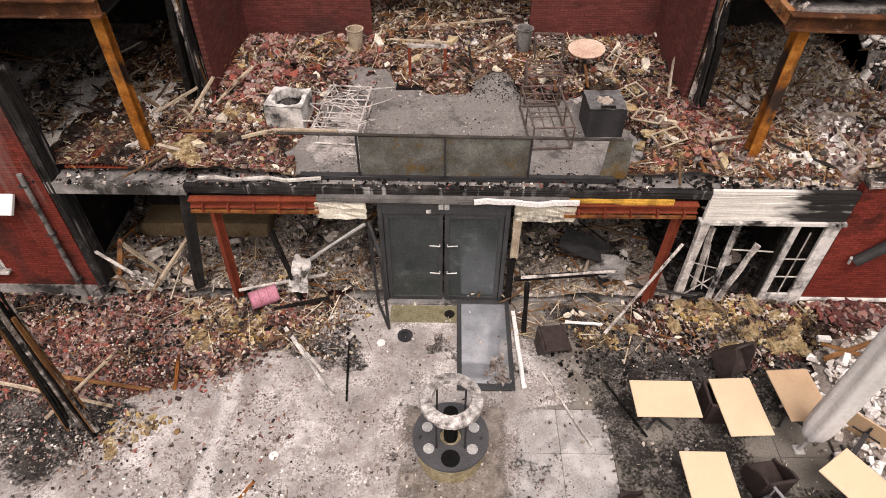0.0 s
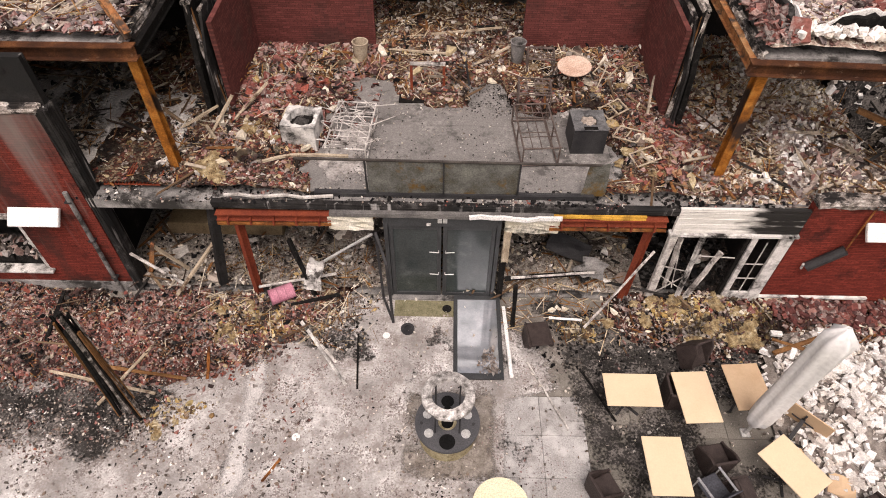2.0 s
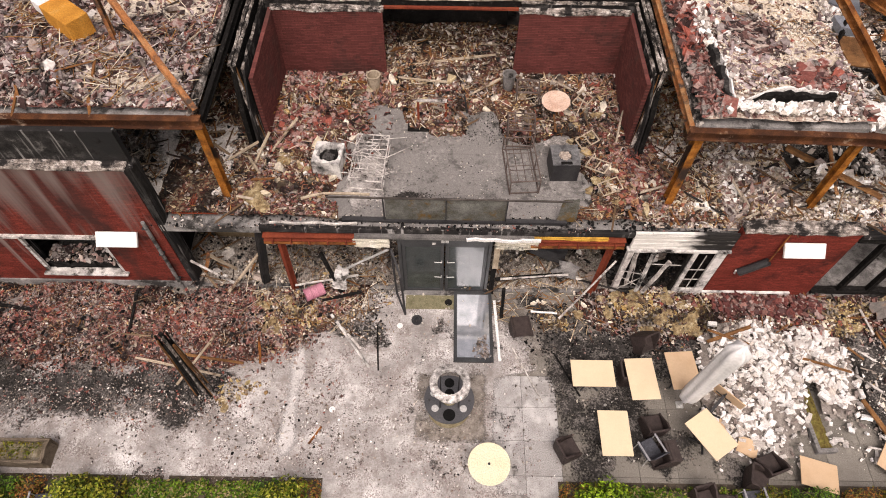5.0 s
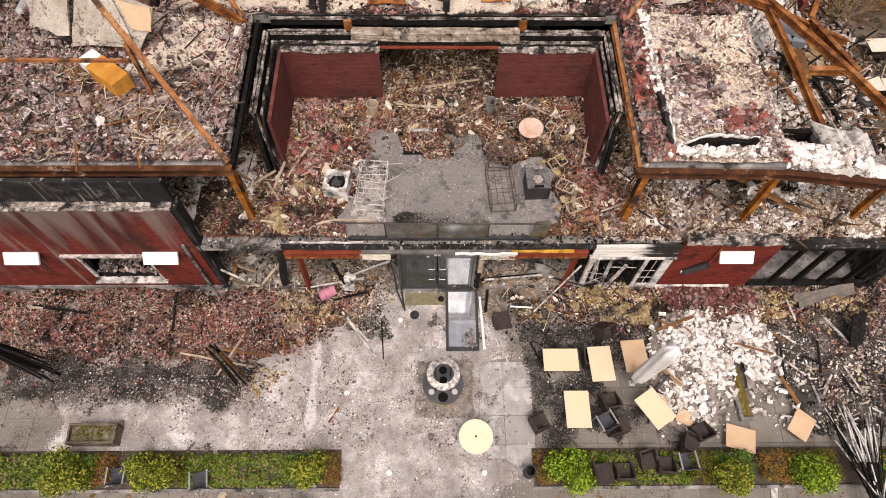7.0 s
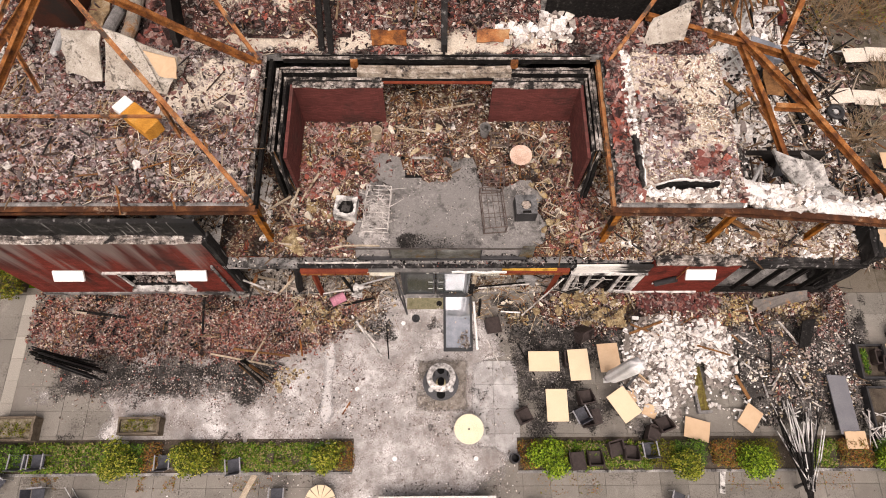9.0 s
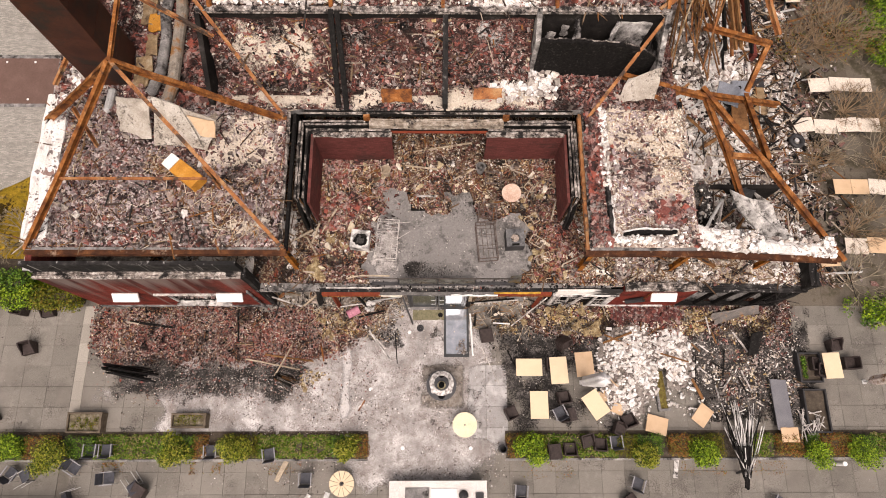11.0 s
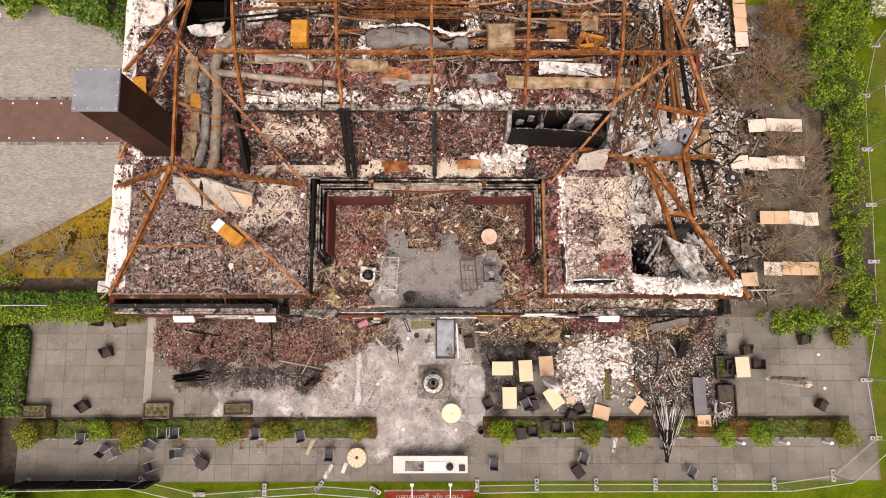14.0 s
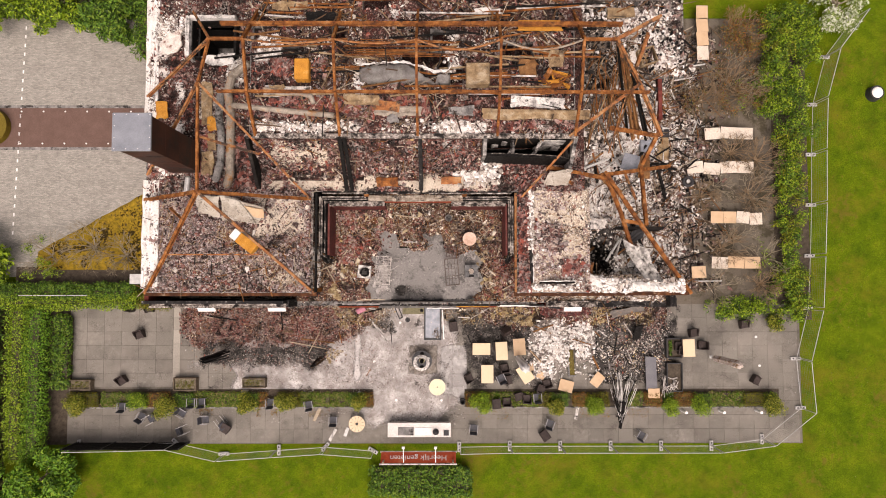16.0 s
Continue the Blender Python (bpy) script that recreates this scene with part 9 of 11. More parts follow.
# terrace tiles
for ar, sd, mt in (((-1.5, 0.6, 10.7, 11.7), 1001, SOOT_LAYER), ((1.3, 2.4, 12.9, 14.5), 1003, SOOT_LAYER), ((-1.3, 0.2, 13.1, 14.1), 1005, SOOT_LAYER), ((-2.8, -1.3, 10.5, 13.0), 1009, ASHDRIFT), ((2.8, 4.4, 12.8, 14.4), 1011, ASHDRIFT), ((0.4, 1.9, 10.6, 11.4), 1013, ASHDRIFT)):
    drift(ar, lambda x, y: np.full(np.shape(x), 3.342), mt, sd, "soot and ash washed over the terrace tiles", 0.7, 0.004, 3.2, 1.05)
DT = boxes((-0.398, 0.398, -0.398, 0.398, -0.02, 0.02), bevel=0.003)
dt_me = bpy.data.meshes.new("deck_tile")
DT.to_mesh(dt_me)
DT.free()
dt_me.materials.append(TILE_DARK)
deck_floor = structure("terrace_floor", boxes((-2.95, 4.7, 10.4, 15.4, 3.3, 3.33)), CONCRETE, "dark bedding under the roof terrace tiles", "floor")
for i in range(9):
    for j in range(6):
        o = new("tile", dt_me)
        o.location = (-2.5 + 0.8 * i + random.uniform(-0.004, 0.004), 10.85 + 0.8 * j, 3.32 + random.uniform(-0.003, 0.003))
        o.parent = deck_floor

# ---- terrace furniture ----
def table(name, label, x, y, w, l, turn=0.0, material=TABLE, group="terrace tables", tip=None):
    o = thing(name, label, "table", group, at=(x, y, 0), turn=turn)
    top = part("tabletop", boxes((-w / 2, w / 2, -l / 2, l / 2, 0.71, 0.74), bevel=0.006), material, o)
    part("pillar", boxes((-0.04, 0.04, -0.04, 0.04, 0.03, 0.71)), BLACKMETAL, o)
    bm = bmesh.new()
    for a in (45, 135, 225, 315):
        bar(bm, (0, 0, 0.03), (0.36 * math.cos(radians(a)), 0.36 * math.sin(radians(a)), 0.02), 0.05, 0.04)
    part("foot", bm, BLACKMETAL, o)
    part("top_bracket", boxes((-0.25, 0.25, -0.02, 0.02, 0.68, 0.71), (-0.02, 0.02, -0.25, 0.25, 0.665, 0.68)), BLACKMETAL, top)
    if tip:
        o.matrix_basis = tip
    return o


table("terrace_table", "pale oak-board terrace table on a black pedestal", 4.59, 6.94, 1.22, 0.8, 0)
table("terrace_table", "pale oak-board terrace table on a black pedestal", 5.98, 6.8, 0.81, 1.24, 3)
table("terrace_table", "tan board terrace table beside the parasol", 7.2, 7.08, 0.83, 1.14, 4, TABLE_TAN)
table("terrace_table", "pale oak-board terrace table on a black pedestal", 4.99, 5.23, 0.83, 1.24, 0)
table("terrace_table", "pale oak-board terrace table turned askew", 7.6, 5.24, 0.82, 1.2, 33)
table("terrace_table", "pale oak-board terrace table on the east terrace", 18.9, 7.0, 0.82, 1.2, 2)
table("terrace_table", "tan terrace table tipped over onto its edge", 0, 0, 0.8, 1.1, 0, TABLE_TAN, tip=pose(7.85, 5.95, 0.3, 0, 80, 45))
table("terrace_table", "tan terrace table lying flat on the rubble", 0, 0, 0.8, 1.0, 0, TABLE_TAN, tip=pose(10.45, 4.3, -0.5, 3, 4, 75))
table("terrace_table", "tan scorched tabletop lying by the hedge", 0, 0, 0.7, 0.95, 0, TABLE_TAN, tip=pose(12.6, 4.75, -0.45, -4, 3, -40))


def board_piece(x, y, w, l, turn, label):
    o = thing("broken_board", label, "board", "broken boards", at=(x, y, 0.2), turn=turn)
    part("board", rough_up(boxes((-w / 2, w / 2, -l / 2, l / 2, -0.015, 0.015)), 0.03, 1), TABLE_TAN, o)


board_piece(8.05, 5.62, 0.42, 0.5, 20, "broken tan board in the white blocks")
board_piece(8.75, 5.05, 0.5, 0.45, -25, "broken tan board in the white blocks")
rt = thing("round_table", "round pale yellow garden table with a centre hole", "table", at=(1.55, 4.35, 0))
bm = bmesh.new()
bmesh.ops.create_cone(bm, cap_ends=True, segments=40, radius1=0.55, radius2=0.56, depth=0.035, matrix=pose(0, 0, 0.73))
part("tabletop", bm, surface("pale_yellow_laminate", [(0.3, (0.68, 0.62, 0.42)), (0.7, (0.78, 0.72, 0.52))], size=0.5, rough=0.5, bump=0.05), rt)
bm = bmesh.new()
tube(bm, (0, 0, 0), (0, 0, 0.71), 0.05, 8)
part("pillar", bm, BLACKMETAL, rt)
bm = bmesh.new()
bmesh.ops.create_cone(bm, cap_ends=True, segments=16, radius1=0.035, radius2=0.035, depth=0.01, matrix=pose(0, 0, 0.752))
part("hole_cap", bm, BLACKMETAL, rt)
rt2 = thing("round_table", "round cream garden table with radial slats", "table", at=(-3.95, 1.85, 0))
for k in range(12):
    bm = bmesh.new()
    a = 2 * math.pi * k / 12
    w = 2 * math.pi / 12 * 0.47
    v = [bm.verts.new((r * math.cos(a + s * w * 0.94), r * math.sin(a + s * w * 0.94), z)) for z in (0.7, 0.73) for r, s in ((0.1, -1), (0.56, -1), (0.56, 1), (0.1, 1))]
    for f in ((3, 2, 1, 0), (4, 5, 6, 7), (0, 1, 5, 4), (1, 2, 6, 5), (2, 3, 7, 6), (3, 0, 4, 7)):
        bm.faces.new([v[i] for i in f])
    part("slat", bm, TABLE, rt2)
bm = bmesh.new()
tube(bm, (0, 0, 0), (0, 0, 0.7), 0.04, 8)
part("pillar", bm, BLACKMETAL, rt2)


# chairs
def tub_chair():
    """A box-shaped upholstered chair: the sides sweep down from the back to the front."""
    o = thing("tub_chair", "dark brown upholstered tub chair", "chair", "terrace chairs")
    side = [(0.3, 0.06), (-0.3, 0.06), (-0.31, 0.46)] + [(-0.31 + 0.56 * i / 7, 0.46 + 0.33 * (1 - math.cos(math.pi * i / 7)) / 2) for i in range(1, 8)] + [(0.33, 0.8)]
    for sx in (-1, 1):
        bm = bmesh.new()
        inner = [bm.verts.new((0.27 * sx, y, z)) for y, z in side]
        outer = [bm.verts.new(((0.32 + 0.02 * z) * sx, y, z)) for y, z in side]
        n = len(side)
        bm.faces.new(inner)
        bm.faces.new(outer[::-1])
        for i in range(n):
            bm.faces.new((inner[i], outer[i], outer[(i + 1) % n], inner[(i + 1) % n]))
        bmesh.ops.recalc_face_normals(bm, faces=bm.faces[:])
        bmesh.ops.bevel(bm, geom=bm.edges[:], offset=0.008, segments=1, affect="EDGES")
        part("side_panel", bm, WICKER, o)
    bm = boxes((-0.27, 0.27, 0.25, 0.32, 0.06, 0.8), bevel=0.015)
    for v in bm.verts:
        v.co.y += 0.05 * v.co.z
    part("backrest", bm, WICKER, o)
    part("seat", boxes((-0.268, 0.268, -0.29, 0.25, 0.33, 0.43), bevel=0.025), WICKER, o)
    part("front_panel", boxes((-0.268, 0.268, -0.28, -0.24, 0.06, 0.33)), WICKER, o)
    for sx in (-1, 1):
        for y in (-0.25, 0.26):
            part("leg", boxes((0.27 * sx - 0.022, 0.27 * sx + 0.022, y - 0.022, y + 0.022, 0, 0.08)), BLACKMETAL, o)
    for piece in o.children:
        piece.data.transform(Matrix.Scale(0.9, 4))
    return o


ARMGREY = surface("pale_grey_plastic", [(0.3, (0.2, 0.2, 0.21)), (0.7, (0.3, 0.3, 0.31))], size=0.2, rough=0.5, bump=0.1)


def sling_chair(material=GREYCHAIR, label="dark grey garden armchair with a metal frame"):
    o = thing("garden_chair", label, "chair", "garden chairs")
    part("seat", boxes((-0.24, 0.24, -0.25, 0.22, 0.41, 0.44), bevel=0.01), material, o)
    bm = boxes((-0.24, 0.24, -0.015, 0.015, 0.0, 0.48), bevel=0.01)
    bm.transform(pose(0, 0.24, 0.46, -14, 0, 0))
    part("backrest", bm, material, o)
    for s in (-1, 1):
        for y in (-0.24, 0.26):
            bm = bmesh.new()
            tube(bm, (0.27 * s, y, 0), (0.27 * s, y * 0.92, 0.64), 0.016, 6)
            part("leg", bm, GALV, o)
        bm = bmesh.new()
        bar(bm, (0.27 * s, -0.26, 0.65), (0.27 * s, 0.3, 0.66), 0.05, 0.025)
        part("armrest", bm, ARMGREY, o, "pale grey armrest")
    return o


tub = tub_chair()
tub.matrix_basis = pose(3.75, 4.9, 0, 0, 0, 115)
for x, y, t in ((6.2, 5.6, 190), (5.75, 7.1, 90), (9.15, 4.55, 200), (8.75, 4.15, 70), (6.35, 3.3, 180), (7.2, 3.62, 15), (7.75, 3.5, 175), (18.3, 7.1, 90), (20.0, 7.15, -90), (23.7, 4.75, 60), (18.55, 6.8, 80), (19.4, 8.0, 10), (22.95, 8.6, 10), (-19.1, 7.9, 15), (-20.25, 4.75, 30), (-18.5, 9.7, 10), (-19.8, 9.8, 170)):
    copy_thing(tub, pose(x, y, 0, 0, 0, t))
for m in (pose(2.6, 8.85, 0.33, 92, 0, 8), pose(6.2, 8.2, 0.2, 38, 12, 28), pose(6.75, 4.85, 0.33, -90, 0, 100), pose(5.6, 3.55, 0.36, 88, 0, 5), pose(8.75, 1.3, 0.3, 80, 0, 35), pose(-13.15, 1.25, 0.3, 80, 0, 150)):
    copy_thing(tub, m)
gc = sling_chair()
gc.matrix_basis = pose(5.95, 4.9, 0, 0, 0, 205)
for x, y, t in ((-7.3, 3.1, 190), (8.45, 3.6, 185), (-15.35, 3.3, 180), (-14.65, 3.3, 182), (-9.95, 3.25, 184), (-20.1, 3.0, 178), (-18.75, 2.3, 150), (-16.0, 2.55, 60), (-14.4, 2.1, 95), (-5.6, 2.05, 180), (4.05, 1.5, 175), (9.3, 1.8, 160), (15.6, 1.0, 150)):
    copy_thing(gc, pose(x, y, 0, 0, 0, t))
for m in (pose(-13.6, 2.2, 0.28, 88, 0, 40), pose(-15.7, 1.45, 0.28, -88, 0, 110), pose(-18.6, 1.9, 0.28, 86, 0, 120)):
    copy_thing(gc, m)

# drum heater with its metal ring
dr = thing("drum_fire_table", "stone-clad drum fire table with black top and metal ring", "fire table", at=(0.49, 6.13, 0))
bm = bmesh.new()
bmesh.ops.create_cone(bm, cap_ends=True, segments=48, radius1=0.62, radius2=0.65, depth=0.6, matrix=pose(0, 0, 0.3))
part("drum", bm, surface("stacked_stone", [(0.3, (0.2, 0.17, 0.1)), (0.5, (0.36, 0.31, 0.19)), (0.7, (0.5, 0.45, 0.32))], size=0.14, rough=0.9, bump=0.8), dr)
# Near-black that paints the shade of open holes, on flat discs too.
PIT = surface("hole_shade_black", [(0.3, (0.006, 0.006, 0.006)), (0.7, (0.012, 0.012, 0.012))], size=0.3, rough=0.95)
DTOP = surface("dark_grey_plate", [(0.3, (0.055, 0.056, 0.06)), (0.7, (0.09, 0.09, 0.095))], size=0.4, rough=0.55, bump=0.1)
bm = bmesh.new()
ring = lambda r, z: [bm.verts.new((r * math.cos(k * math.pi / 24), r * math.sin(k * math.pi / 24), z)) for k in range(48)]
a, b, c, d = ring(0.7, 0.6), ring(0.7, 0.66), ring(0.2, 0.66), ring(0.2, 0.6)
for p, q in ((a, b), (b, c), (c, d), (d, a)):
    for k in range(48):
        bm.faces.new((p[k], p[(k + 1) % 48], q[(k + 1) % 48], q[k]))
plate = part("top_plate", bm, DTOP, dr)
for k, (r, rad, m) in enumerate([(0.46, 0.1, GALV), (0.46, 0.1, GALV), (0.46, 0.17, PIT), (0.48, 0.1, GALV), (0.48, 0.1, GALV), (0.47, 0.14, PIT), (0.56, 0.035, BLACKMETAL), (0.56, 0.035, BLACKMETAL)]):
    an = radians((20, 160, 270, 215, 325, 90, 185, 355)[k])
    bm = bmesh.new()
    bmesh.ops.create_cone(bm, cap_ends=True, segments=20, radius1=rad, radius2=rad, depth=0.012, matrix=pose(r * math.cos(an), r * math.sin(an), 0.668))
    part("inset", bm, m, plate)
bm = bmesh.new()
bmesh.ops.create_cone(bm, cap_ends=True, segments=24, radius1=0.2, radius2=0.2, depth=0.02, matrix=pose(0, 0, 0.45))
part("burner_well", bm, PIT, dr)
bm = bmesh.new()
tube(bm, (0, 0, 0.45), (0, 0, 1.1), 0.13, 16)
part("flue", bm, PIT, dr)
for k in range(4):
    an = radians(45 + 90 * k)
    bm = bmesh.new()
    bar(bm, (0.36 * math.cos(an), 0.36 * math.sin(an), 0.66), (0.36 * math.cos(an), 0.36 * math.sin(an), 1.84), 0.035, 0.02)
    part("strut", bm, BLACKMETAL, dr)
bm = bmesh.new()
a, b, c, d = ring(0.55, 1.8), ring(0.54, 1.85), ring(0.34, 1.9), ring(0.33, 1.83)
for p, q in ((a, b), (b, c), (c, d), (d, a)):
    for k in range(48):
        bm.faces.new((p[k], p[(k + 1) % 48], q[(k + 1) % 48], q[k]))
bmesh.ops.recalc_face_normals(bm, faces=bm.faces[:])
part("ring", rough_up(bm, 0.008), surface("flaking_ring", [(0.35, (0.12, 0.11, 0.1)), (0.5, (0.4, 0.38, 0.36)), (0.65, (0.7, 0.68, 0.65))], size=0.14, rough=0.5, metal=0.3), dr)

# parasols: one folded and whole, others burnt
def folded_parasol(x, y, h, material, label, lean=(0, 0), r=0.26, low=0.42):
    o = thing("folded_parasol", label, "parasol", at=(x, y, 0))
    bm = bmesh.new()
    tube(bm, (0, 0, 0), (lean[0], lean[1], h), 0.04, 10)
    part("pole", bm, GALV, o)
    part("base_plate", boxes((-0.1, 0.1, -0.1, 0.1, 0, 0.05), bevel=0.01), GALV, o)
    bm = bmesh.new()
    n, m = 28, 14
    rng = random.Random(int(x * 10))
    rings = []
    for j in range(m + 1):
        s = j / m
        z = low + (h - low) * s
        rr = (0.06 + (r - 0.06) * min(1.0, s / 0.1) ** 0.5 + 0.05 * s) * math.sqrt(max(0.02, 1 - max(0.0, (s - 0.9) / 0.102) ** 2))
        rings.append([bm.verts.new((lean[0] * s + rr * (1 + 0.16 * math.cos(6 * k * 2 * math.pi / n + j * 0.25)) * math.cos(2 * math.pi * k / n) + rng.uniform(-0.008, 0.008),
                                    lean[1] * s + rr * (1 + 0.16 * math.cos(6 * k * 2 * math.pi / n + j * 0.25)) * math.sin(2 * math.pi * k / n), z)) for k in range(n)])
    for r0, r1 in zip(rings, rings[1:]):
        for k in range(n):
            f = bm.faces.new((r0[k], r0[(k + 1) % n], r1[(k + 1) % n], r1[k]))
            f.smooth = True
    bm.faces.new(rings[0][::-1])
    bm.faces.new(rings[-1])
    part("canopy", bm, material, o)


folded_parasol(7.16, 6.3, 4.55, CANVAS, "folded pale grey canvas parasol on a steel pole", (0.0, -0.25), 0.22)
folded_parasol(20.7, 6.3, 4.6, surface("pinkish_canvas", [(0.3, (0.42, 0.33, 0.28)), (0.6, (0.6, 0.53, 0.49))], size=0.2, rough=0.9, stain=(0.22, 0.12, 0.05), stain_size=0.5, stain_cover=0.4), "folded stained canvas parasol on the east terrace", (0.0, 0.0), 0.2)


def burnt_post(x, y, h, label, lean, seed, fat=1.0, tones=(CHAR, CHAR, CHAR, RIM, BROWNWOOD)):
    o = thing("burnt_parasol", label, "parasol", "burnt parasols", at=(x, y, 0))
    rng = random.Random(seed)
    bm = bmesh.new()
    tube(bm, (0, 0, 0), (lean[0], lean[1], h), 0.05, 8)
    part("pole", bm, CHAR, o)
    for k in range(20):
        an = 2 * math.pi * k / 20 + rng.uniform(-0.1, 0.1)
        z0 = rng.uniform(0.35, 1.6)
        z1 = h - rng.uniform(0, 0.9)
        s0, s1 = z0 / h, z1 / h
        r0, r1 = rng.uniform(0.08, 0.3) * fat, rng.uniform(0.06, 0.17) * fat
        bm = bmesh.new()
        bar(bm, (lean[0] * s0 + r0 * math.cos(an), lean[1] * s0 + r0 * math.sin(an), z0), (lean[0] * s1 + r1 * math.cos(an + 0.3), lean[1] * s1 + r1 * math.sin(an + 0.3), z1), rng.uniform(0.035, 0.08), rng.uniform(0.025, 0.045), rng.uniform(0, 90))
        part("rib", rough_up(bm, 0.014, 2, seed=seed + k), rng.choice(tones), o)


burnt_post(-6.4, 6.35, 4.3, "charred closed parasol with a bundle of burnt ribs", (0.1, -0.1), 11)
burnt_post(-12.95, 6.7, 4.5, "charred closed parasol standing black on the terrace", (-0.35, -0.15), 12, 1.35, (CHAR, CHAR, CHAR, BLACKMETAL))
fan = thing("burnt_parasol", "collapsed burnt parasol with bare whitened ribs over the hedge", "parasol", "burnt parasols")
rng = random.Random(9)
for k in range(36):
    t = rng.uniform(-1, 1)
    p0 = (14.05 + 0.15 * t, rng.uniform(2.0, 3.0), 0.95 + rng.uniform(-0.15, 0.25))
    p2 = (14.45 + 1.0 * t, rng.uniform(4.0, 5.5), rng.uniform(0.25, 0.75))
    p1 = tuple((u + v) / 2 + rng.uniform(-0.12, 0.12) for u, v in zip(p0, p2))
    bm = bmesh.new()
    snake(bm, [p0, p1, p2], 0.035, 0.03)
    part("rib", bm, WHITE_BURNT if k % 3 else CHAR, fan)
for k in range(14):
    bm = bmesh.new()
    bar(bm, (14.05 + rng.uniform(-0.06, 0.06), 1.55 + rng.uniform(0, 0.3), 0.85), (14.05 + rng.uniform(-0.35, 0.35), 3.4, 0.95 + rng.uniform(-0.1, 0.2)), 0.1, 0.07, rng.uniform(0, 90))
    part("rib", rough_up(bm, 0.012, 2, seed=k), CHAR, fan)
bm = bmesh.new()
tube(bm, (14.05, 2.2, 0.0), (14.05, 2.4, 0.95), 0.06, 8)
part("pole", bm, BLACKMETAL, fan)

# fallen door leaf with glass, loose planks, barrel, rings
fd = thing("fallen_door_leaf", "dark-framed glass door leaf lying flat, reflecting the sky", "door", at=(1.22, 8.7, 0.03))
part("frame", boxes((-0.6, -0.5, -1.2, 1.25, 0, 0.06), (0.5, 0.6, -1.2, 1.25, 0, 0.06), (-0.5, 0.5, -1.2, -1.05, 0, 0.06), (-0.5, 0.5, 1.12, 1.25, 0, 0.06), bevel=0.006), FR, fd)
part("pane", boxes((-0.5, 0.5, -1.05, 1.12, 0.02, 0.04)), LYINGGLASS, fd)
shards("cinder_scatter", 160, (1.2, 1.75, 7.6, 8.4), lambda x, y: inside(x, y, 1.2, 1.8, 7.5, 8.4, 0.3), 0.075, SH_GREY, size=(0.02, 0.12), flat=0.5, seed=800, label="dark crumbs on the fallen glass door")
for a, b, w, m, lb in (((-3.2, 9.0, 0.12), (-1.9, 7.3, 0.05), 0.06, WHITE_SOOT, "white-painted plank, charred at one end"), ((-3.3, 9.1, 0.05), (-2.2, 7.9, 0.05), 0.06, ASHWOOD, "thin ash-grey batten on the terrace"), ((-1.75, 8.7, 0.06), (-1.62, 7.2, 0.04), 0.035, CHAR, "charred pole on the terrace"),
                       ((2.4, 8.0, 0.05), (3.2, 6.3, 0.05), 0.035, ASHWOOD, "charred and whitened pole on the terrace"), ((3.65, 7.85, 0.05), (4.3, 6.5, 0.06), 0.045, CHAR, "charred broken board on the terrace"), ((1.9, 9.6, 0.1), (2.0, 7.55, 0.09), 0.08, WHITE, "white rail beside the fallen door"),
                       ((-8.8, 7.4, 0.25), (-6.2, 6.9, 0.2), 0.06, PALEWOOD, "pale lath on the red rubble"), ((-7.4, 6.6, 0.2), (-6.6, 8.1, 0.3), 0.06, PALEWOOD, "pale lath on the red rubble"), ((-7.9, 7.6, 0.25), (-5.6, 7.3, 0.2), 0.07, BROWNWOOD, "brown lath on the red rubble"), ((-5.3, 8.2, 0.2), (-5.1, 7.3, 0.2), 0.06, RUST, "rusty bar on the rubble"),
                       ((-3.5, 9.4, 0.3), (-2.3, 9.7, 0.35), 0.09, CHAR, "charred beam end in the porch"), ((-14.5, 9.2, 0.3), (-12.4, 8.9, 0.35), 0.1, CHAR, "charred beam on the rubble"), ((-9.3, 9.6, 0.4), (-9.2, 8.2, 0.3), 0.08, CHAR, "charred beam on the rubble"), ((-3.4, 5.0, 0.02), (-3.1, 5.5, 0.02), 0.05, RUST, "rusty bent strip on the ash"),
                       ((8.2, 8.1, 0.5), (9.6, 8.6, 0.55), 0.1, BROWNWOOD, "brown timber across the white blocks"), ((8.3, 8.5, 0.5), (9.4, 8.0, 0.55), 0.08, BROWNWOOD, "brown timber across the white blocks"), ((12.8, 5.5, 0.2), (12.3, 6.4, 0.4), 0.12, BROWNWOOD, "brown plank by the hedge"), ((10.9, 7.6, 0.5), (12.2, 7.2, 0.5), 0.07, BROWNWOOD, "brown lath across the white blocks"),
                       ((-6.2, 9.9, 0.3), (-8.0, 10.3, 1.6), 0.07, ASHWOOD, "pale pole leaning into the opening")):
    o = thing("loose_plank", lb, "plank", "loose planks")
    bm = bmesh.new()
    bar(bm, a, b, w, w * 0.5)
    part("plank", rough_up(bm, 0.01, 3, seed=int(a[0] * 10)), m, o)
rng = random.Random(44)
for k in range(16):
    x, y, a = 14.0 + rng.uniform(-1.6, 2.4), rng.uniform(4.6, 8.8), rng.uniform(0, 3.1)
    l = rng.uniform(0.5, 1.4)
    o = thing("loose_plank", "charred batten in the debris beside the burnt parasol", "plank", "loose planks")
    bm = bmesh.new()
    bar(bm, (x, y, 0.2), (x + l * math.cos(a), y + l * math.sin(a), 0.25), 0.06, 0.04)
    part("plank", rough_up(bm, 0.01, 2, seed=k), rng.choice([CHAR, CHAR, ASHWOOD, BROWNWOOD, WHITE_SOOT]), o)
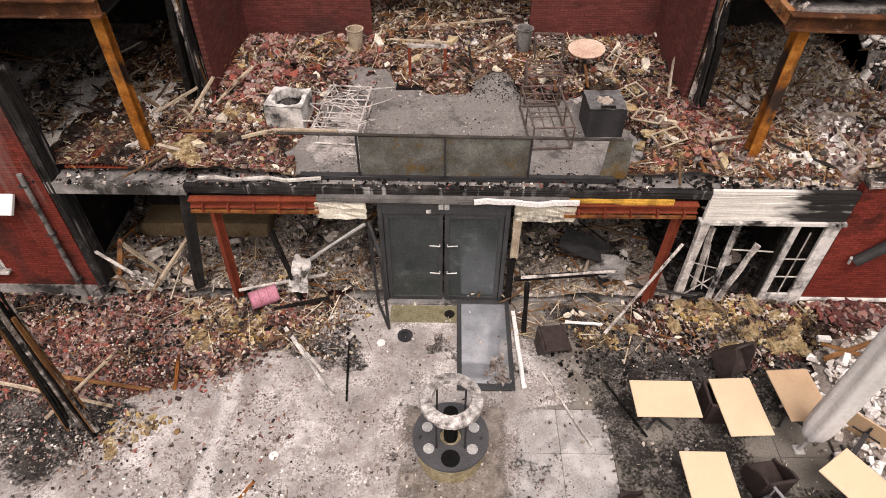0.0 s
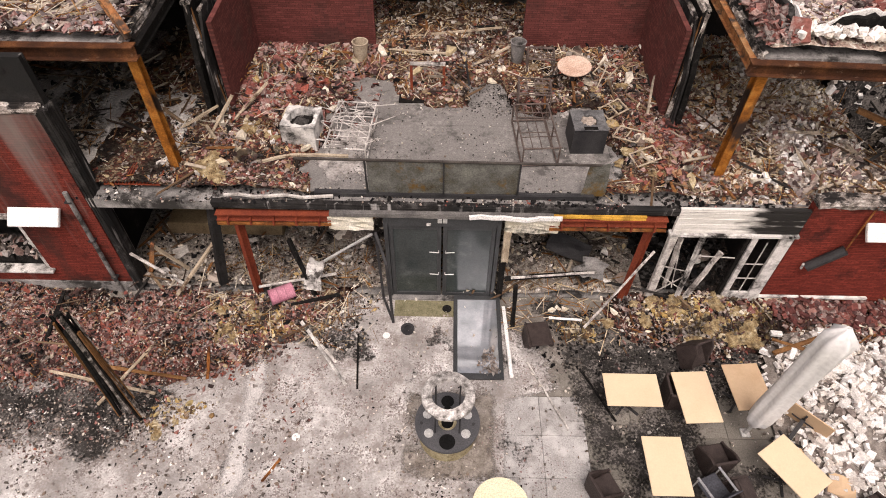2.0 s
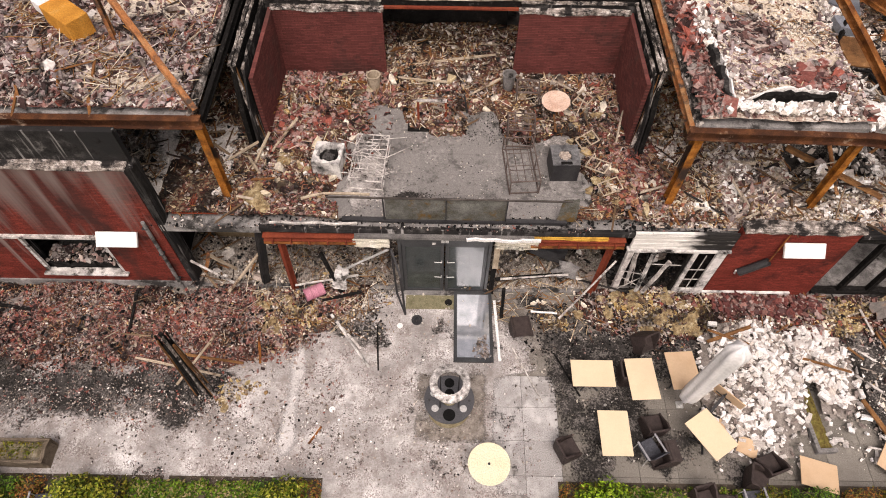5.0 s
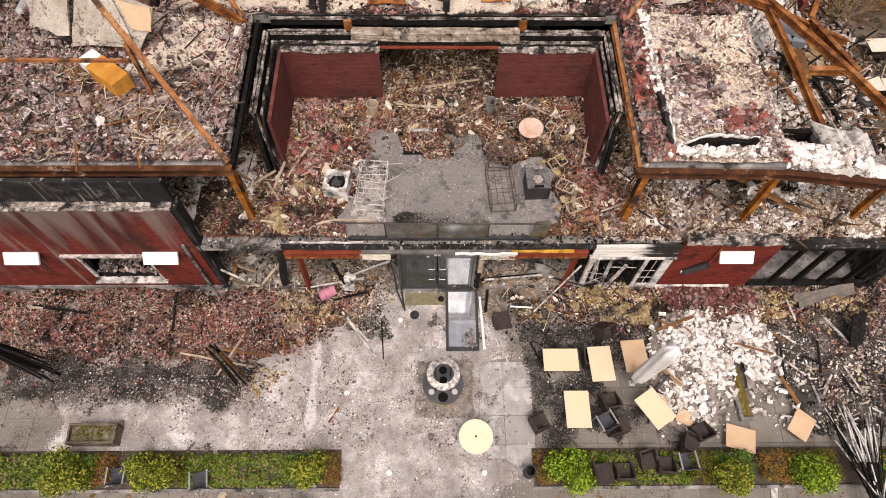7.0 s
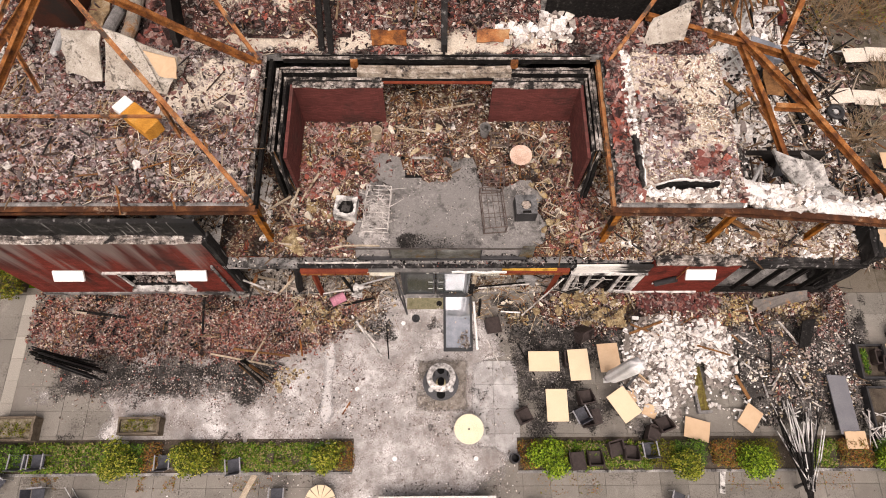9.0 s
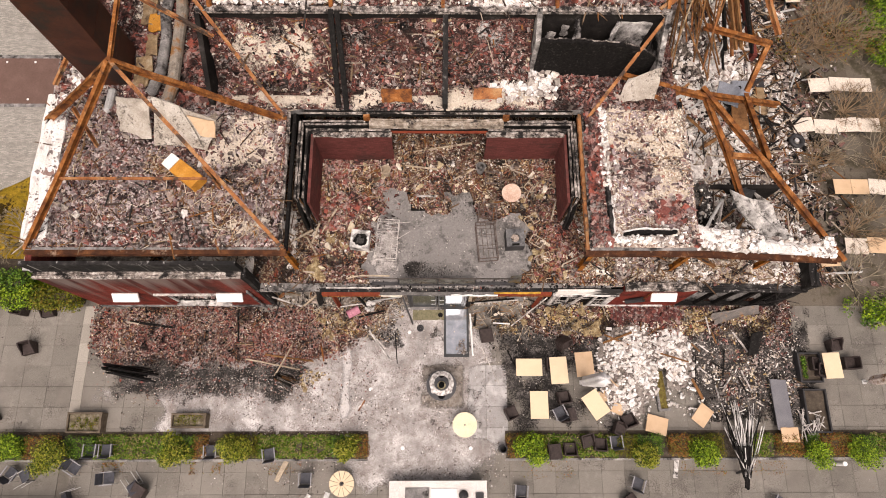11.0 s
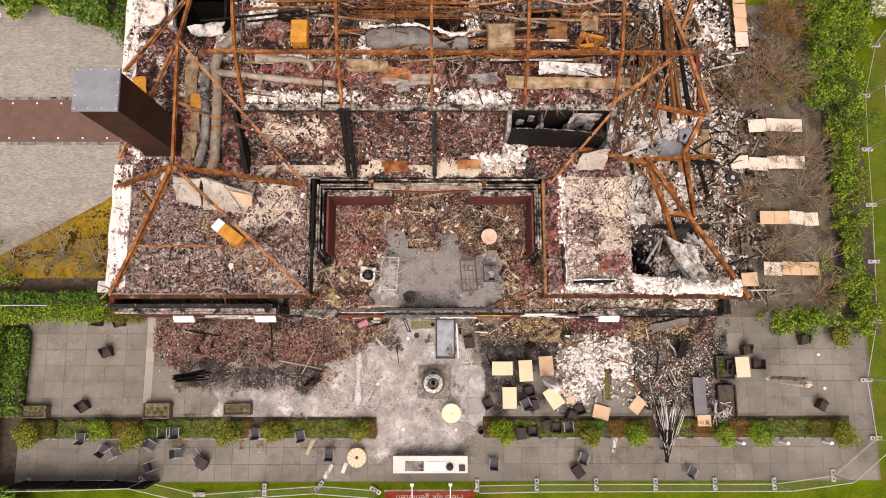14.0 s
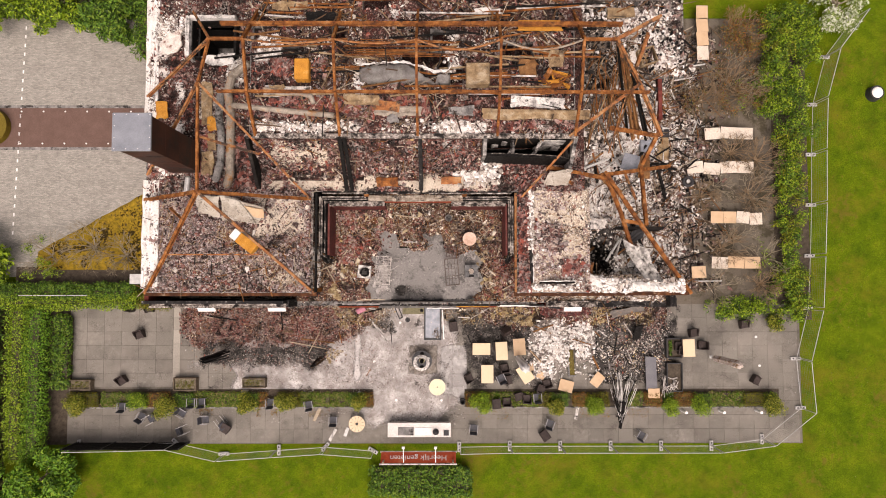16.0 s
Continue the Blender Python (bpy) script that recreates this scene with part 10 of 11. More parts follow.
slab_thing("lead_sheet", [(13.7, 9.05, 0.35), (16.0, 9.6, 0.4), (15.9, 10.0, 0.5), (13.6, 9.5, 0.45)], 0.02, surface("weathered_sheet", [(0.3, (0.09, 0.08, 0.072)), (0.7, (0.19, 0.17, 0.155))], size=0.5, rough=0.6, stain=(0.3, 0.15, 0.06), stain_size=0.5, stain_cover=0.3), "long weathered metal sheet lying on the debris", "sheet", 71, 0.04)
slab_thing("black_sheet", [(15.15, 7.5, 0.3), (15.65, 7.6, 0.3), (15.75, 8.6, 0.9), (15.2, 8.5, 0.9)], 0.05, CHAR, "black panel standing tilted in the debris", "panel", 72, 0.005)
slab_thing("grey_slab", [(16.0, 4.1, 0.45), (16.75, 4.05, 0.45), (16.7, 6.35, 0.45), (15.95, 6.4, 0.45)], 0.06, surface("grey_board", [(0.3, (0.14, 0.14, 0.155)), (0.7, (0.2, 0.2, 0.21))], size=0.6, rough=0.7), "long blue-grey board lying on a low stand", "panel", 73, 0.004)
part("stand", boxes((16.1, 16.6, 4.3, 6.1, 0, 0.42)), BLACKMETAL, thing("low_stand", "dark low stand under the grey board", "stand"))
slab_thing("pinkish_board", [(16.1, 3.55, 0.5), (16.9, 3.55, 0.5), (16.9, 4.2, 0.5), (16.1, 4.2, 0.5)], 0.05, TABLE_TAN, "singed pinkish board on the low stand", "board", 74, 0.006)
tang = thing("tangled_chair_frame", "tangle of pale bent chair tubes", "chair frame", at=(17.6, 4.3, 0))
rng = random.Random(21)
for k in range(16):
    bm = bmesh.new()
    p = [Vector((rng.uniform(-0.6, 0.6), rng.uniform(-0.8, 0.8), rng.uniform(0.05, 0.6))) for _ in range(3)]
    tube(bm, p[0], p[1], 0.025, 6)
    tube(bm, p[1], p[2], 0.025, 6)
    part("tube", bm, ASHWOOD, tang)
br = thing("fallen_drum", "dusty pink drum lying in the rubble", "drum", at=(-3.75, 9.62, 0.45), turn=28)
bm = bmesh.new()
bmesh.ops.create_cone(bm, cap_ends=True, segments=24, radius1=0.2, radius2=0.2, depth=0.62, matrix=pose(0, 0, 0, 0, 90, 0))
part("shell", bm, surface("dusty_pink_paint", [(0.3, (0.42, 0.16, 0.22)), (0.7, (0.55, 0.26, 0.32))], size=0.3, rough=0.7), br)
for s in (-0.3, -0.1, 0.1, 0.3):
    bm = bmesh.new()
    bmesh.ops.create_cone(bm, cap_ends=True, segments=24, radius1=0.21, radius2=0.21, depth=0.02, matrix=pose(s, 0, 0, 0, 90, 0))
    part("hoop", bm, surface("dark_pink_hoop", [(0.3, (0.3, 0.12, 0.16)), (0.7, (0.4, 0.18, 0.23))], size=0.3, rough=0.7) if s == -0.3 else bpy.data.materials["dark_pink_hoop"], br)


def disc_thing(name, x, y, r, h, material, label, category, hole=0.0):
    o = thing(name, label, category, at=(x, y, 0.01))
    bm = bmesh.new()
    n = 24
    rg = lambda q, z: [bm.verts.new((q * math.cos(2 * math.pi * k / n), q * math.sin(2 * math.pi * k / n), z)) for k in range(n)]
    a, b = rg(r, 0), rg(r, h)
    for k in range(n):
        bm.faces.new((a[k], a[(k + 1) % n], b[(k + 1) % n], b[k]))
    if hole:
        c, d = rg(hole, h), rg(hole, 0.01)
        for k in range(n):
            bm.faces.new((b[k], b[(k + 1) % n], c[(k + 1) % n], c[k]))
            bm.faces.new((c[k], c[(k + 1) % n], d[(k + 1) % n], d[k]))
        bm.faces.new(d)
    else:
        bm.faces.new(b)
    part("body", bm, material, o)


for x, y in ((-2.85, 6.0), (-1.3, 3.33), (1.84, 3.32), (-1.05, 8.7)):
    disc_thing("light_ring", x, y, 0.09, 0.025, WHITE, "small white ring set on the ash", "ground light", 0.045)
disc_thing("hose_coil", -0.53, 8.9, 0.17, 0.05, BLACKMETAL, "black rubber ring lying on the ash", "rubber ring", 0.1)
disc_thing("litter_bin", 3.3, 3.3, 0.19, 0.55, BLACKMETAL, "small black bin beside the hedge", "bin", 0.15)
disc_thing("floor_drain", 0.45, 9.55, 0.12, 0.02, CHAR, "dark drain in front of the door", "drain")
structure("doormat", boxes((-0.9, 0.65, 9.3, 9.8, 0.0, 0.025)), surface("mossy_mat", [(0.3, (0.13, 0.12, 0.07)), (0.7, (0.24, 0.22, 0.14))], size=0.2, rough=0.95), "mossy grey mat before the glass door", "mat")
# white block heap: the bricks near the tables are things apart
heap = thing("white_brick_heap", "heap of fallen white lime bricks", "brick heap")
hb = lambda x, y: 0.75 * np.exp(-(((x - 9.9) / 1.9) ** 2 + ((y - 7.2) / 1.9) ** 2) * 1.0) * (0.6 + 0.6 * fbm(x, y, 1.0, 99))
wb_d = lambda x, y: np.clip(np.exp(-(((x - 9.4 - 0.12 * (y - 7)) / 1.3) ** 2 + ((y - 7.0) / 1.95) ** 2) ** 1.6) + np.exp(-(((x - 11.6) / 0.75) ** 2 + ((y - 7.5) / 1.05) ** 2) ** 1.6) + 0.12 * inside(x, y, 8.0, 13.0, 4.6, 9.0, 0.6), 0, 1) * (1 - inside(x, y, 10.62, 11.2, 4.9, 7.0, 0.1)) * (0.35 + 0.65 * ramp01(fbm(x, y, 0.7, 907), 0.3, 0.5))
wb_meshes = []
for k in range(6):
    bm = boxes((-0.11, 0.11, -0.055, 0.055, -0.045, 0.045), bevel=0.008)
    rough_up(bm, 0.007, seed=k)
    me = bpy.data.meshes.new("brick")
    bm.to_mesh(me)
    bm.free()
    me.materials.append(SH_WHITE if k else PLASTER)
    wb_meshes.append(me)
WB = surface("white_lime_brick", [(0.0, (0.5, 0.46, 0.42)), (0.4, (0.72, 0.7, 0.67)), (1.0, (0.82, 0.81, 0.79))], pick="object", rough=0.9, bump=0.4, stain=(0.36, 0.29, 0.24), stain_size=0.6, stain_cover=0.3, edge=0.2)
for me in wb_meshes:
    me.materials[0] = WB
bx, by = scatter(300, (7.6, 13.6, 4.6, 8.9), wb_d, 901)
rs = np.random.RandomState(902)
for k in range(len(bx)):
    o = new("brick", wb_meshes[k % 6])
    s = rs.uniform(0.75, 1.35)
    o.matrix_basis = pose(bx[k], by[k], float(hb(bx[k:k + 1], by[k:k + 1])[0]) * rs.uniform(0.6, 1) + 0.06, rs.normal(0, 26), rs.normal(0, 26), rs.uniform(0, 360)) @ Matrix.Diagonal((s, s, s, 1))
    o.parent = heap
shards("white_brick_rest", 2600, (7.4, 13.8, 4.4, 9.0), lambda x, y: wb_d(x, y), lambda x, y: hb(x, y) * 0.8, SH_WHITE, size=(0.025, 0.19), flat=0.42, tilt=28, slim=0.35, jitter=0.05, seed=905, label="broken white lime bricks and chips in the heap")
sheet("brick_dust", (7.4, 14.0, 4.4, 9.0), 0.1, lambda x, y: hb(x, y) * 0.75 - 0.03 + 0.03 * wb_d(x, y), surface("pale_brick_dust", [(0.3, (0.09, 0.075, 0.065)), (0.6, (0.28, 0.25, 0.225))], size=0.3, rough=0.95), "brick dust under the white heap", keep=lambda x, y: wb_d(x, y) > 0.15)
bed = thing("planting_bed", "narrow concrete-edged bed with mossy grass among the bricks", "planter", at=(10.87, 5.9, 0), turn=4)
part("edge", boxes((-0.26, -0.14, -0.95, 1.1, 0, 0.2), (-0.14, 0.32, -0.95, -0.83, 0, 0.2), bevel=0.01), CONCRETE, bed)
part("turf", rough_up(boxes((-0.14, 0.2, -0.83, 0.9, 0, 0.14)), 0.03, 5), surface("mossy_turf", [(0.3, (0.09, 0.06, 0.03)), (0.5, (0.14, 0.11, 0.035)), (0.7, (0.2, 0.18, 0.05))], size=0.15, rough=0.95, bump=0.8, fine=0.05), bed)

# ---- planting ----
def leaves(name, centres, spread, n, size, material, seed, parent=None, label="", category="", kind="", up=0.6):
    """A crown of n small leaf blades round the centres (x, y, z, rx, ry, rz), denser towards each clump's skin."""
    rs = np.random.RandomState(seed)
    c = np.array(centres, float)
    vol = (c[:, 3] * c[:, 4] * c[:, 5]) ** 0.67
    k = rs.choice(len(c), n, p=vol / vol.sum())
    d = rs.normal(size=(n, 3))
    d /= np.linalg.norm(d, axis=1)[:, None]
    r = 1 - spread * rs.rand(n) ** 1.6
    r *= 0.82 + 0.36 * patchy(d[:, 0] * 2 + k, d[:, 1] * 2 + d[:, 2] * 2, 0.6, seed + 1)
    p = c[k, :3] + d * r[:, None] * c[k, 3:]
    p[:, 2] = np.maximum(p[:, 2], 0.02)
    s = size * (0.6 + 0.8 * rs.rand(n))
    nrm = d * 0.7 + rs.normal(size=(n, 3)) * 0.55
    nrm[:, 2] += up
    nrm /= np.linalg.norm(nrm, axis=1)[:, None]
    t = np.cross(nrm, rs.normal(size=(n, 3)))
    t /= np.linalg.norm(t, axis=1)[:, None] + 1e-9
    b = np.cross(nrm, t)
    q = np.stack([p - t * s[:, None], p - b * (s * 0.45)[:, None] + nrm * (s * 0.12)[:, None], p + t * s[:, None], p + b * (s * 0.45)[:, None] + nrm * (s * 0.12)[:, None]], 1)
    me = raw_mesh(name, q.reshape(-1, 3), np.arange(4 * n).reshape(n, 4))
    me.materials.append(material)
    ob = new(name, me)
    ob.parent = parent
    return tagged(ob, label, category, kind=kind)


def box_leaves(name, x0, x1, y0, y1, z1, n, size, material, seed, label, parent=None, bumps=0.1):
    """Leaves over a clipped box: its top and sides, in small uneven clumps."""
    rs = np.random.RandomState(seed)
    step = 0.3
    cs = []
    for x in np.arange(x0 + 0.15, x1, step):
        for y in np.arange(y0 + 0.15, y1, step):
            cs.append((x + rs.uniform(-0.05, 0.05), y + rs.uniform(-0.05, 0.05), z1 * 0.6 + rs.uniform(-bumps, bumps), 0.24, 0.24, z1 * 0.42))
    return leaves(name, cs, 0.7, n, size, material, seed, parent, label, "hedge" if parent is None else "", "structure" if parent is None else "")


HEDGE_KINDS = {"green": (LEAF_DARK, 0.66, 2600, 0.036, "low clipped green hedge along the terrace"), "olive": (LEAF_HEDGE, 0.64, 2600, 0.036, "low clipped olive-green hedge along the terrace"),
               "brown": (LEAF_DEAD, 0.62, 2500, 0.036, "low clipped hedge with leaves scorched brown"), "grass": (LEAF_GRASS, 0.3, 2300, 0.05, "rank grass and trodden plants where the hedge is gone")}


def hedge_run(x0, ends):
    """A row of hedge pieces from x0 on: each with the x where it ends and its kind; None leaves a gap."""
    for x1, kind in ends:
        if kind:
            mt, z, n, size, lb = HEDGE_KINDS[kind]
            h = thing("hedge", lb, "hedge", "hedge along the terrace")
            # A plain dark box fills the hedge behind its leaves.
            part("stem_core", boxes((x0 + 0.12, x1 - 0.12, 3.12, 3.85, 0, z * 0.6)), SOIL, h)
            box_leaves("foliage", x0, x1, 2.98, 4.02, z, int(n * (x1 - x0)), size, mt, int(1000 + 37 * abs(x0)), "", h, 0.05 if z > 0.5 else 0.1)
        x0 = x1


hedge_run(-23.9, ((-21.7, "olive"), (-19.8, "grass"), (-18.4, "green"), (-17.0, "brown"), (-16.5, None), (-15.3, "green"), (-13.3, "grass"), (-12.2, "grass"), (-10.8, "green"), (-10.25, "brown"), (-9.45, None), (-8.0, "olive"), (-5.8, "grass"), (-4.5, "grass"), (-3.5, "green"), (-2.95, "brown")))
hedge_run(3.5, ((4.0, "brown"), (5.3, "olive"), (8.55, "grass"), (9.4, "olive"), (10.5, "green"), (10.9, None), (11.9, "brown"), (13.3, "olive"), (14.6, None), (15.9, "grass"), (17.25, "brown"), (17.9, "green"), (19.3, "brown"), (20.5, "green"), (22.8, "grass"), (24.2, "olive"), (25.1, "green")))
structure("hedge_kerb", boxes((-24, -2.9, 2.78, 2.88, -0.03, 0.07), (3.45, 25.4, 2.78, 2.88, -0.03, 0.07), bevel=0.008), CONCRETE, "thin concrete kerb along the hedge strip", "kerb")
structure("hedge_soil", boxes((-24, -2.9, 2.88, 4.1, -0.03, 0.015), (3.45, 25.4, 2.88, 4.1, -0.03, 0.015)), SOIL, "bare soil strip under the hedge", "soil")


def shrub(x, y, r, h, material, seed, label="round clipped laurel shrub in the hedge"):
    o = thing("shrub", label, "shrub", "round shrubs", at=(x, y, 0))
    rng = random.Random(seed)
    bm = bmesh.new()
    for k in range(5):
        tube(bm, (0, 0, 0), (rng.uniform(-0.3, 0.3) * r, rng.uniform(-0.3, 0.3) * r, h * 0.75), 0.02, 5, 0.006)
    part("trunk", bm, TWIG, o)
    cs = [(rng.uniform(-0.5, 0.5) * r, rng.uniform(-0.5, 0.5) * r, h * rng.uniform(0.4, 0.75), r * rng.uniform(0.35, 0.55), r * rng.uniform(0.35, 0.55), h * 0.28) for _ in range(12)]
    leaves("crown", cs, 0.6, 3400, 0.05, material, seed, o)


for i, (x, y) in enumerate(((-23.3, 3.1), (-19.0, 3.25), (-17.0, 3.05), (-11.4, 3.25), (-8.85, 3.2), (-3.8, 3.3), (4.5, 3.25), (9.75, 3.0), (12.4, 3.2), (17.5, 3.0), (19.7, 3.1), (24.7, 3.1))):
    shrub(x, y, (0.9, 0.84, 0.98, 0.92, 0.86, 0.82, 0.95, 0.82, 0.88, 0.72, 0.86, 0.9)[i], 1.35, (LEAF_SHRUB, LEAF_LIGHT)[i in (1, 6, 8, 9, 10)], 50 + i)
shrub(24.9, 8.7, 0.7, 1.1, LEAF_SHRUB, 70, "round clipped shrub at the terrace corner")


def big_hedge(x0, x1, y0, y1, z, n, material, label, seed, size=0.09):
    h = thing("tall_hedge", label, "hedge")
    # Dark box filling the inside of the tall hedge.
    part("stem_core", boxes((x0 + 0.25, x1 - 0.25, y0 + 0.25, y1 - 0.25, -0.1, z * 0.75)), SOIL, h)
    rs = np.random.RandomState(seed)
    cs = [(x + rs.uniform(-0.1, 0.1), y + rs.uniform(-0.1, 0.1), z * 0.62 + rs.uniform(-0.15, 0.15), 0.42, 0.42, z * 0.42) for x in np.arange(x0 + 0.2, x1, 0.45) for y in np.arange(y0 + 0.2, y1, 0.45)]
    leaves("foliage", cs, 0.5, n, size, material, seed, h)


big_hedge(-28.3, -19.2, 10.5, 11.2, 1.7, 11000, LEAF_DARK, "tall clipped dark green hedge beside the building", 301, 0.07)
big_hedge(-28.3, -19.0, 9.8, 10.48, 1.6, 12000, LEAF_LIGHT, "clipped bright green hedge before the dark one", 309, 0.06)
big_hedge(-19.0, -16.7, 9.85, 10.7, 1.2, 3600, LEAF_HEDGE, "browned end of the clipped hedge beside the building", 311, 0.06)
gr = thing("hedge_rail", "thin pale rail running along the hedge top", "rail")
bm = bmesh.new()
tube(bm, (-26.6, 10.64, 1.78), (-22.0, 10.64, 1.78), 0.03, 6)
part("rail", bm, GALV, gr)
for x in (-26.2, -22.4):
    part("post", boxes((x - 0.025, x + 0.025, 10.62, 10.66, 0, 1.76)), GALV, gr)
gb_box = thing("service_cabinet", "grey metal service cabinet at the corner of the building", "cabinet", at=(-18.75, 11.75, 0))
part("body", boxes((-0.5, 0.5, -0.3, 0.3, 0, 1.5), bevel=0.02), CONCRETE, gb_box)
part("lid", boxes((-0.54, 0.54, -0.34, 0.34, 1.5, 1.56), bevel=0.01), GALV, gb_box)
big_hedge(-26.4, -25.25, -0.6, 9.8, 1.6, 15000, LEAF_MID, "tall clipped green hedge along the terrace", 310, 0.065)
big_hedge(-27.5, -26.4, -0.6, 9.8, 1.75, 15000, LEAF_LIGHT, "tall clipped bright green hedge along the terrace", 302, 0.065)
big_hedge(-31.5, -28.2, -3.0, 11.5, 1.5, 16000, LEAF_DARK, "dense dark green hedge behind the clipped one", 303, 0.11)
big_hedge(-24.7, -23.6, 4.3, 9.3, 0.9, 6000, LEAF_DARK, "dark green shrubs beside the terrace", 304)
big_hedge(-2.9, 3.9, -2.9, -0.95, 1.0, 12000, LEAF_DARK, "dense green bush before the red sign", 305, 0.1)
structure("soil_strip", boxes((-26.0, -24.1, 0.3, 9.9, -0.1, -0.015), (-28.0, -16.2, 11.35, 12.6, -0.1, -0.012)), SOIL, "bare dark soil beside the hedge", "soil")
# mossy bed on the west
sheet("moss_bed", (-26.5, -16.25, 12.4, 20.2), 0.12, lambda x, y: 0.02 + 0.1 * fbm(x, y, 0.8, 311) - 0.2 * ramp01(y - (14.1 + (x + 25.5) * 0.56), 0.0, 0.35), MOSS, "yellow-green mossy bed beside the forecourt", "moss", keep=lambda x, y: y < 14.5 + (x + 25.5) * 0.56)


def bare_shrub(x, y, r, h, seed, label="bare grey-brown shrub with spreading twigs", leafy=0, mt=LEAF_LIGHT, stems=7, wood=TWIG):
    o = thing("bare_shrub", label, "shrub", at=(x, y, 0))
    rng = random.Random(seed)
    bm = bmesh.new()

    def grow(p, d, l, w, depth):
        q = p + d * l
        tube(bm, p, q, w, 4, w * 0.6)
        if depth:
            for _ in range(3):
                e = (d + Vector((rng.uniform(-1, 1), rng.uniform(-1, 1), rng.uniform(-0.35, 0.5))) * 0.75).normalized()
                grow(q, e, l * rng.uniform(0.55, 0.8), w * 0.6, depth - 1)

    for k in range(stems):
        a = 2 * math.pi * k / stems + rng.uniform(-0.3, 0.3)
        grow(Vector((0, 0, 0)), Vector((math.cos(a) * 0.8, math.sin(a) * 0.8, rng.uniform(0.5, 1.0))).normalized(), r * 0.42, 0.038, 3)
    part("branchwork", bm, wood, o)
    if leafy:
        cs = [(rng.uniform(-0.7, 0.7) * r, rng.uniform(-0.7, 0.7) * r, h * rng.uniform(0.4, 0.9), 0.4, 0.4, 0.3) for _ in range(12)]
        leaves("young_leaves", cs, 0.9, leafy, 0.06, mt, seed, o)


bare_shrub(-22.5, 14.0, 2.3, 1.8, 320, "bare twiggy shrub over the mossy bed", stems=15)
bare_shrub(-20.3, 13.4, 1.9, 1.5, 321, "bare twiggy shrub over the mossy bed", stems=13)
bare_shrub(-25.5, 13.4, 2.0, 1.5, 322, "bare twiggy shrub with first leaves", 900)
for i, (x, y, r) in enumerate(((21.0, 11.2, 2.0), (22.5, 14.6, 1.8), (23.6, 18.0, 2.0), (21.2, 18.3, 1.6), (24.0, 24.8, 2.2), (22.2, 26.0, 2.2), (24.6, 13.2, 1.8), (18.9, 24.5, 1.6))):
    bare_shrub(x, y, r, 1.8, 330 + i, "bare heat-dried shrub on the east terrace", 260 if i > 3 else 0, LEAF_DEAD if i in (5, 7) else LEAF_LIGHT)

TWIG_BROWN = surface("scorched_twigs", [(0.3, (0.17, 0.115, 0.07)), (0.7, (0.34, 0.25, 0.16))], size=0.3, rough=0.9)
for i, (x, y, r) in enumerate(((21.6, 25.0, 2.4), (20.2, 24.4, 1.8), (22.9, 25.2, 2.2), (23.1, 29.4, 1.9), (22.4, 20.7, 1.7), (24.2, 20.2, 1.8), (23.8, 17.4, 1.8), (21.6, 13.9, 1.7), (24.3, 11.4, 1.6), (20.2, 17.6, 1.4))):
    bare_shrub(x, y, r, 1.6, 370 + i, "dense brown heat-dried shrub on the east terrace", 500 if i in (0, 2, 3) else 0, LEAF_DEAD, 16, TWIG_BROWN)


def tree(x, y, h, r, n, material, label, seed, size=0.13):
    o = thing("tree", label, "tree", at=(x, y, -0.08))
    rng = random.Random(seed)
    bm = bmesh.new()
    tube(bm, (0, 0, 0), (0.1, 0.05, h * 0.6), 0.18, 9, 0.1)
    part("trunk", bm, TWIG, o)
    cs = []
    for k in range(9):
        a, el = rng.uniform(0, 6.28), rng.uniform(0.2, 1.1)
        d = Vector((math.cos(a) * math.cos(el), math.sin(a) * math.cos(el), math.sin(el)))
        p, q = Vector((0.08, 0.04, h * rng.uniform(0.3, 0.55))), None
        q = p + Vector((d.x * r * 0.75, d.y * r * 0.75, d.z * h * 0.35))
        bm = bmesh.new()
        tube(bm, p, q, 0.07, 6, 0.02)
        part("limb", bm, TWIG, o)
        for _ in range(4):
            cs.append((q.x + rng.uniform(-0.5, 0.5), q.y + rng.uniform(-0.5, 0.5), q.z + rng.uniform(-0.4, 0.4), rng.uniform(0.4, 0.75), rng.uniform(0.4, 0.75), rng.uniform(0.35, 0.6)))
    leaves("crown", cs, 0.75, n, size, material, seed, o)


tree(-24.9, -1.6, 3.0, 2.3, 12000, LEAF_MID, "broad-leaved dark green tree at the terrace corner", 401)
tree(-28.3, -2.2, 3.0, 2.0, 8000, LEAF_MID, "broad-leaved dark green tree at the terrace corner", 402)
tree(-24.5, 30.6, 3.2, 2.4, 8000, LEAF_LIGHT, "bright green tree behind the forecourt", 403)
tree(-20.8, 29.8, 3.4, 2.4, 9000, LEAF_DARK, "dark green tree behind the forecourt", 404)
tree(-29.0, 30.8, 3.4, 2.4, 6000, LEAF_LIGHT, "bright green tree behind the forecourt", 405)
tree(-29.5, 13.0, 2.6, 1.8, 5000, LEAF_LIGHT, "bright green tree beside the forecourt", 406)
tree(29.6, 31.0, 2.4, 1.7, 5000, foliage("blossom_white", [(0.5, 0.55, 0.4), (0.2, 0.27, 0.06), (0.62, 0.64, 0.52), (0.15, 0.22, 0.04)]), "shrub-like tree with white blossom", 407, 0.1)
big_hedge(-31.5, -19.3, 30.2, 34.0, 1.6, 15000, LEAF_DARK, "dark green planting behind the forecourt", 308, 0.12)
big_hedge(-19.3, -16.6, 27.2, 33.0, 2.2, 9000, LEAF_DARK, "dark green planting behind the forecourt", 307, 0.11)
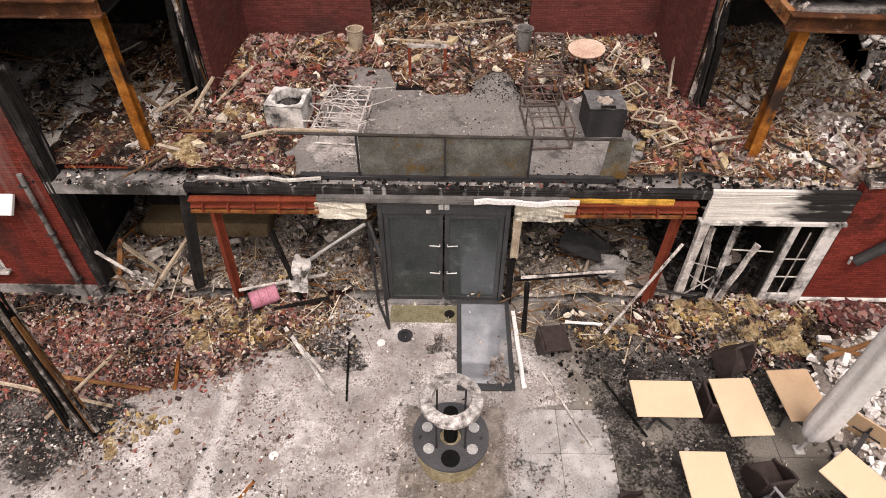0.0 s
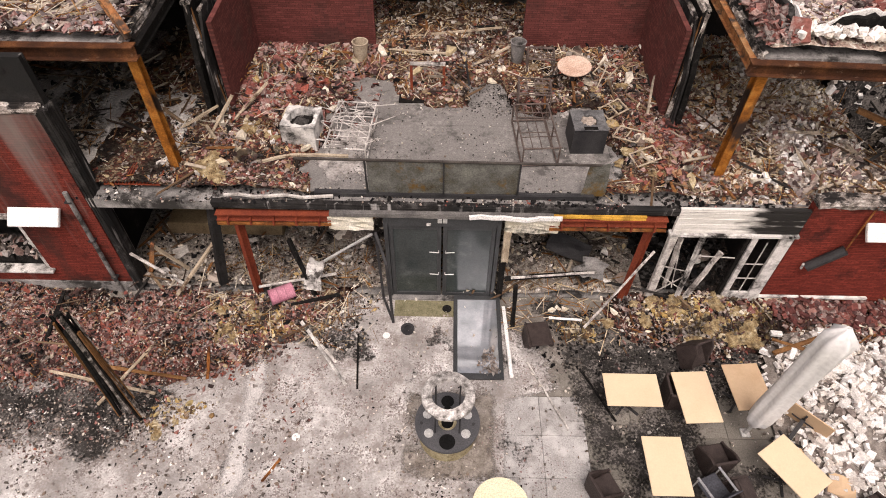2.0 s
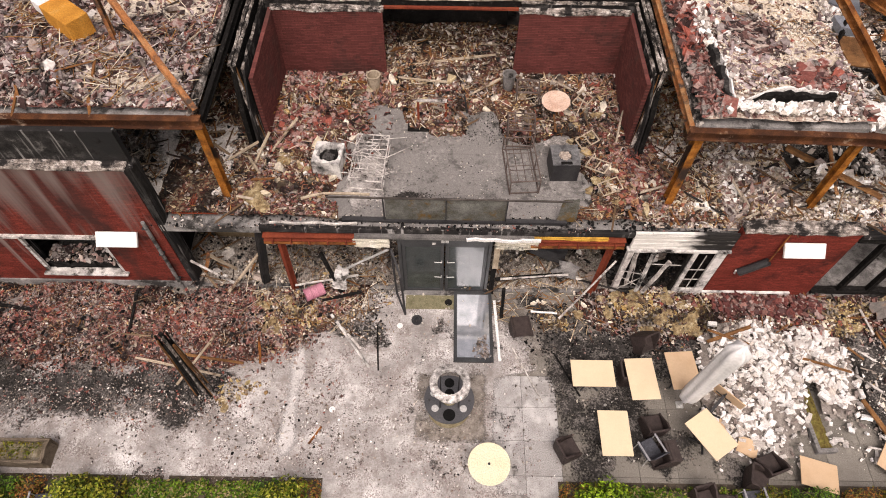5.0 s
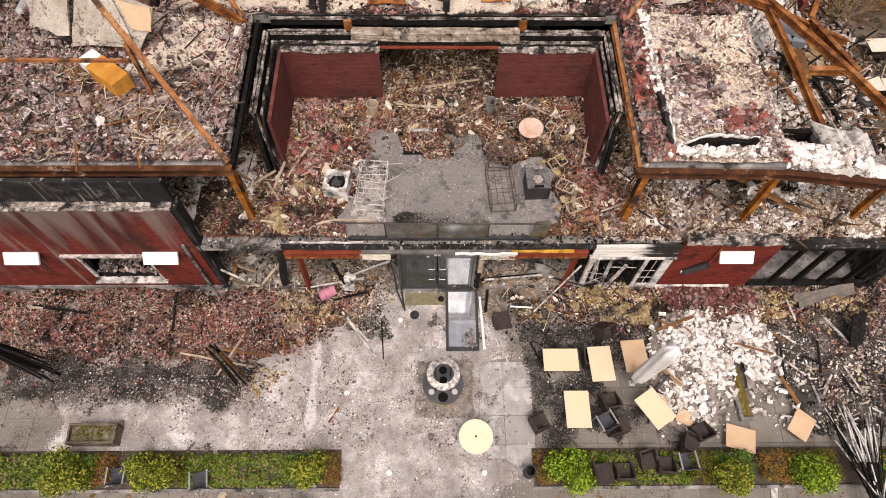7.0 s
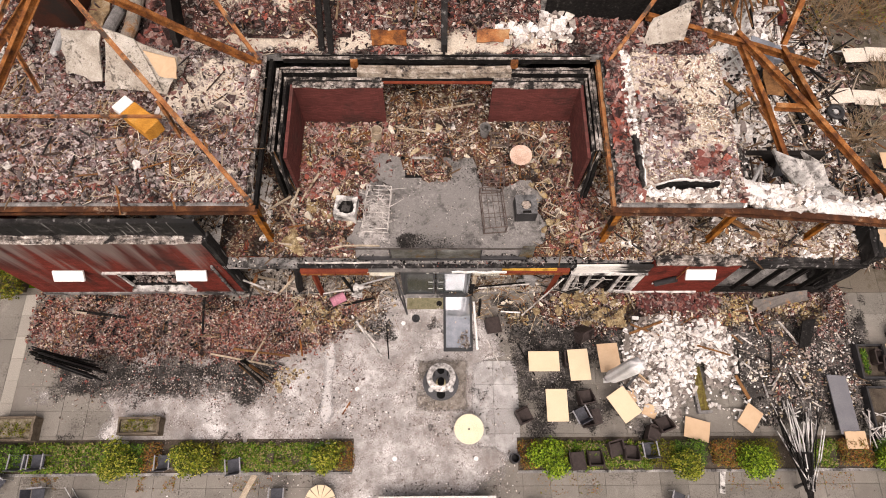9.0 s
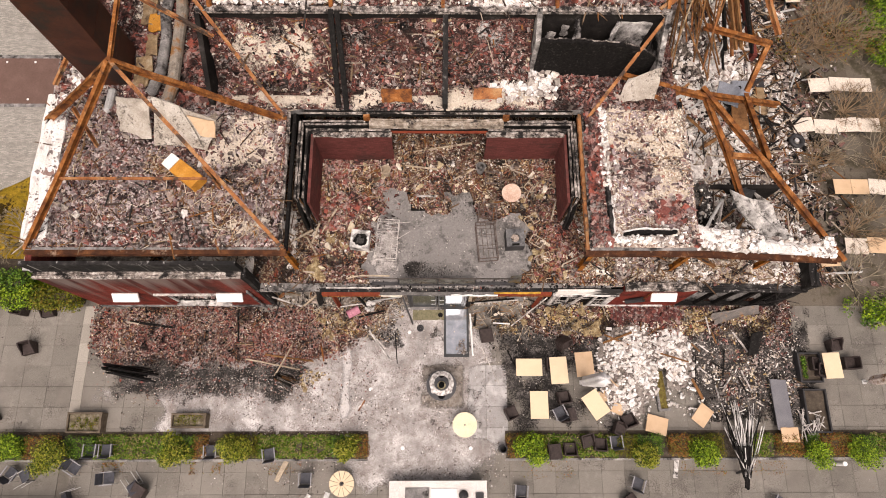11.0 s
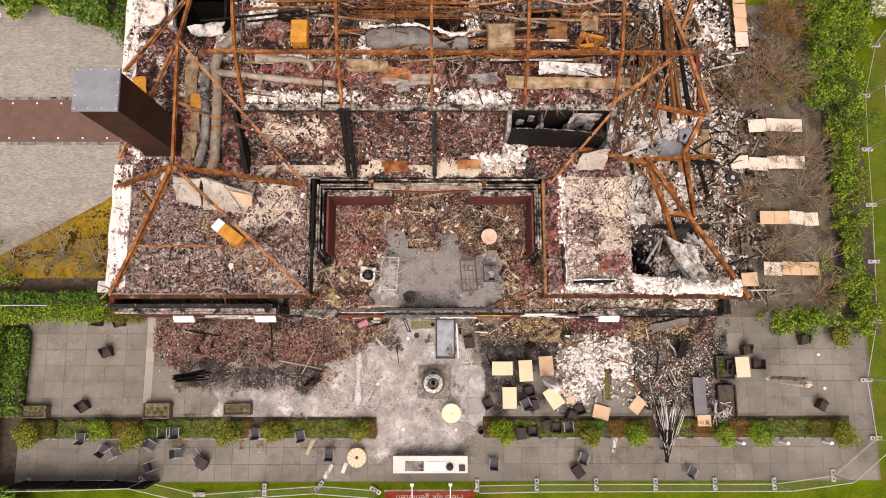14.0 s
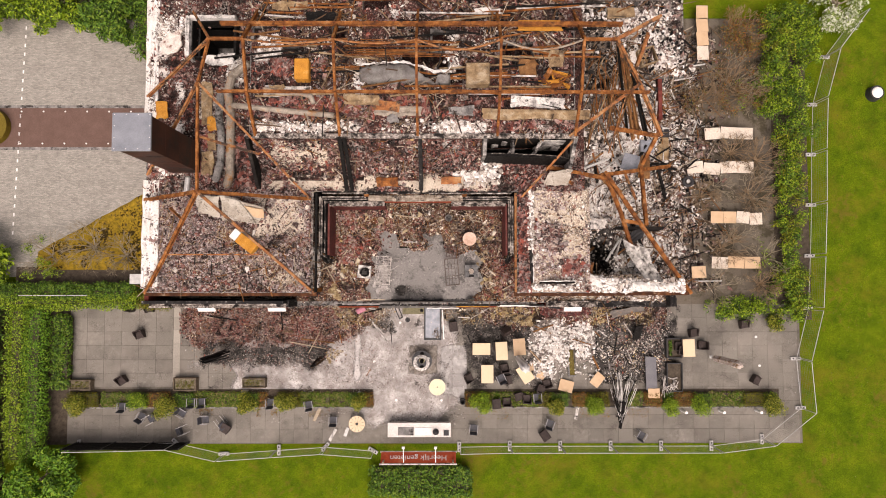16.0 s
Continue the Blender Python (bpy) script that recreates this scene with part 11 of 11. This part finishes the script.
disc_thing("planted_ring", -30.0, 22.5, 1.3, 0.5, LEAF_HEDGE, "round clipped hedge ring on the forecourt", "hedge ring", 0.6)

# green belt along the east fence
def thicket(x0, x1, y0, y1, z, k, n, material, label, seed, size=0.08):
    """A loose thicket: clumps of many sizes with gaps between."""
    o = thing("thicket", label, "shrubs", at=((x0 + x1) / 2, (y0 + y1) / 2, 0))
    rng = random.Random(seed)
    w, l = (x1 - x0) / 2, (y1 - y0) / 2
    cs = []
    bm = bmesh.new()
    for _ in range(k):
        x, y, r = rng.uniform(-w, w), rng.uniform(-l, l), rng.uniform(0.25, 0.7)
        h = z * rng.uniform(0.35, 1.0)
        tube(bm, (x, y, -0.1), (x + rng.uniform(-0.2, 0.2), y + rng.uniform(-0.2, 0.2), h), 0.025, 5, 0.008)
        for _ in range(3):
            cs.append((x + rng.uniform(-0.4, 0.4), y + rng.uniform(-0.4, 0.4), h * rng.uniform(0.5, 1.0), r * rng.uniform(0.5, 1), r * rng.uniform(0.5, 1), r * 0.6))
    tagged(part("branchwork", bm, TWIG, o), kind="stuff")
    rng.shuffle(cs)
    for j, mt in enumerate((material, LEAF_DARK, LEAF_LIGHT)):
        own = [c for c in cs[j::3]]
        if j == 2 and material is not LEAF_DEAD:
            own = [(x, y, zz + 0.25, a * 0.8, b * 0.8, c) for x, y, zz, a, b, c in own]
        leaves("foliage", own, 0.7, n // 4, size, material if material is LEAF_DEAD else mt, seed + 3 * j, o)


MIX_A = foliage("mixed_green_leaves", [(0.18, 0.21, 0.012), (0.1, 0.13, 0.008), (0.26, 0.26, 0.02), (0.05, 0.07, 0.005), (0.13, 0.14, 0.01)])
for i, (x0, x1, y0, y1, z, mt) in enumerate(((25.6, 26.7, 12.4, 16.0, 1.3, MIX_A), (25.5, 26.8, 15.5, 19.2, 1.4, MIX_A), (25.5, 26.9, 18.6, 22.0, 1.7, MIX_A), (25.6, 27.3, 21.6, 25.6, 2.2, LEAF_DARK), (24.0, 26.2, 23.4, 26.8, 2.2, LEAF_LIGHT), (25.0, 28.3, 27.0, 31.0, 2.0, LEAF_LIGHT), (25.0, 27.2, 9.0, 12.6, 1.2, MIX_A), (20.4, 24.6, 9.25, 10.2, 0.8, LEAF_LIGHT), (24.6, 26.4, 26.5, 30, 2.0, MIX_A))):
    thicket(x0, x1, y0, y1, z, int(7 * (x1 - x0) * (y1 - y0) ** 0.9), int(1100 * (x1 - x0) * (y1 - y0)), mt, "overgrown green shrubs along the east terrace", 340 + i)
thicket(22.0, 23.8, 27.4, 30.3, 1.8, 22, 2600, LEAF_DEAD, "heat-browned shrubs on the east terrace", 360, 0.06)
structure("belt_soil", boxes((25.3, 27.9, 8.9, 31.0, -0.1, -0.01)), SOIL, "dark soil under the eastern shrubs", "soil")

# grass tufts over the lawn near the fence
shards("grass_tufts", 9000, (-24, 40, -7, 33), lambda x, y: np.clip((y < 0.1) * 1.0 + (x > 28.3) * 1.0, 0, 1), -0.09, foliage("lawn_tufts", [(0.07, 0.1, 0.006), (0.09, 0.12, 0.008), (0.06, 0.085, 0.005), (0.11, 0.13, 0.012)]), size=(0.03, 0.09), flat=0.12, tilt=10, seed=420, label="short grass tufts on the lawn", category="grass")

# ---- site fence ----
fp = thing("site_fence", "galvanised mesh site fence panel", "fence", "site fence panels")
bm = bmesh.new()
for a, b in (((-1.72, 0, 0.12), (-1.72, 0, 2.0)), ((1.72, 0, 0.12), (1.72, 0, 2.0)), ((-1.72, 0, 2.0), (1.72, 0, 2.0)), ((-1.72, 0, 0.2), (1.72, 0, 0.2))):
    tube(bm, a, b, 0.024, 6)
fence_frame = part("frame", bm, GALV, fp)
bm = bmesh.new()
for k in range(23):
    x = -1.65 + 0.15 * k
    bar(bm, (x, 0, 0.2), (x, 0, 2.0), 0.006, 0.006)
for k in range(8):
    bar(bm, (-1.72, 0, 0.4 + 0.2 * k), (1.72, 0, 0.4 + 0.2 * k), 0.006, 0.006)
part("mesh", bm, surface("dull_green_wire", [(0.3, (0.08, 0.1, 0.07)), (0.7, (0.16, 0.18, 0.14))], size=0.2, rough=0.6), fence_frame)
foot = thing("concrete_block", "pale concrete fence foot with two holes", "fence block", "fence blocks")
part("block", boxes((-0.12, 0.12, -0.36, 0.36, 0, 0.14), bevel=0.02), surface("pale_concrete", [(0.3, (0.4, 0.4, 0.39)), (0.7, (0.55, 0.54, 0.53))], size=0.2, rough=0.9), foot)
for y in (-0.2, 0.2):
    part("socket", boxes((-0.05, 0.05, y - 0.05, y + 0.05, 0.14, 0.145)), BLACKMETAL, foot)
LINE = [(31.4, 30.4), (29.3, 27.65), (28.3, 24.2), (28.1, 20.6), (28.0, 17.0), (27.8, 13.4), (27.55, 9.7), (26.62, 6.2), (26.85, 2.8), (24.1, 0.66), (20.57, 0.21), (17.07, 0.21), (13.57, 0.21), (10.07, 0.21), (6.57, 0.21), (3.07, 0.15)]
LINE2 = [(-2.9, -0.1), (-6.2, 0.15), (-9.4, -0.05), (-13.2, -0.3), (-16.5, 0.45), (-19.9, 0.35), (-23.2, 0.3)]
first = True
for line in (LINE, LINE2):
    for (xa, ya), (xb, yb) in zip(line, line[1:]):
        a = math.degrees(math.atan2(yb - ya, xb - xa))
        m = pose((xa + xb) / 2, (ya + yb) / 2, 0, 0, 0, a)
        if first:
            fp.matrix_basis, first = m, False
        else:
            copy_thing(fp, m)
fplaces = [(x, y, 90 if x > 26 else 0) for x, y in LINE] + [(-2.9, -0.1, 60), (-6.2, 0.15, 140), (-9.4, -0.05, 0), (-13.2, -0.3, 90), (-16.5, 0.45, 45), (-23.2, 0.3, 0)]
foot.matrix_basis = pose(*fplaces[0][:2], 0, 0, 0, fplaces[0][2])
for x, y, a in fplaces[1:]:
    copy_thing(foot, pose(x, y, 0, 0, 0, a))
net = thing("windbreak_screen", "dark mesh windbreak screen on low posts", "screen")
part("cloth", rough_up(boxes((-23.4, -15.6, 0.42, 0.46, 0.05, 1.9)), 0.03, 6), CHAR, net)
for x in (-23.3, -20.7, -18.1, -15.6):
    part("post", boxes((x - 0.03, x + 0.03, 0.47, 0.53, 0, 1.95)), BLACKMETAL, net)

# bar counter and the red sign
ct = thing("bar_counter", "white outdoor bar counter with a sink and black hobs", "counter", at=(0.33, 1.5, 0))
part("body", boxes((-2.05, 2.05, -0.42, 0.42, 0, 0.9)), WHITE_SOOT, ct)
part("worktop", boxes((-2.15, 2.15, -0.48, 0.48, 0.9, 0.95), bevel=0.01), surface("cream_worktop", [(0.3, (0.6, 0.56, 0.52)), (0.7, (0.72, 0.69, 0.66))], size=0.6, rough=0.5), ct)
part("hob", boxes((-1.45, -0.38, -0.36, 0.2, 0.95, 0.97)), CONCRETE, ct, "grey scorched grill plate")
part("white_tray", boxes((-0.3, 0.85, -0.36, 0.16, 0.95, 0.99), bevel=0.01), WHITE, ct, "bright white tray")
bm = bmesh.new()
bmesh.ops.create_icosphere(bm, subdivisions=2, radius=0.22, matrix=pose(1.12, -0.12, 1.02))
part("pan", bm, BLACKMETAL, ct, "black pan")
part("black_box", boxes((1.65, 2.0, -0.36, -0.02, 0.95, 1.05)), BLACKMETAL, ct)
sg = thing("banner_sign", "red banner sign with cream lettering on a timber frame", "sign", at=(0.3, -0.2, 0))
bm = boxes((-2.5, 2.5, -0.02, 0.02, -0.45, 0.45))
TL = pose(0, 0.05, 1.75, 38, 0, 0)
bm.transform(TL)
board = part("board", bm, surface("red_sign_paint", [(0.3, (0.36, 0.045, 0.02)), (0.6, (0.55, 0.1, 0.04)), (0.75, (0.62, 0.28, 0.15))], size=0.6, rough=0.6), sg)
bm = boxes((-2.56, 2.56, -0.05, 0.05, 0.45, 0.52), (-2.56, 2.56, -0.05, 0.05, -0.52, -0.45))
bm.transform(TL)
part("frame_rail", bm, ASHWOOD, sg)
for x in (-2.3, 2.3):
    part("post", boxes((x - 0.05, x + 0.05, -0.12, -0.03, 0, 2.5)), PALEWOOD, sg)
tx = bpy.data.curves.new("lettering", "FONT")
tx.body, tx.size, tx.extrude, tx.align_x, tx.align_y = "Heerlijk genieten", 0.55, 0.004, "CENTER", "CENTER"
tme_ob = bpy.data.objects.new("lettering_source", tx)
scene.collection.objects.link(tme_ob)
dg = bpy.context.evaluated_depsgraph_get()
tme = bpy.data.meshes.new_from_object(tme_ob.evaluated_get(dg))
bpy.data.objects.remove(tme_ob)
tme.transform(TL @ pose(0, 0.024, 0, 0, 0, 180) @ pose(0, 0, 0, 90, 0, 0))
tme.materials.clear()
tme.materials.append(WHITE)
lt = new("lettering", tme)
lt.parent = board
for x, l in ((-0.95, 1.5), (1.15, 1.4)):
    o = thing("sign_lamp", "white spotlight arm over the sign", "lamp", "sign lamps")
    bm = bmesh.new()
    tube(bm, (0.3 + x, -0.25, 2.4), (0.3 + x, 0.75, 2.75), 0.035, 6)
    part("arm", bm, WHITE, o)
    bm = bmesh.new()
    tube(bm, (0.3 + x, -0.25, 0.0), (0.3 + x, -0.25, 2.42), 0.035, 6)
    part("pole", bm, GALV, o)
    part("head", boxes((0.3 + x - 0.1, 0.3 + x + 0.1, 0.7, 0.85, 2.7, 2.82), bevel=0.02), WHITE, o)

# rows of tables on the east terrace
def table_row(x0, y0, x1, y1, n, tan, seed):
    rng = random.Random(seed)
    a = math.degrees(math.atan2(y1 - y0, x1 - x0))
    for k in range(n):
        s = (k + 0.5) / n
        l = math.hypot(x1 - x0, y1 - y0) / n
        table("terrace_table", ("tan" if tan[k] else "whitened") + " terrace table in a row beside the ruin", x0 + (x1 - x0) * s, y0 + (y1 - y0) * s + rng.uniform(-0.06, 0.06), l * 0.98, 0.82, a + rng.uniform(-5, 5), TABLE_TAN if tan[k] else PALE_TOP, "tables in rows")


PALE_TOP = surface("bleached_table_board", [(0.3, (0.62, 0.54, 0.45)), (0.7, (0.74, 0.67, 0.58))], size=0.5, rough=0.7, bump=0.1, stain=(0.45, 0.33, 0.24), stain_size=0.5, stain_cover=0.3)
table_row(20.3, 22.0, 23.7, 21.95, 3, (0, 0, 0), 1)
table_row(19.0, 19.5, 23.7, 19.55, 4, (0, 0, 0, 0), 2)
table_row(20.6, 16.1, 24.2, 16.0, 4, (1, 1, 0, 0), 3)
table_row(20.6, 12.9, 24.0, 12.95, 3, (0, 1, 1), 4)
table_row(20.3, 27.2, 20.3, 31.2, 4, (0, 1, 1, 1), 5)
table_row(19.2, 12.2, 20.2, 12.2, 1, (1,), 6)
ts = thing("car_tyre", "black tyre with a pale hub lying in the debris", "tyre", at=(19.0, 18.55, 0.9))
bm = bmesh.new()
n, q = 24, 10
g = [[bm.verts.new(((0.3 + 0.12 * math.cos(2 * math.pi * j / q)) * math.cos(2 * math.pi * i / n), (0.3 + 0.12 * math.cos(2 * math.pi * j / q)) * math.sin(2 * math.pi * i / n), 0.1 * math.sin(2 * math.pi * j / q))) for j in range(q)] for i in range(n)]
for i in range(n):
    for j in range(q):
        bm.faces.new((g[i][j], g[(i + 1) % n][j], g[(i + 1) % n][(j + 1) % q], g[i][(j + 1) % q]))
part("tyre", bm, BLACKMETAL, ts)
bm = bmesh.new()
bmesh.ops.create_cone(bm, cap_ends=True, segments=20, radius1=0.12, radius2=0.12, depth=0.08)
part("rim", bm, GALV, ts)
# lawn machine at the edge of the lawn
rl = thing("garden_lamp", "white round garden light with black collar on the lawn", "lamp", at=(32.8, 25.0, -0.08))
bm = bmesh.new()
bmesh.ops.create_cone(bm, cap_ends=True, segments=24, radius1=0.55, radius2=0.5, depth=0.5, matrix=pose(0, 0, 0.25))
part("collar", bm, BLACKMETAL, rl)
bm = bmesh.new()
bmesh.ops.create_icosphere(bm, subdivisions=3, radius=0.4, matrix=pose(0, 0, 0.5) @ Matrix.Diagonal((1, 1, 0.4, 1)))
part("globe", bm, WHITE, rl)
# wooden troughs with moss and clipped box behind the hedge
MOSSWOOD = surface("mossy_grey_timber", [(0.3, (0.09, 0.07, 0.05)), (0.7, (0.2, 0.165, 0.125))], size=0.3, rough=0.9)
TROUGHSOIL = surface("dry_litter_soil", [(0.3, (0.07, 0.055, 0.035)), (0.5, (0.16, 0.135, 0.09)), (0.7, (0.27, 0.24, 0.19))], size=0.2, rough=0.95, bump=0.8, fine=0.04)
for x0, x1, y0, y1 in ((-16.65, -15.05, 4.05, 4.95), (-11.9, -10.3, 4.25, 4.9), (-19.2 - 4.6, -22.3, 4.1, 4.8)):
    b = thing("wooden_trough", "weathered wooden trough filled with moss and low box leaves", "planter", "troughs by the hedge")
    for sp in ((x0, x1, y1 - 0.07, y1, 0, 0.5), (x1 - 0.1, x1, y0, y1 - 0.07, 0, 0.52), (x0, x0 + 0.06, y0, y1 - 0.07, 0, 0.46), (x0 + 0.06, x1 - 0.1, y0, y0 + 0.07, 0, 0.48)):
        part("board", rough_up(boxes(sp), 0.02, 2), MOSSWOOD, b)
    part("soil", rough_up(boxes((x0 + 0.06, x1 - 0.1, y0 + 0.07, y1 - 0.07, 0, 0.34)), 0.02, 4), TROUGHSOIL, b)
    leaves("foliage", [(x, y0 + 0.3 + 0.25 * (k % 2), 0.38, 0.22, 0.2, 0.1) for k, x in enumerate(np.arange(x0 + 0.25, x1 - 0.2, 0.2))], 0.9, 500, 0.035, LEAF_HEDGE, int(500 - 7 * x0), b)
# leaf litter and broken boards on the lower terrace
for x0, x1, y0, y1, sd in ((-11.0, -9.6, 2.2, 2.75, 1021), (-7.4, -5.9, 2.2, 2.75, 1023), (-15.0, -14.0, 2.3, 2.75, 1025), (14.2, 16.4, 2.1, 2.75, 1027), (11.5, 13.6, 2.1, 2.75, 1029), (3.6, 6.6, 2.0, 2.75, 1031)):
    shards("leaf_litter", 260, (x0, x1, y0, y1), lambda x, y: ramp01(fbm(x, y, 0.5, 1020), 0.35, 0.6), 0.004, LEAF_DEAD, size=(0.02, 0.07), flat=0.15, tilt=20, seed=sd, label="brown leaf litter along the kerb", category="leaves")
for x, y, l, t, m in ((-5.7, 0.95, 0.9, 62, WHITE_SOOT), (-4.75, 1.15, 0.6, 70, GALV), (-6.8, 2.35, 0.95, 65, PALEWOOD), (11.25, 2.4, 0.8, 80, WHITE_SOOT)):
    o = thing("broken_board", "pale broken board lying on the lower terrace", "board", "broken boards", at=(x, y, 0.03), turn=t)
    part("board", rough_up(boxes((-l / 2, l / 2, -0.1, 0.1, -0.02, 0.02)), 0.012, 1), m, o)
for y in (21.35, 23.65):
    for k in range(7):
        disc_thing("road_stud", -28.0 + 1.55 * k, y, 0.06, 0.02, WHITE, "small white stud at the edge of the paved strip", "road stud")
for k in range(24):
    o = thing("lane_mark", "short pale stone in the dashed line on the forecourt", "road mark", "dashed line", at=(-28.35 + 0.02 * k, 15.0 + 0.64 * k, -0.02))
    part("stone", boxes((-0.05, 0.05, -0.12, 0.12, 0, 0.012)), WHITE, o)

# east terrace: low planters, bollards and ground lights
for y0, y1, green in ((6.25, 7.65, 1), (3.95, 5.95, 0)):
    o = thing("low_planter", "black-framed low planter with scorched soil" + (" and a strip of green" if green else ""), "planter", "low planters", at=(18.0, 0, 0))
    part("frame", boxes((-0.55, -0.47, y0, y1, 0, 0.45), (0.47, 0.55, y0, y1, 0, 0.45), (-0.47, 0.47, y0, y0 + 0.08, 0, 0.45), (-0.47, 0.47, y1 - 0.08, y1, 0, 0.45), bevel=0.01), BLACKMETAL, o)
    part("soil", rough_up(boxes((-0.47, 0.47, y0 + 0.08, y1 - 0.08, 0, 0.3)), 0.02, 4), SOIL, o)
    if green:
        leaves("foliage", [(-0.25, y0 + 0.3 + 0.2 * k, 0.36, 0.12, 0.14, 0.1) for k in range(5)], 0.9, 500, 0.05, LEAF_DARK, 431, o)
for x in (18.6, 21.2, 23.75):
    o = thing("bollard_light", "short white cylindrical bollard by the hedge", "bollard", "bollards", at=(x, 2.62, 0))
    bm = bmesh.new()
    bmesh.ops.create_cone(bm, cap_ends=True, segments=16, radius1=0.1, radius2=0.1, depth=0.85, matrix=pose(0, 0, 0.425))
    part("body", bm, WHITE, o)
for x, y in ((23.9, 7.7), (24.1, 5.7)):
    disc_thing("light_ring", x, y, 0.09, 0.03, WHITE, "small white ring set in the pavers", "ground light", 0.045)

# ---- pavers, each a slab of its own ----
def slab_mesh(name, w, l, material):
    bm = boxes((-w / 2, w / 2, -l / 2, l / 2, -0.05, 0.0), bevel=0.006)
    me = bpy.data.meshes.new(name)
    bm.to_mesh(me)
    bm.free()
    me.materials.append(material)
    return me


rs = np.random.RandomState(5)


def lay(owner, x0, x1, y0, y1, w, l, material, shift=0.0, gap=0.007, skip=None):
    me = slab_mesh("paver", w - gap, l - gap, material)
    ny = int(round((y1 - y0) / l))
    nx = int(round((x1 - x0) / w))
    for j in range(ny):
        for i in range(nx):
            x, y = x0 + (i + 0.5) * w + (shift if j % 2 else 0), y0 + (j + 0.5) * l
            if skip and skip(x, y):
                continue
            o = new("paver", me)
            o.matrix_basis = pose(x, y, rs.uniform(-0.004, 0.002), rs.normal(0, 0.15), rs.normal(0, 0.15), 0)
            o.parent = owner


pv = thing("pavement_west", "large grey concrete terrace pavers", "pavement", kind="structure")
lay(pv, -24.1, -16.9, 0.4, 10.0, 1.2, 0.96, PAVER, 0.0, skip=lambda x, y: 2.95 < y < 4.1)
pv = thing("pavement_middle", "large grey concrete terrace pavers under ash", "pavement", kind="structure")
pale_patch = lambda x, y: 1.2 < x < 3.7 and 3.4 < y < 7.3
lay(pv, -16.4, 3.6, 0.4, 10.0, 1.0, 0.96, PAVER, skip=pale_patch)
PAVER_PALE = surface("ash_pale_paver", [(0.0, (0.27, 0.26, 0.25)), (0.5, (0.36, 0.35, 0.34)), (1.0, (0.46, 0.45, 0.44))], pick="object", rough=0.85, bump=0.25, stain=(0.24, 0.225, 0.21), stain_size=0.9, stain_cover=0.5, edge=0.25)
speckled(PAVER_PALE, (0.6, 0.59, 0.575), 0.3, 1.3, 1.0, 1.3, 0.8)
lay(pv, -16.4, 3.6, 0.4, 10.0, 1.0, 0.96, PAVER_PALE, skip=lambda x, y: not pale_patch(x, y))
pv = thing("pavement_east", "large grey concrete terrace pavers, partly sooty", "pavement", kind="structure")
lay(pv, 3.6, 26.8, 0.4, 10.0, 1.055, 0.96, PAVER)
pv = thing("pavement_side", "grey concrete pavers of the side terrace", "pavement", kind="structure")
lay(pv, 17.0, 25.4, 10.0, 30.5, 1.2, 1.025, PAVER_SIDE)
band = thing("pavement_band", "pale concrete band across the terrace", "kerb", kind="structure")
lay(band, -16.9, -16.4, 4.6, 10.0, 0.5, 0.9, surface("pale_band_paver", [(0.0, (0.28, 0.26, 0.225)), (1.0, (0.36, 0.335, 0.29))], pick="object", rough=0.9))
hb_pv = thing("pavement_herringbone", "small grey clay pavers laid in herringbone before the burnt porch", "pavement", kind="structure")
me = slab_mesh("clay_paver", 0.194, 0.094, surface("sooty_clay_paver", [(0.0, (0.14, 0.125, 0.11)), (0.5, (0.2, 0.18, 0.16)), (1.0, (0.27, 0.25, 0.225))], pick="object", rough=0.9, bump=0.3, stain=(0.06, 0.055, 0.05), stain_size=0.6, stain_cover=0.4, edge=0.25))
for i in range(-30, 31):
    for j in range(-30, 31):
        for u, v, turn in ((0.1, 0.05, 0), (0.25, 0.0, 90)):
            a, b = 0.1 * i + 0.2 * j + u, 0.1 * i - 0.2 * j + v
            x, y = 3.0 + (a - b) * 0.7071, 8.75 + (a + b) * 0.7071
            if 1.95 < x < 4.05 and 7.75 < y < 9.9:
                o = new("clay_paver", me)
                o.matrix_basis = pose(x, y, 0.009 + rs.uniform(-0.002, 0.002), 0, 0, 45 + turn)
                o.parent = hb_pv
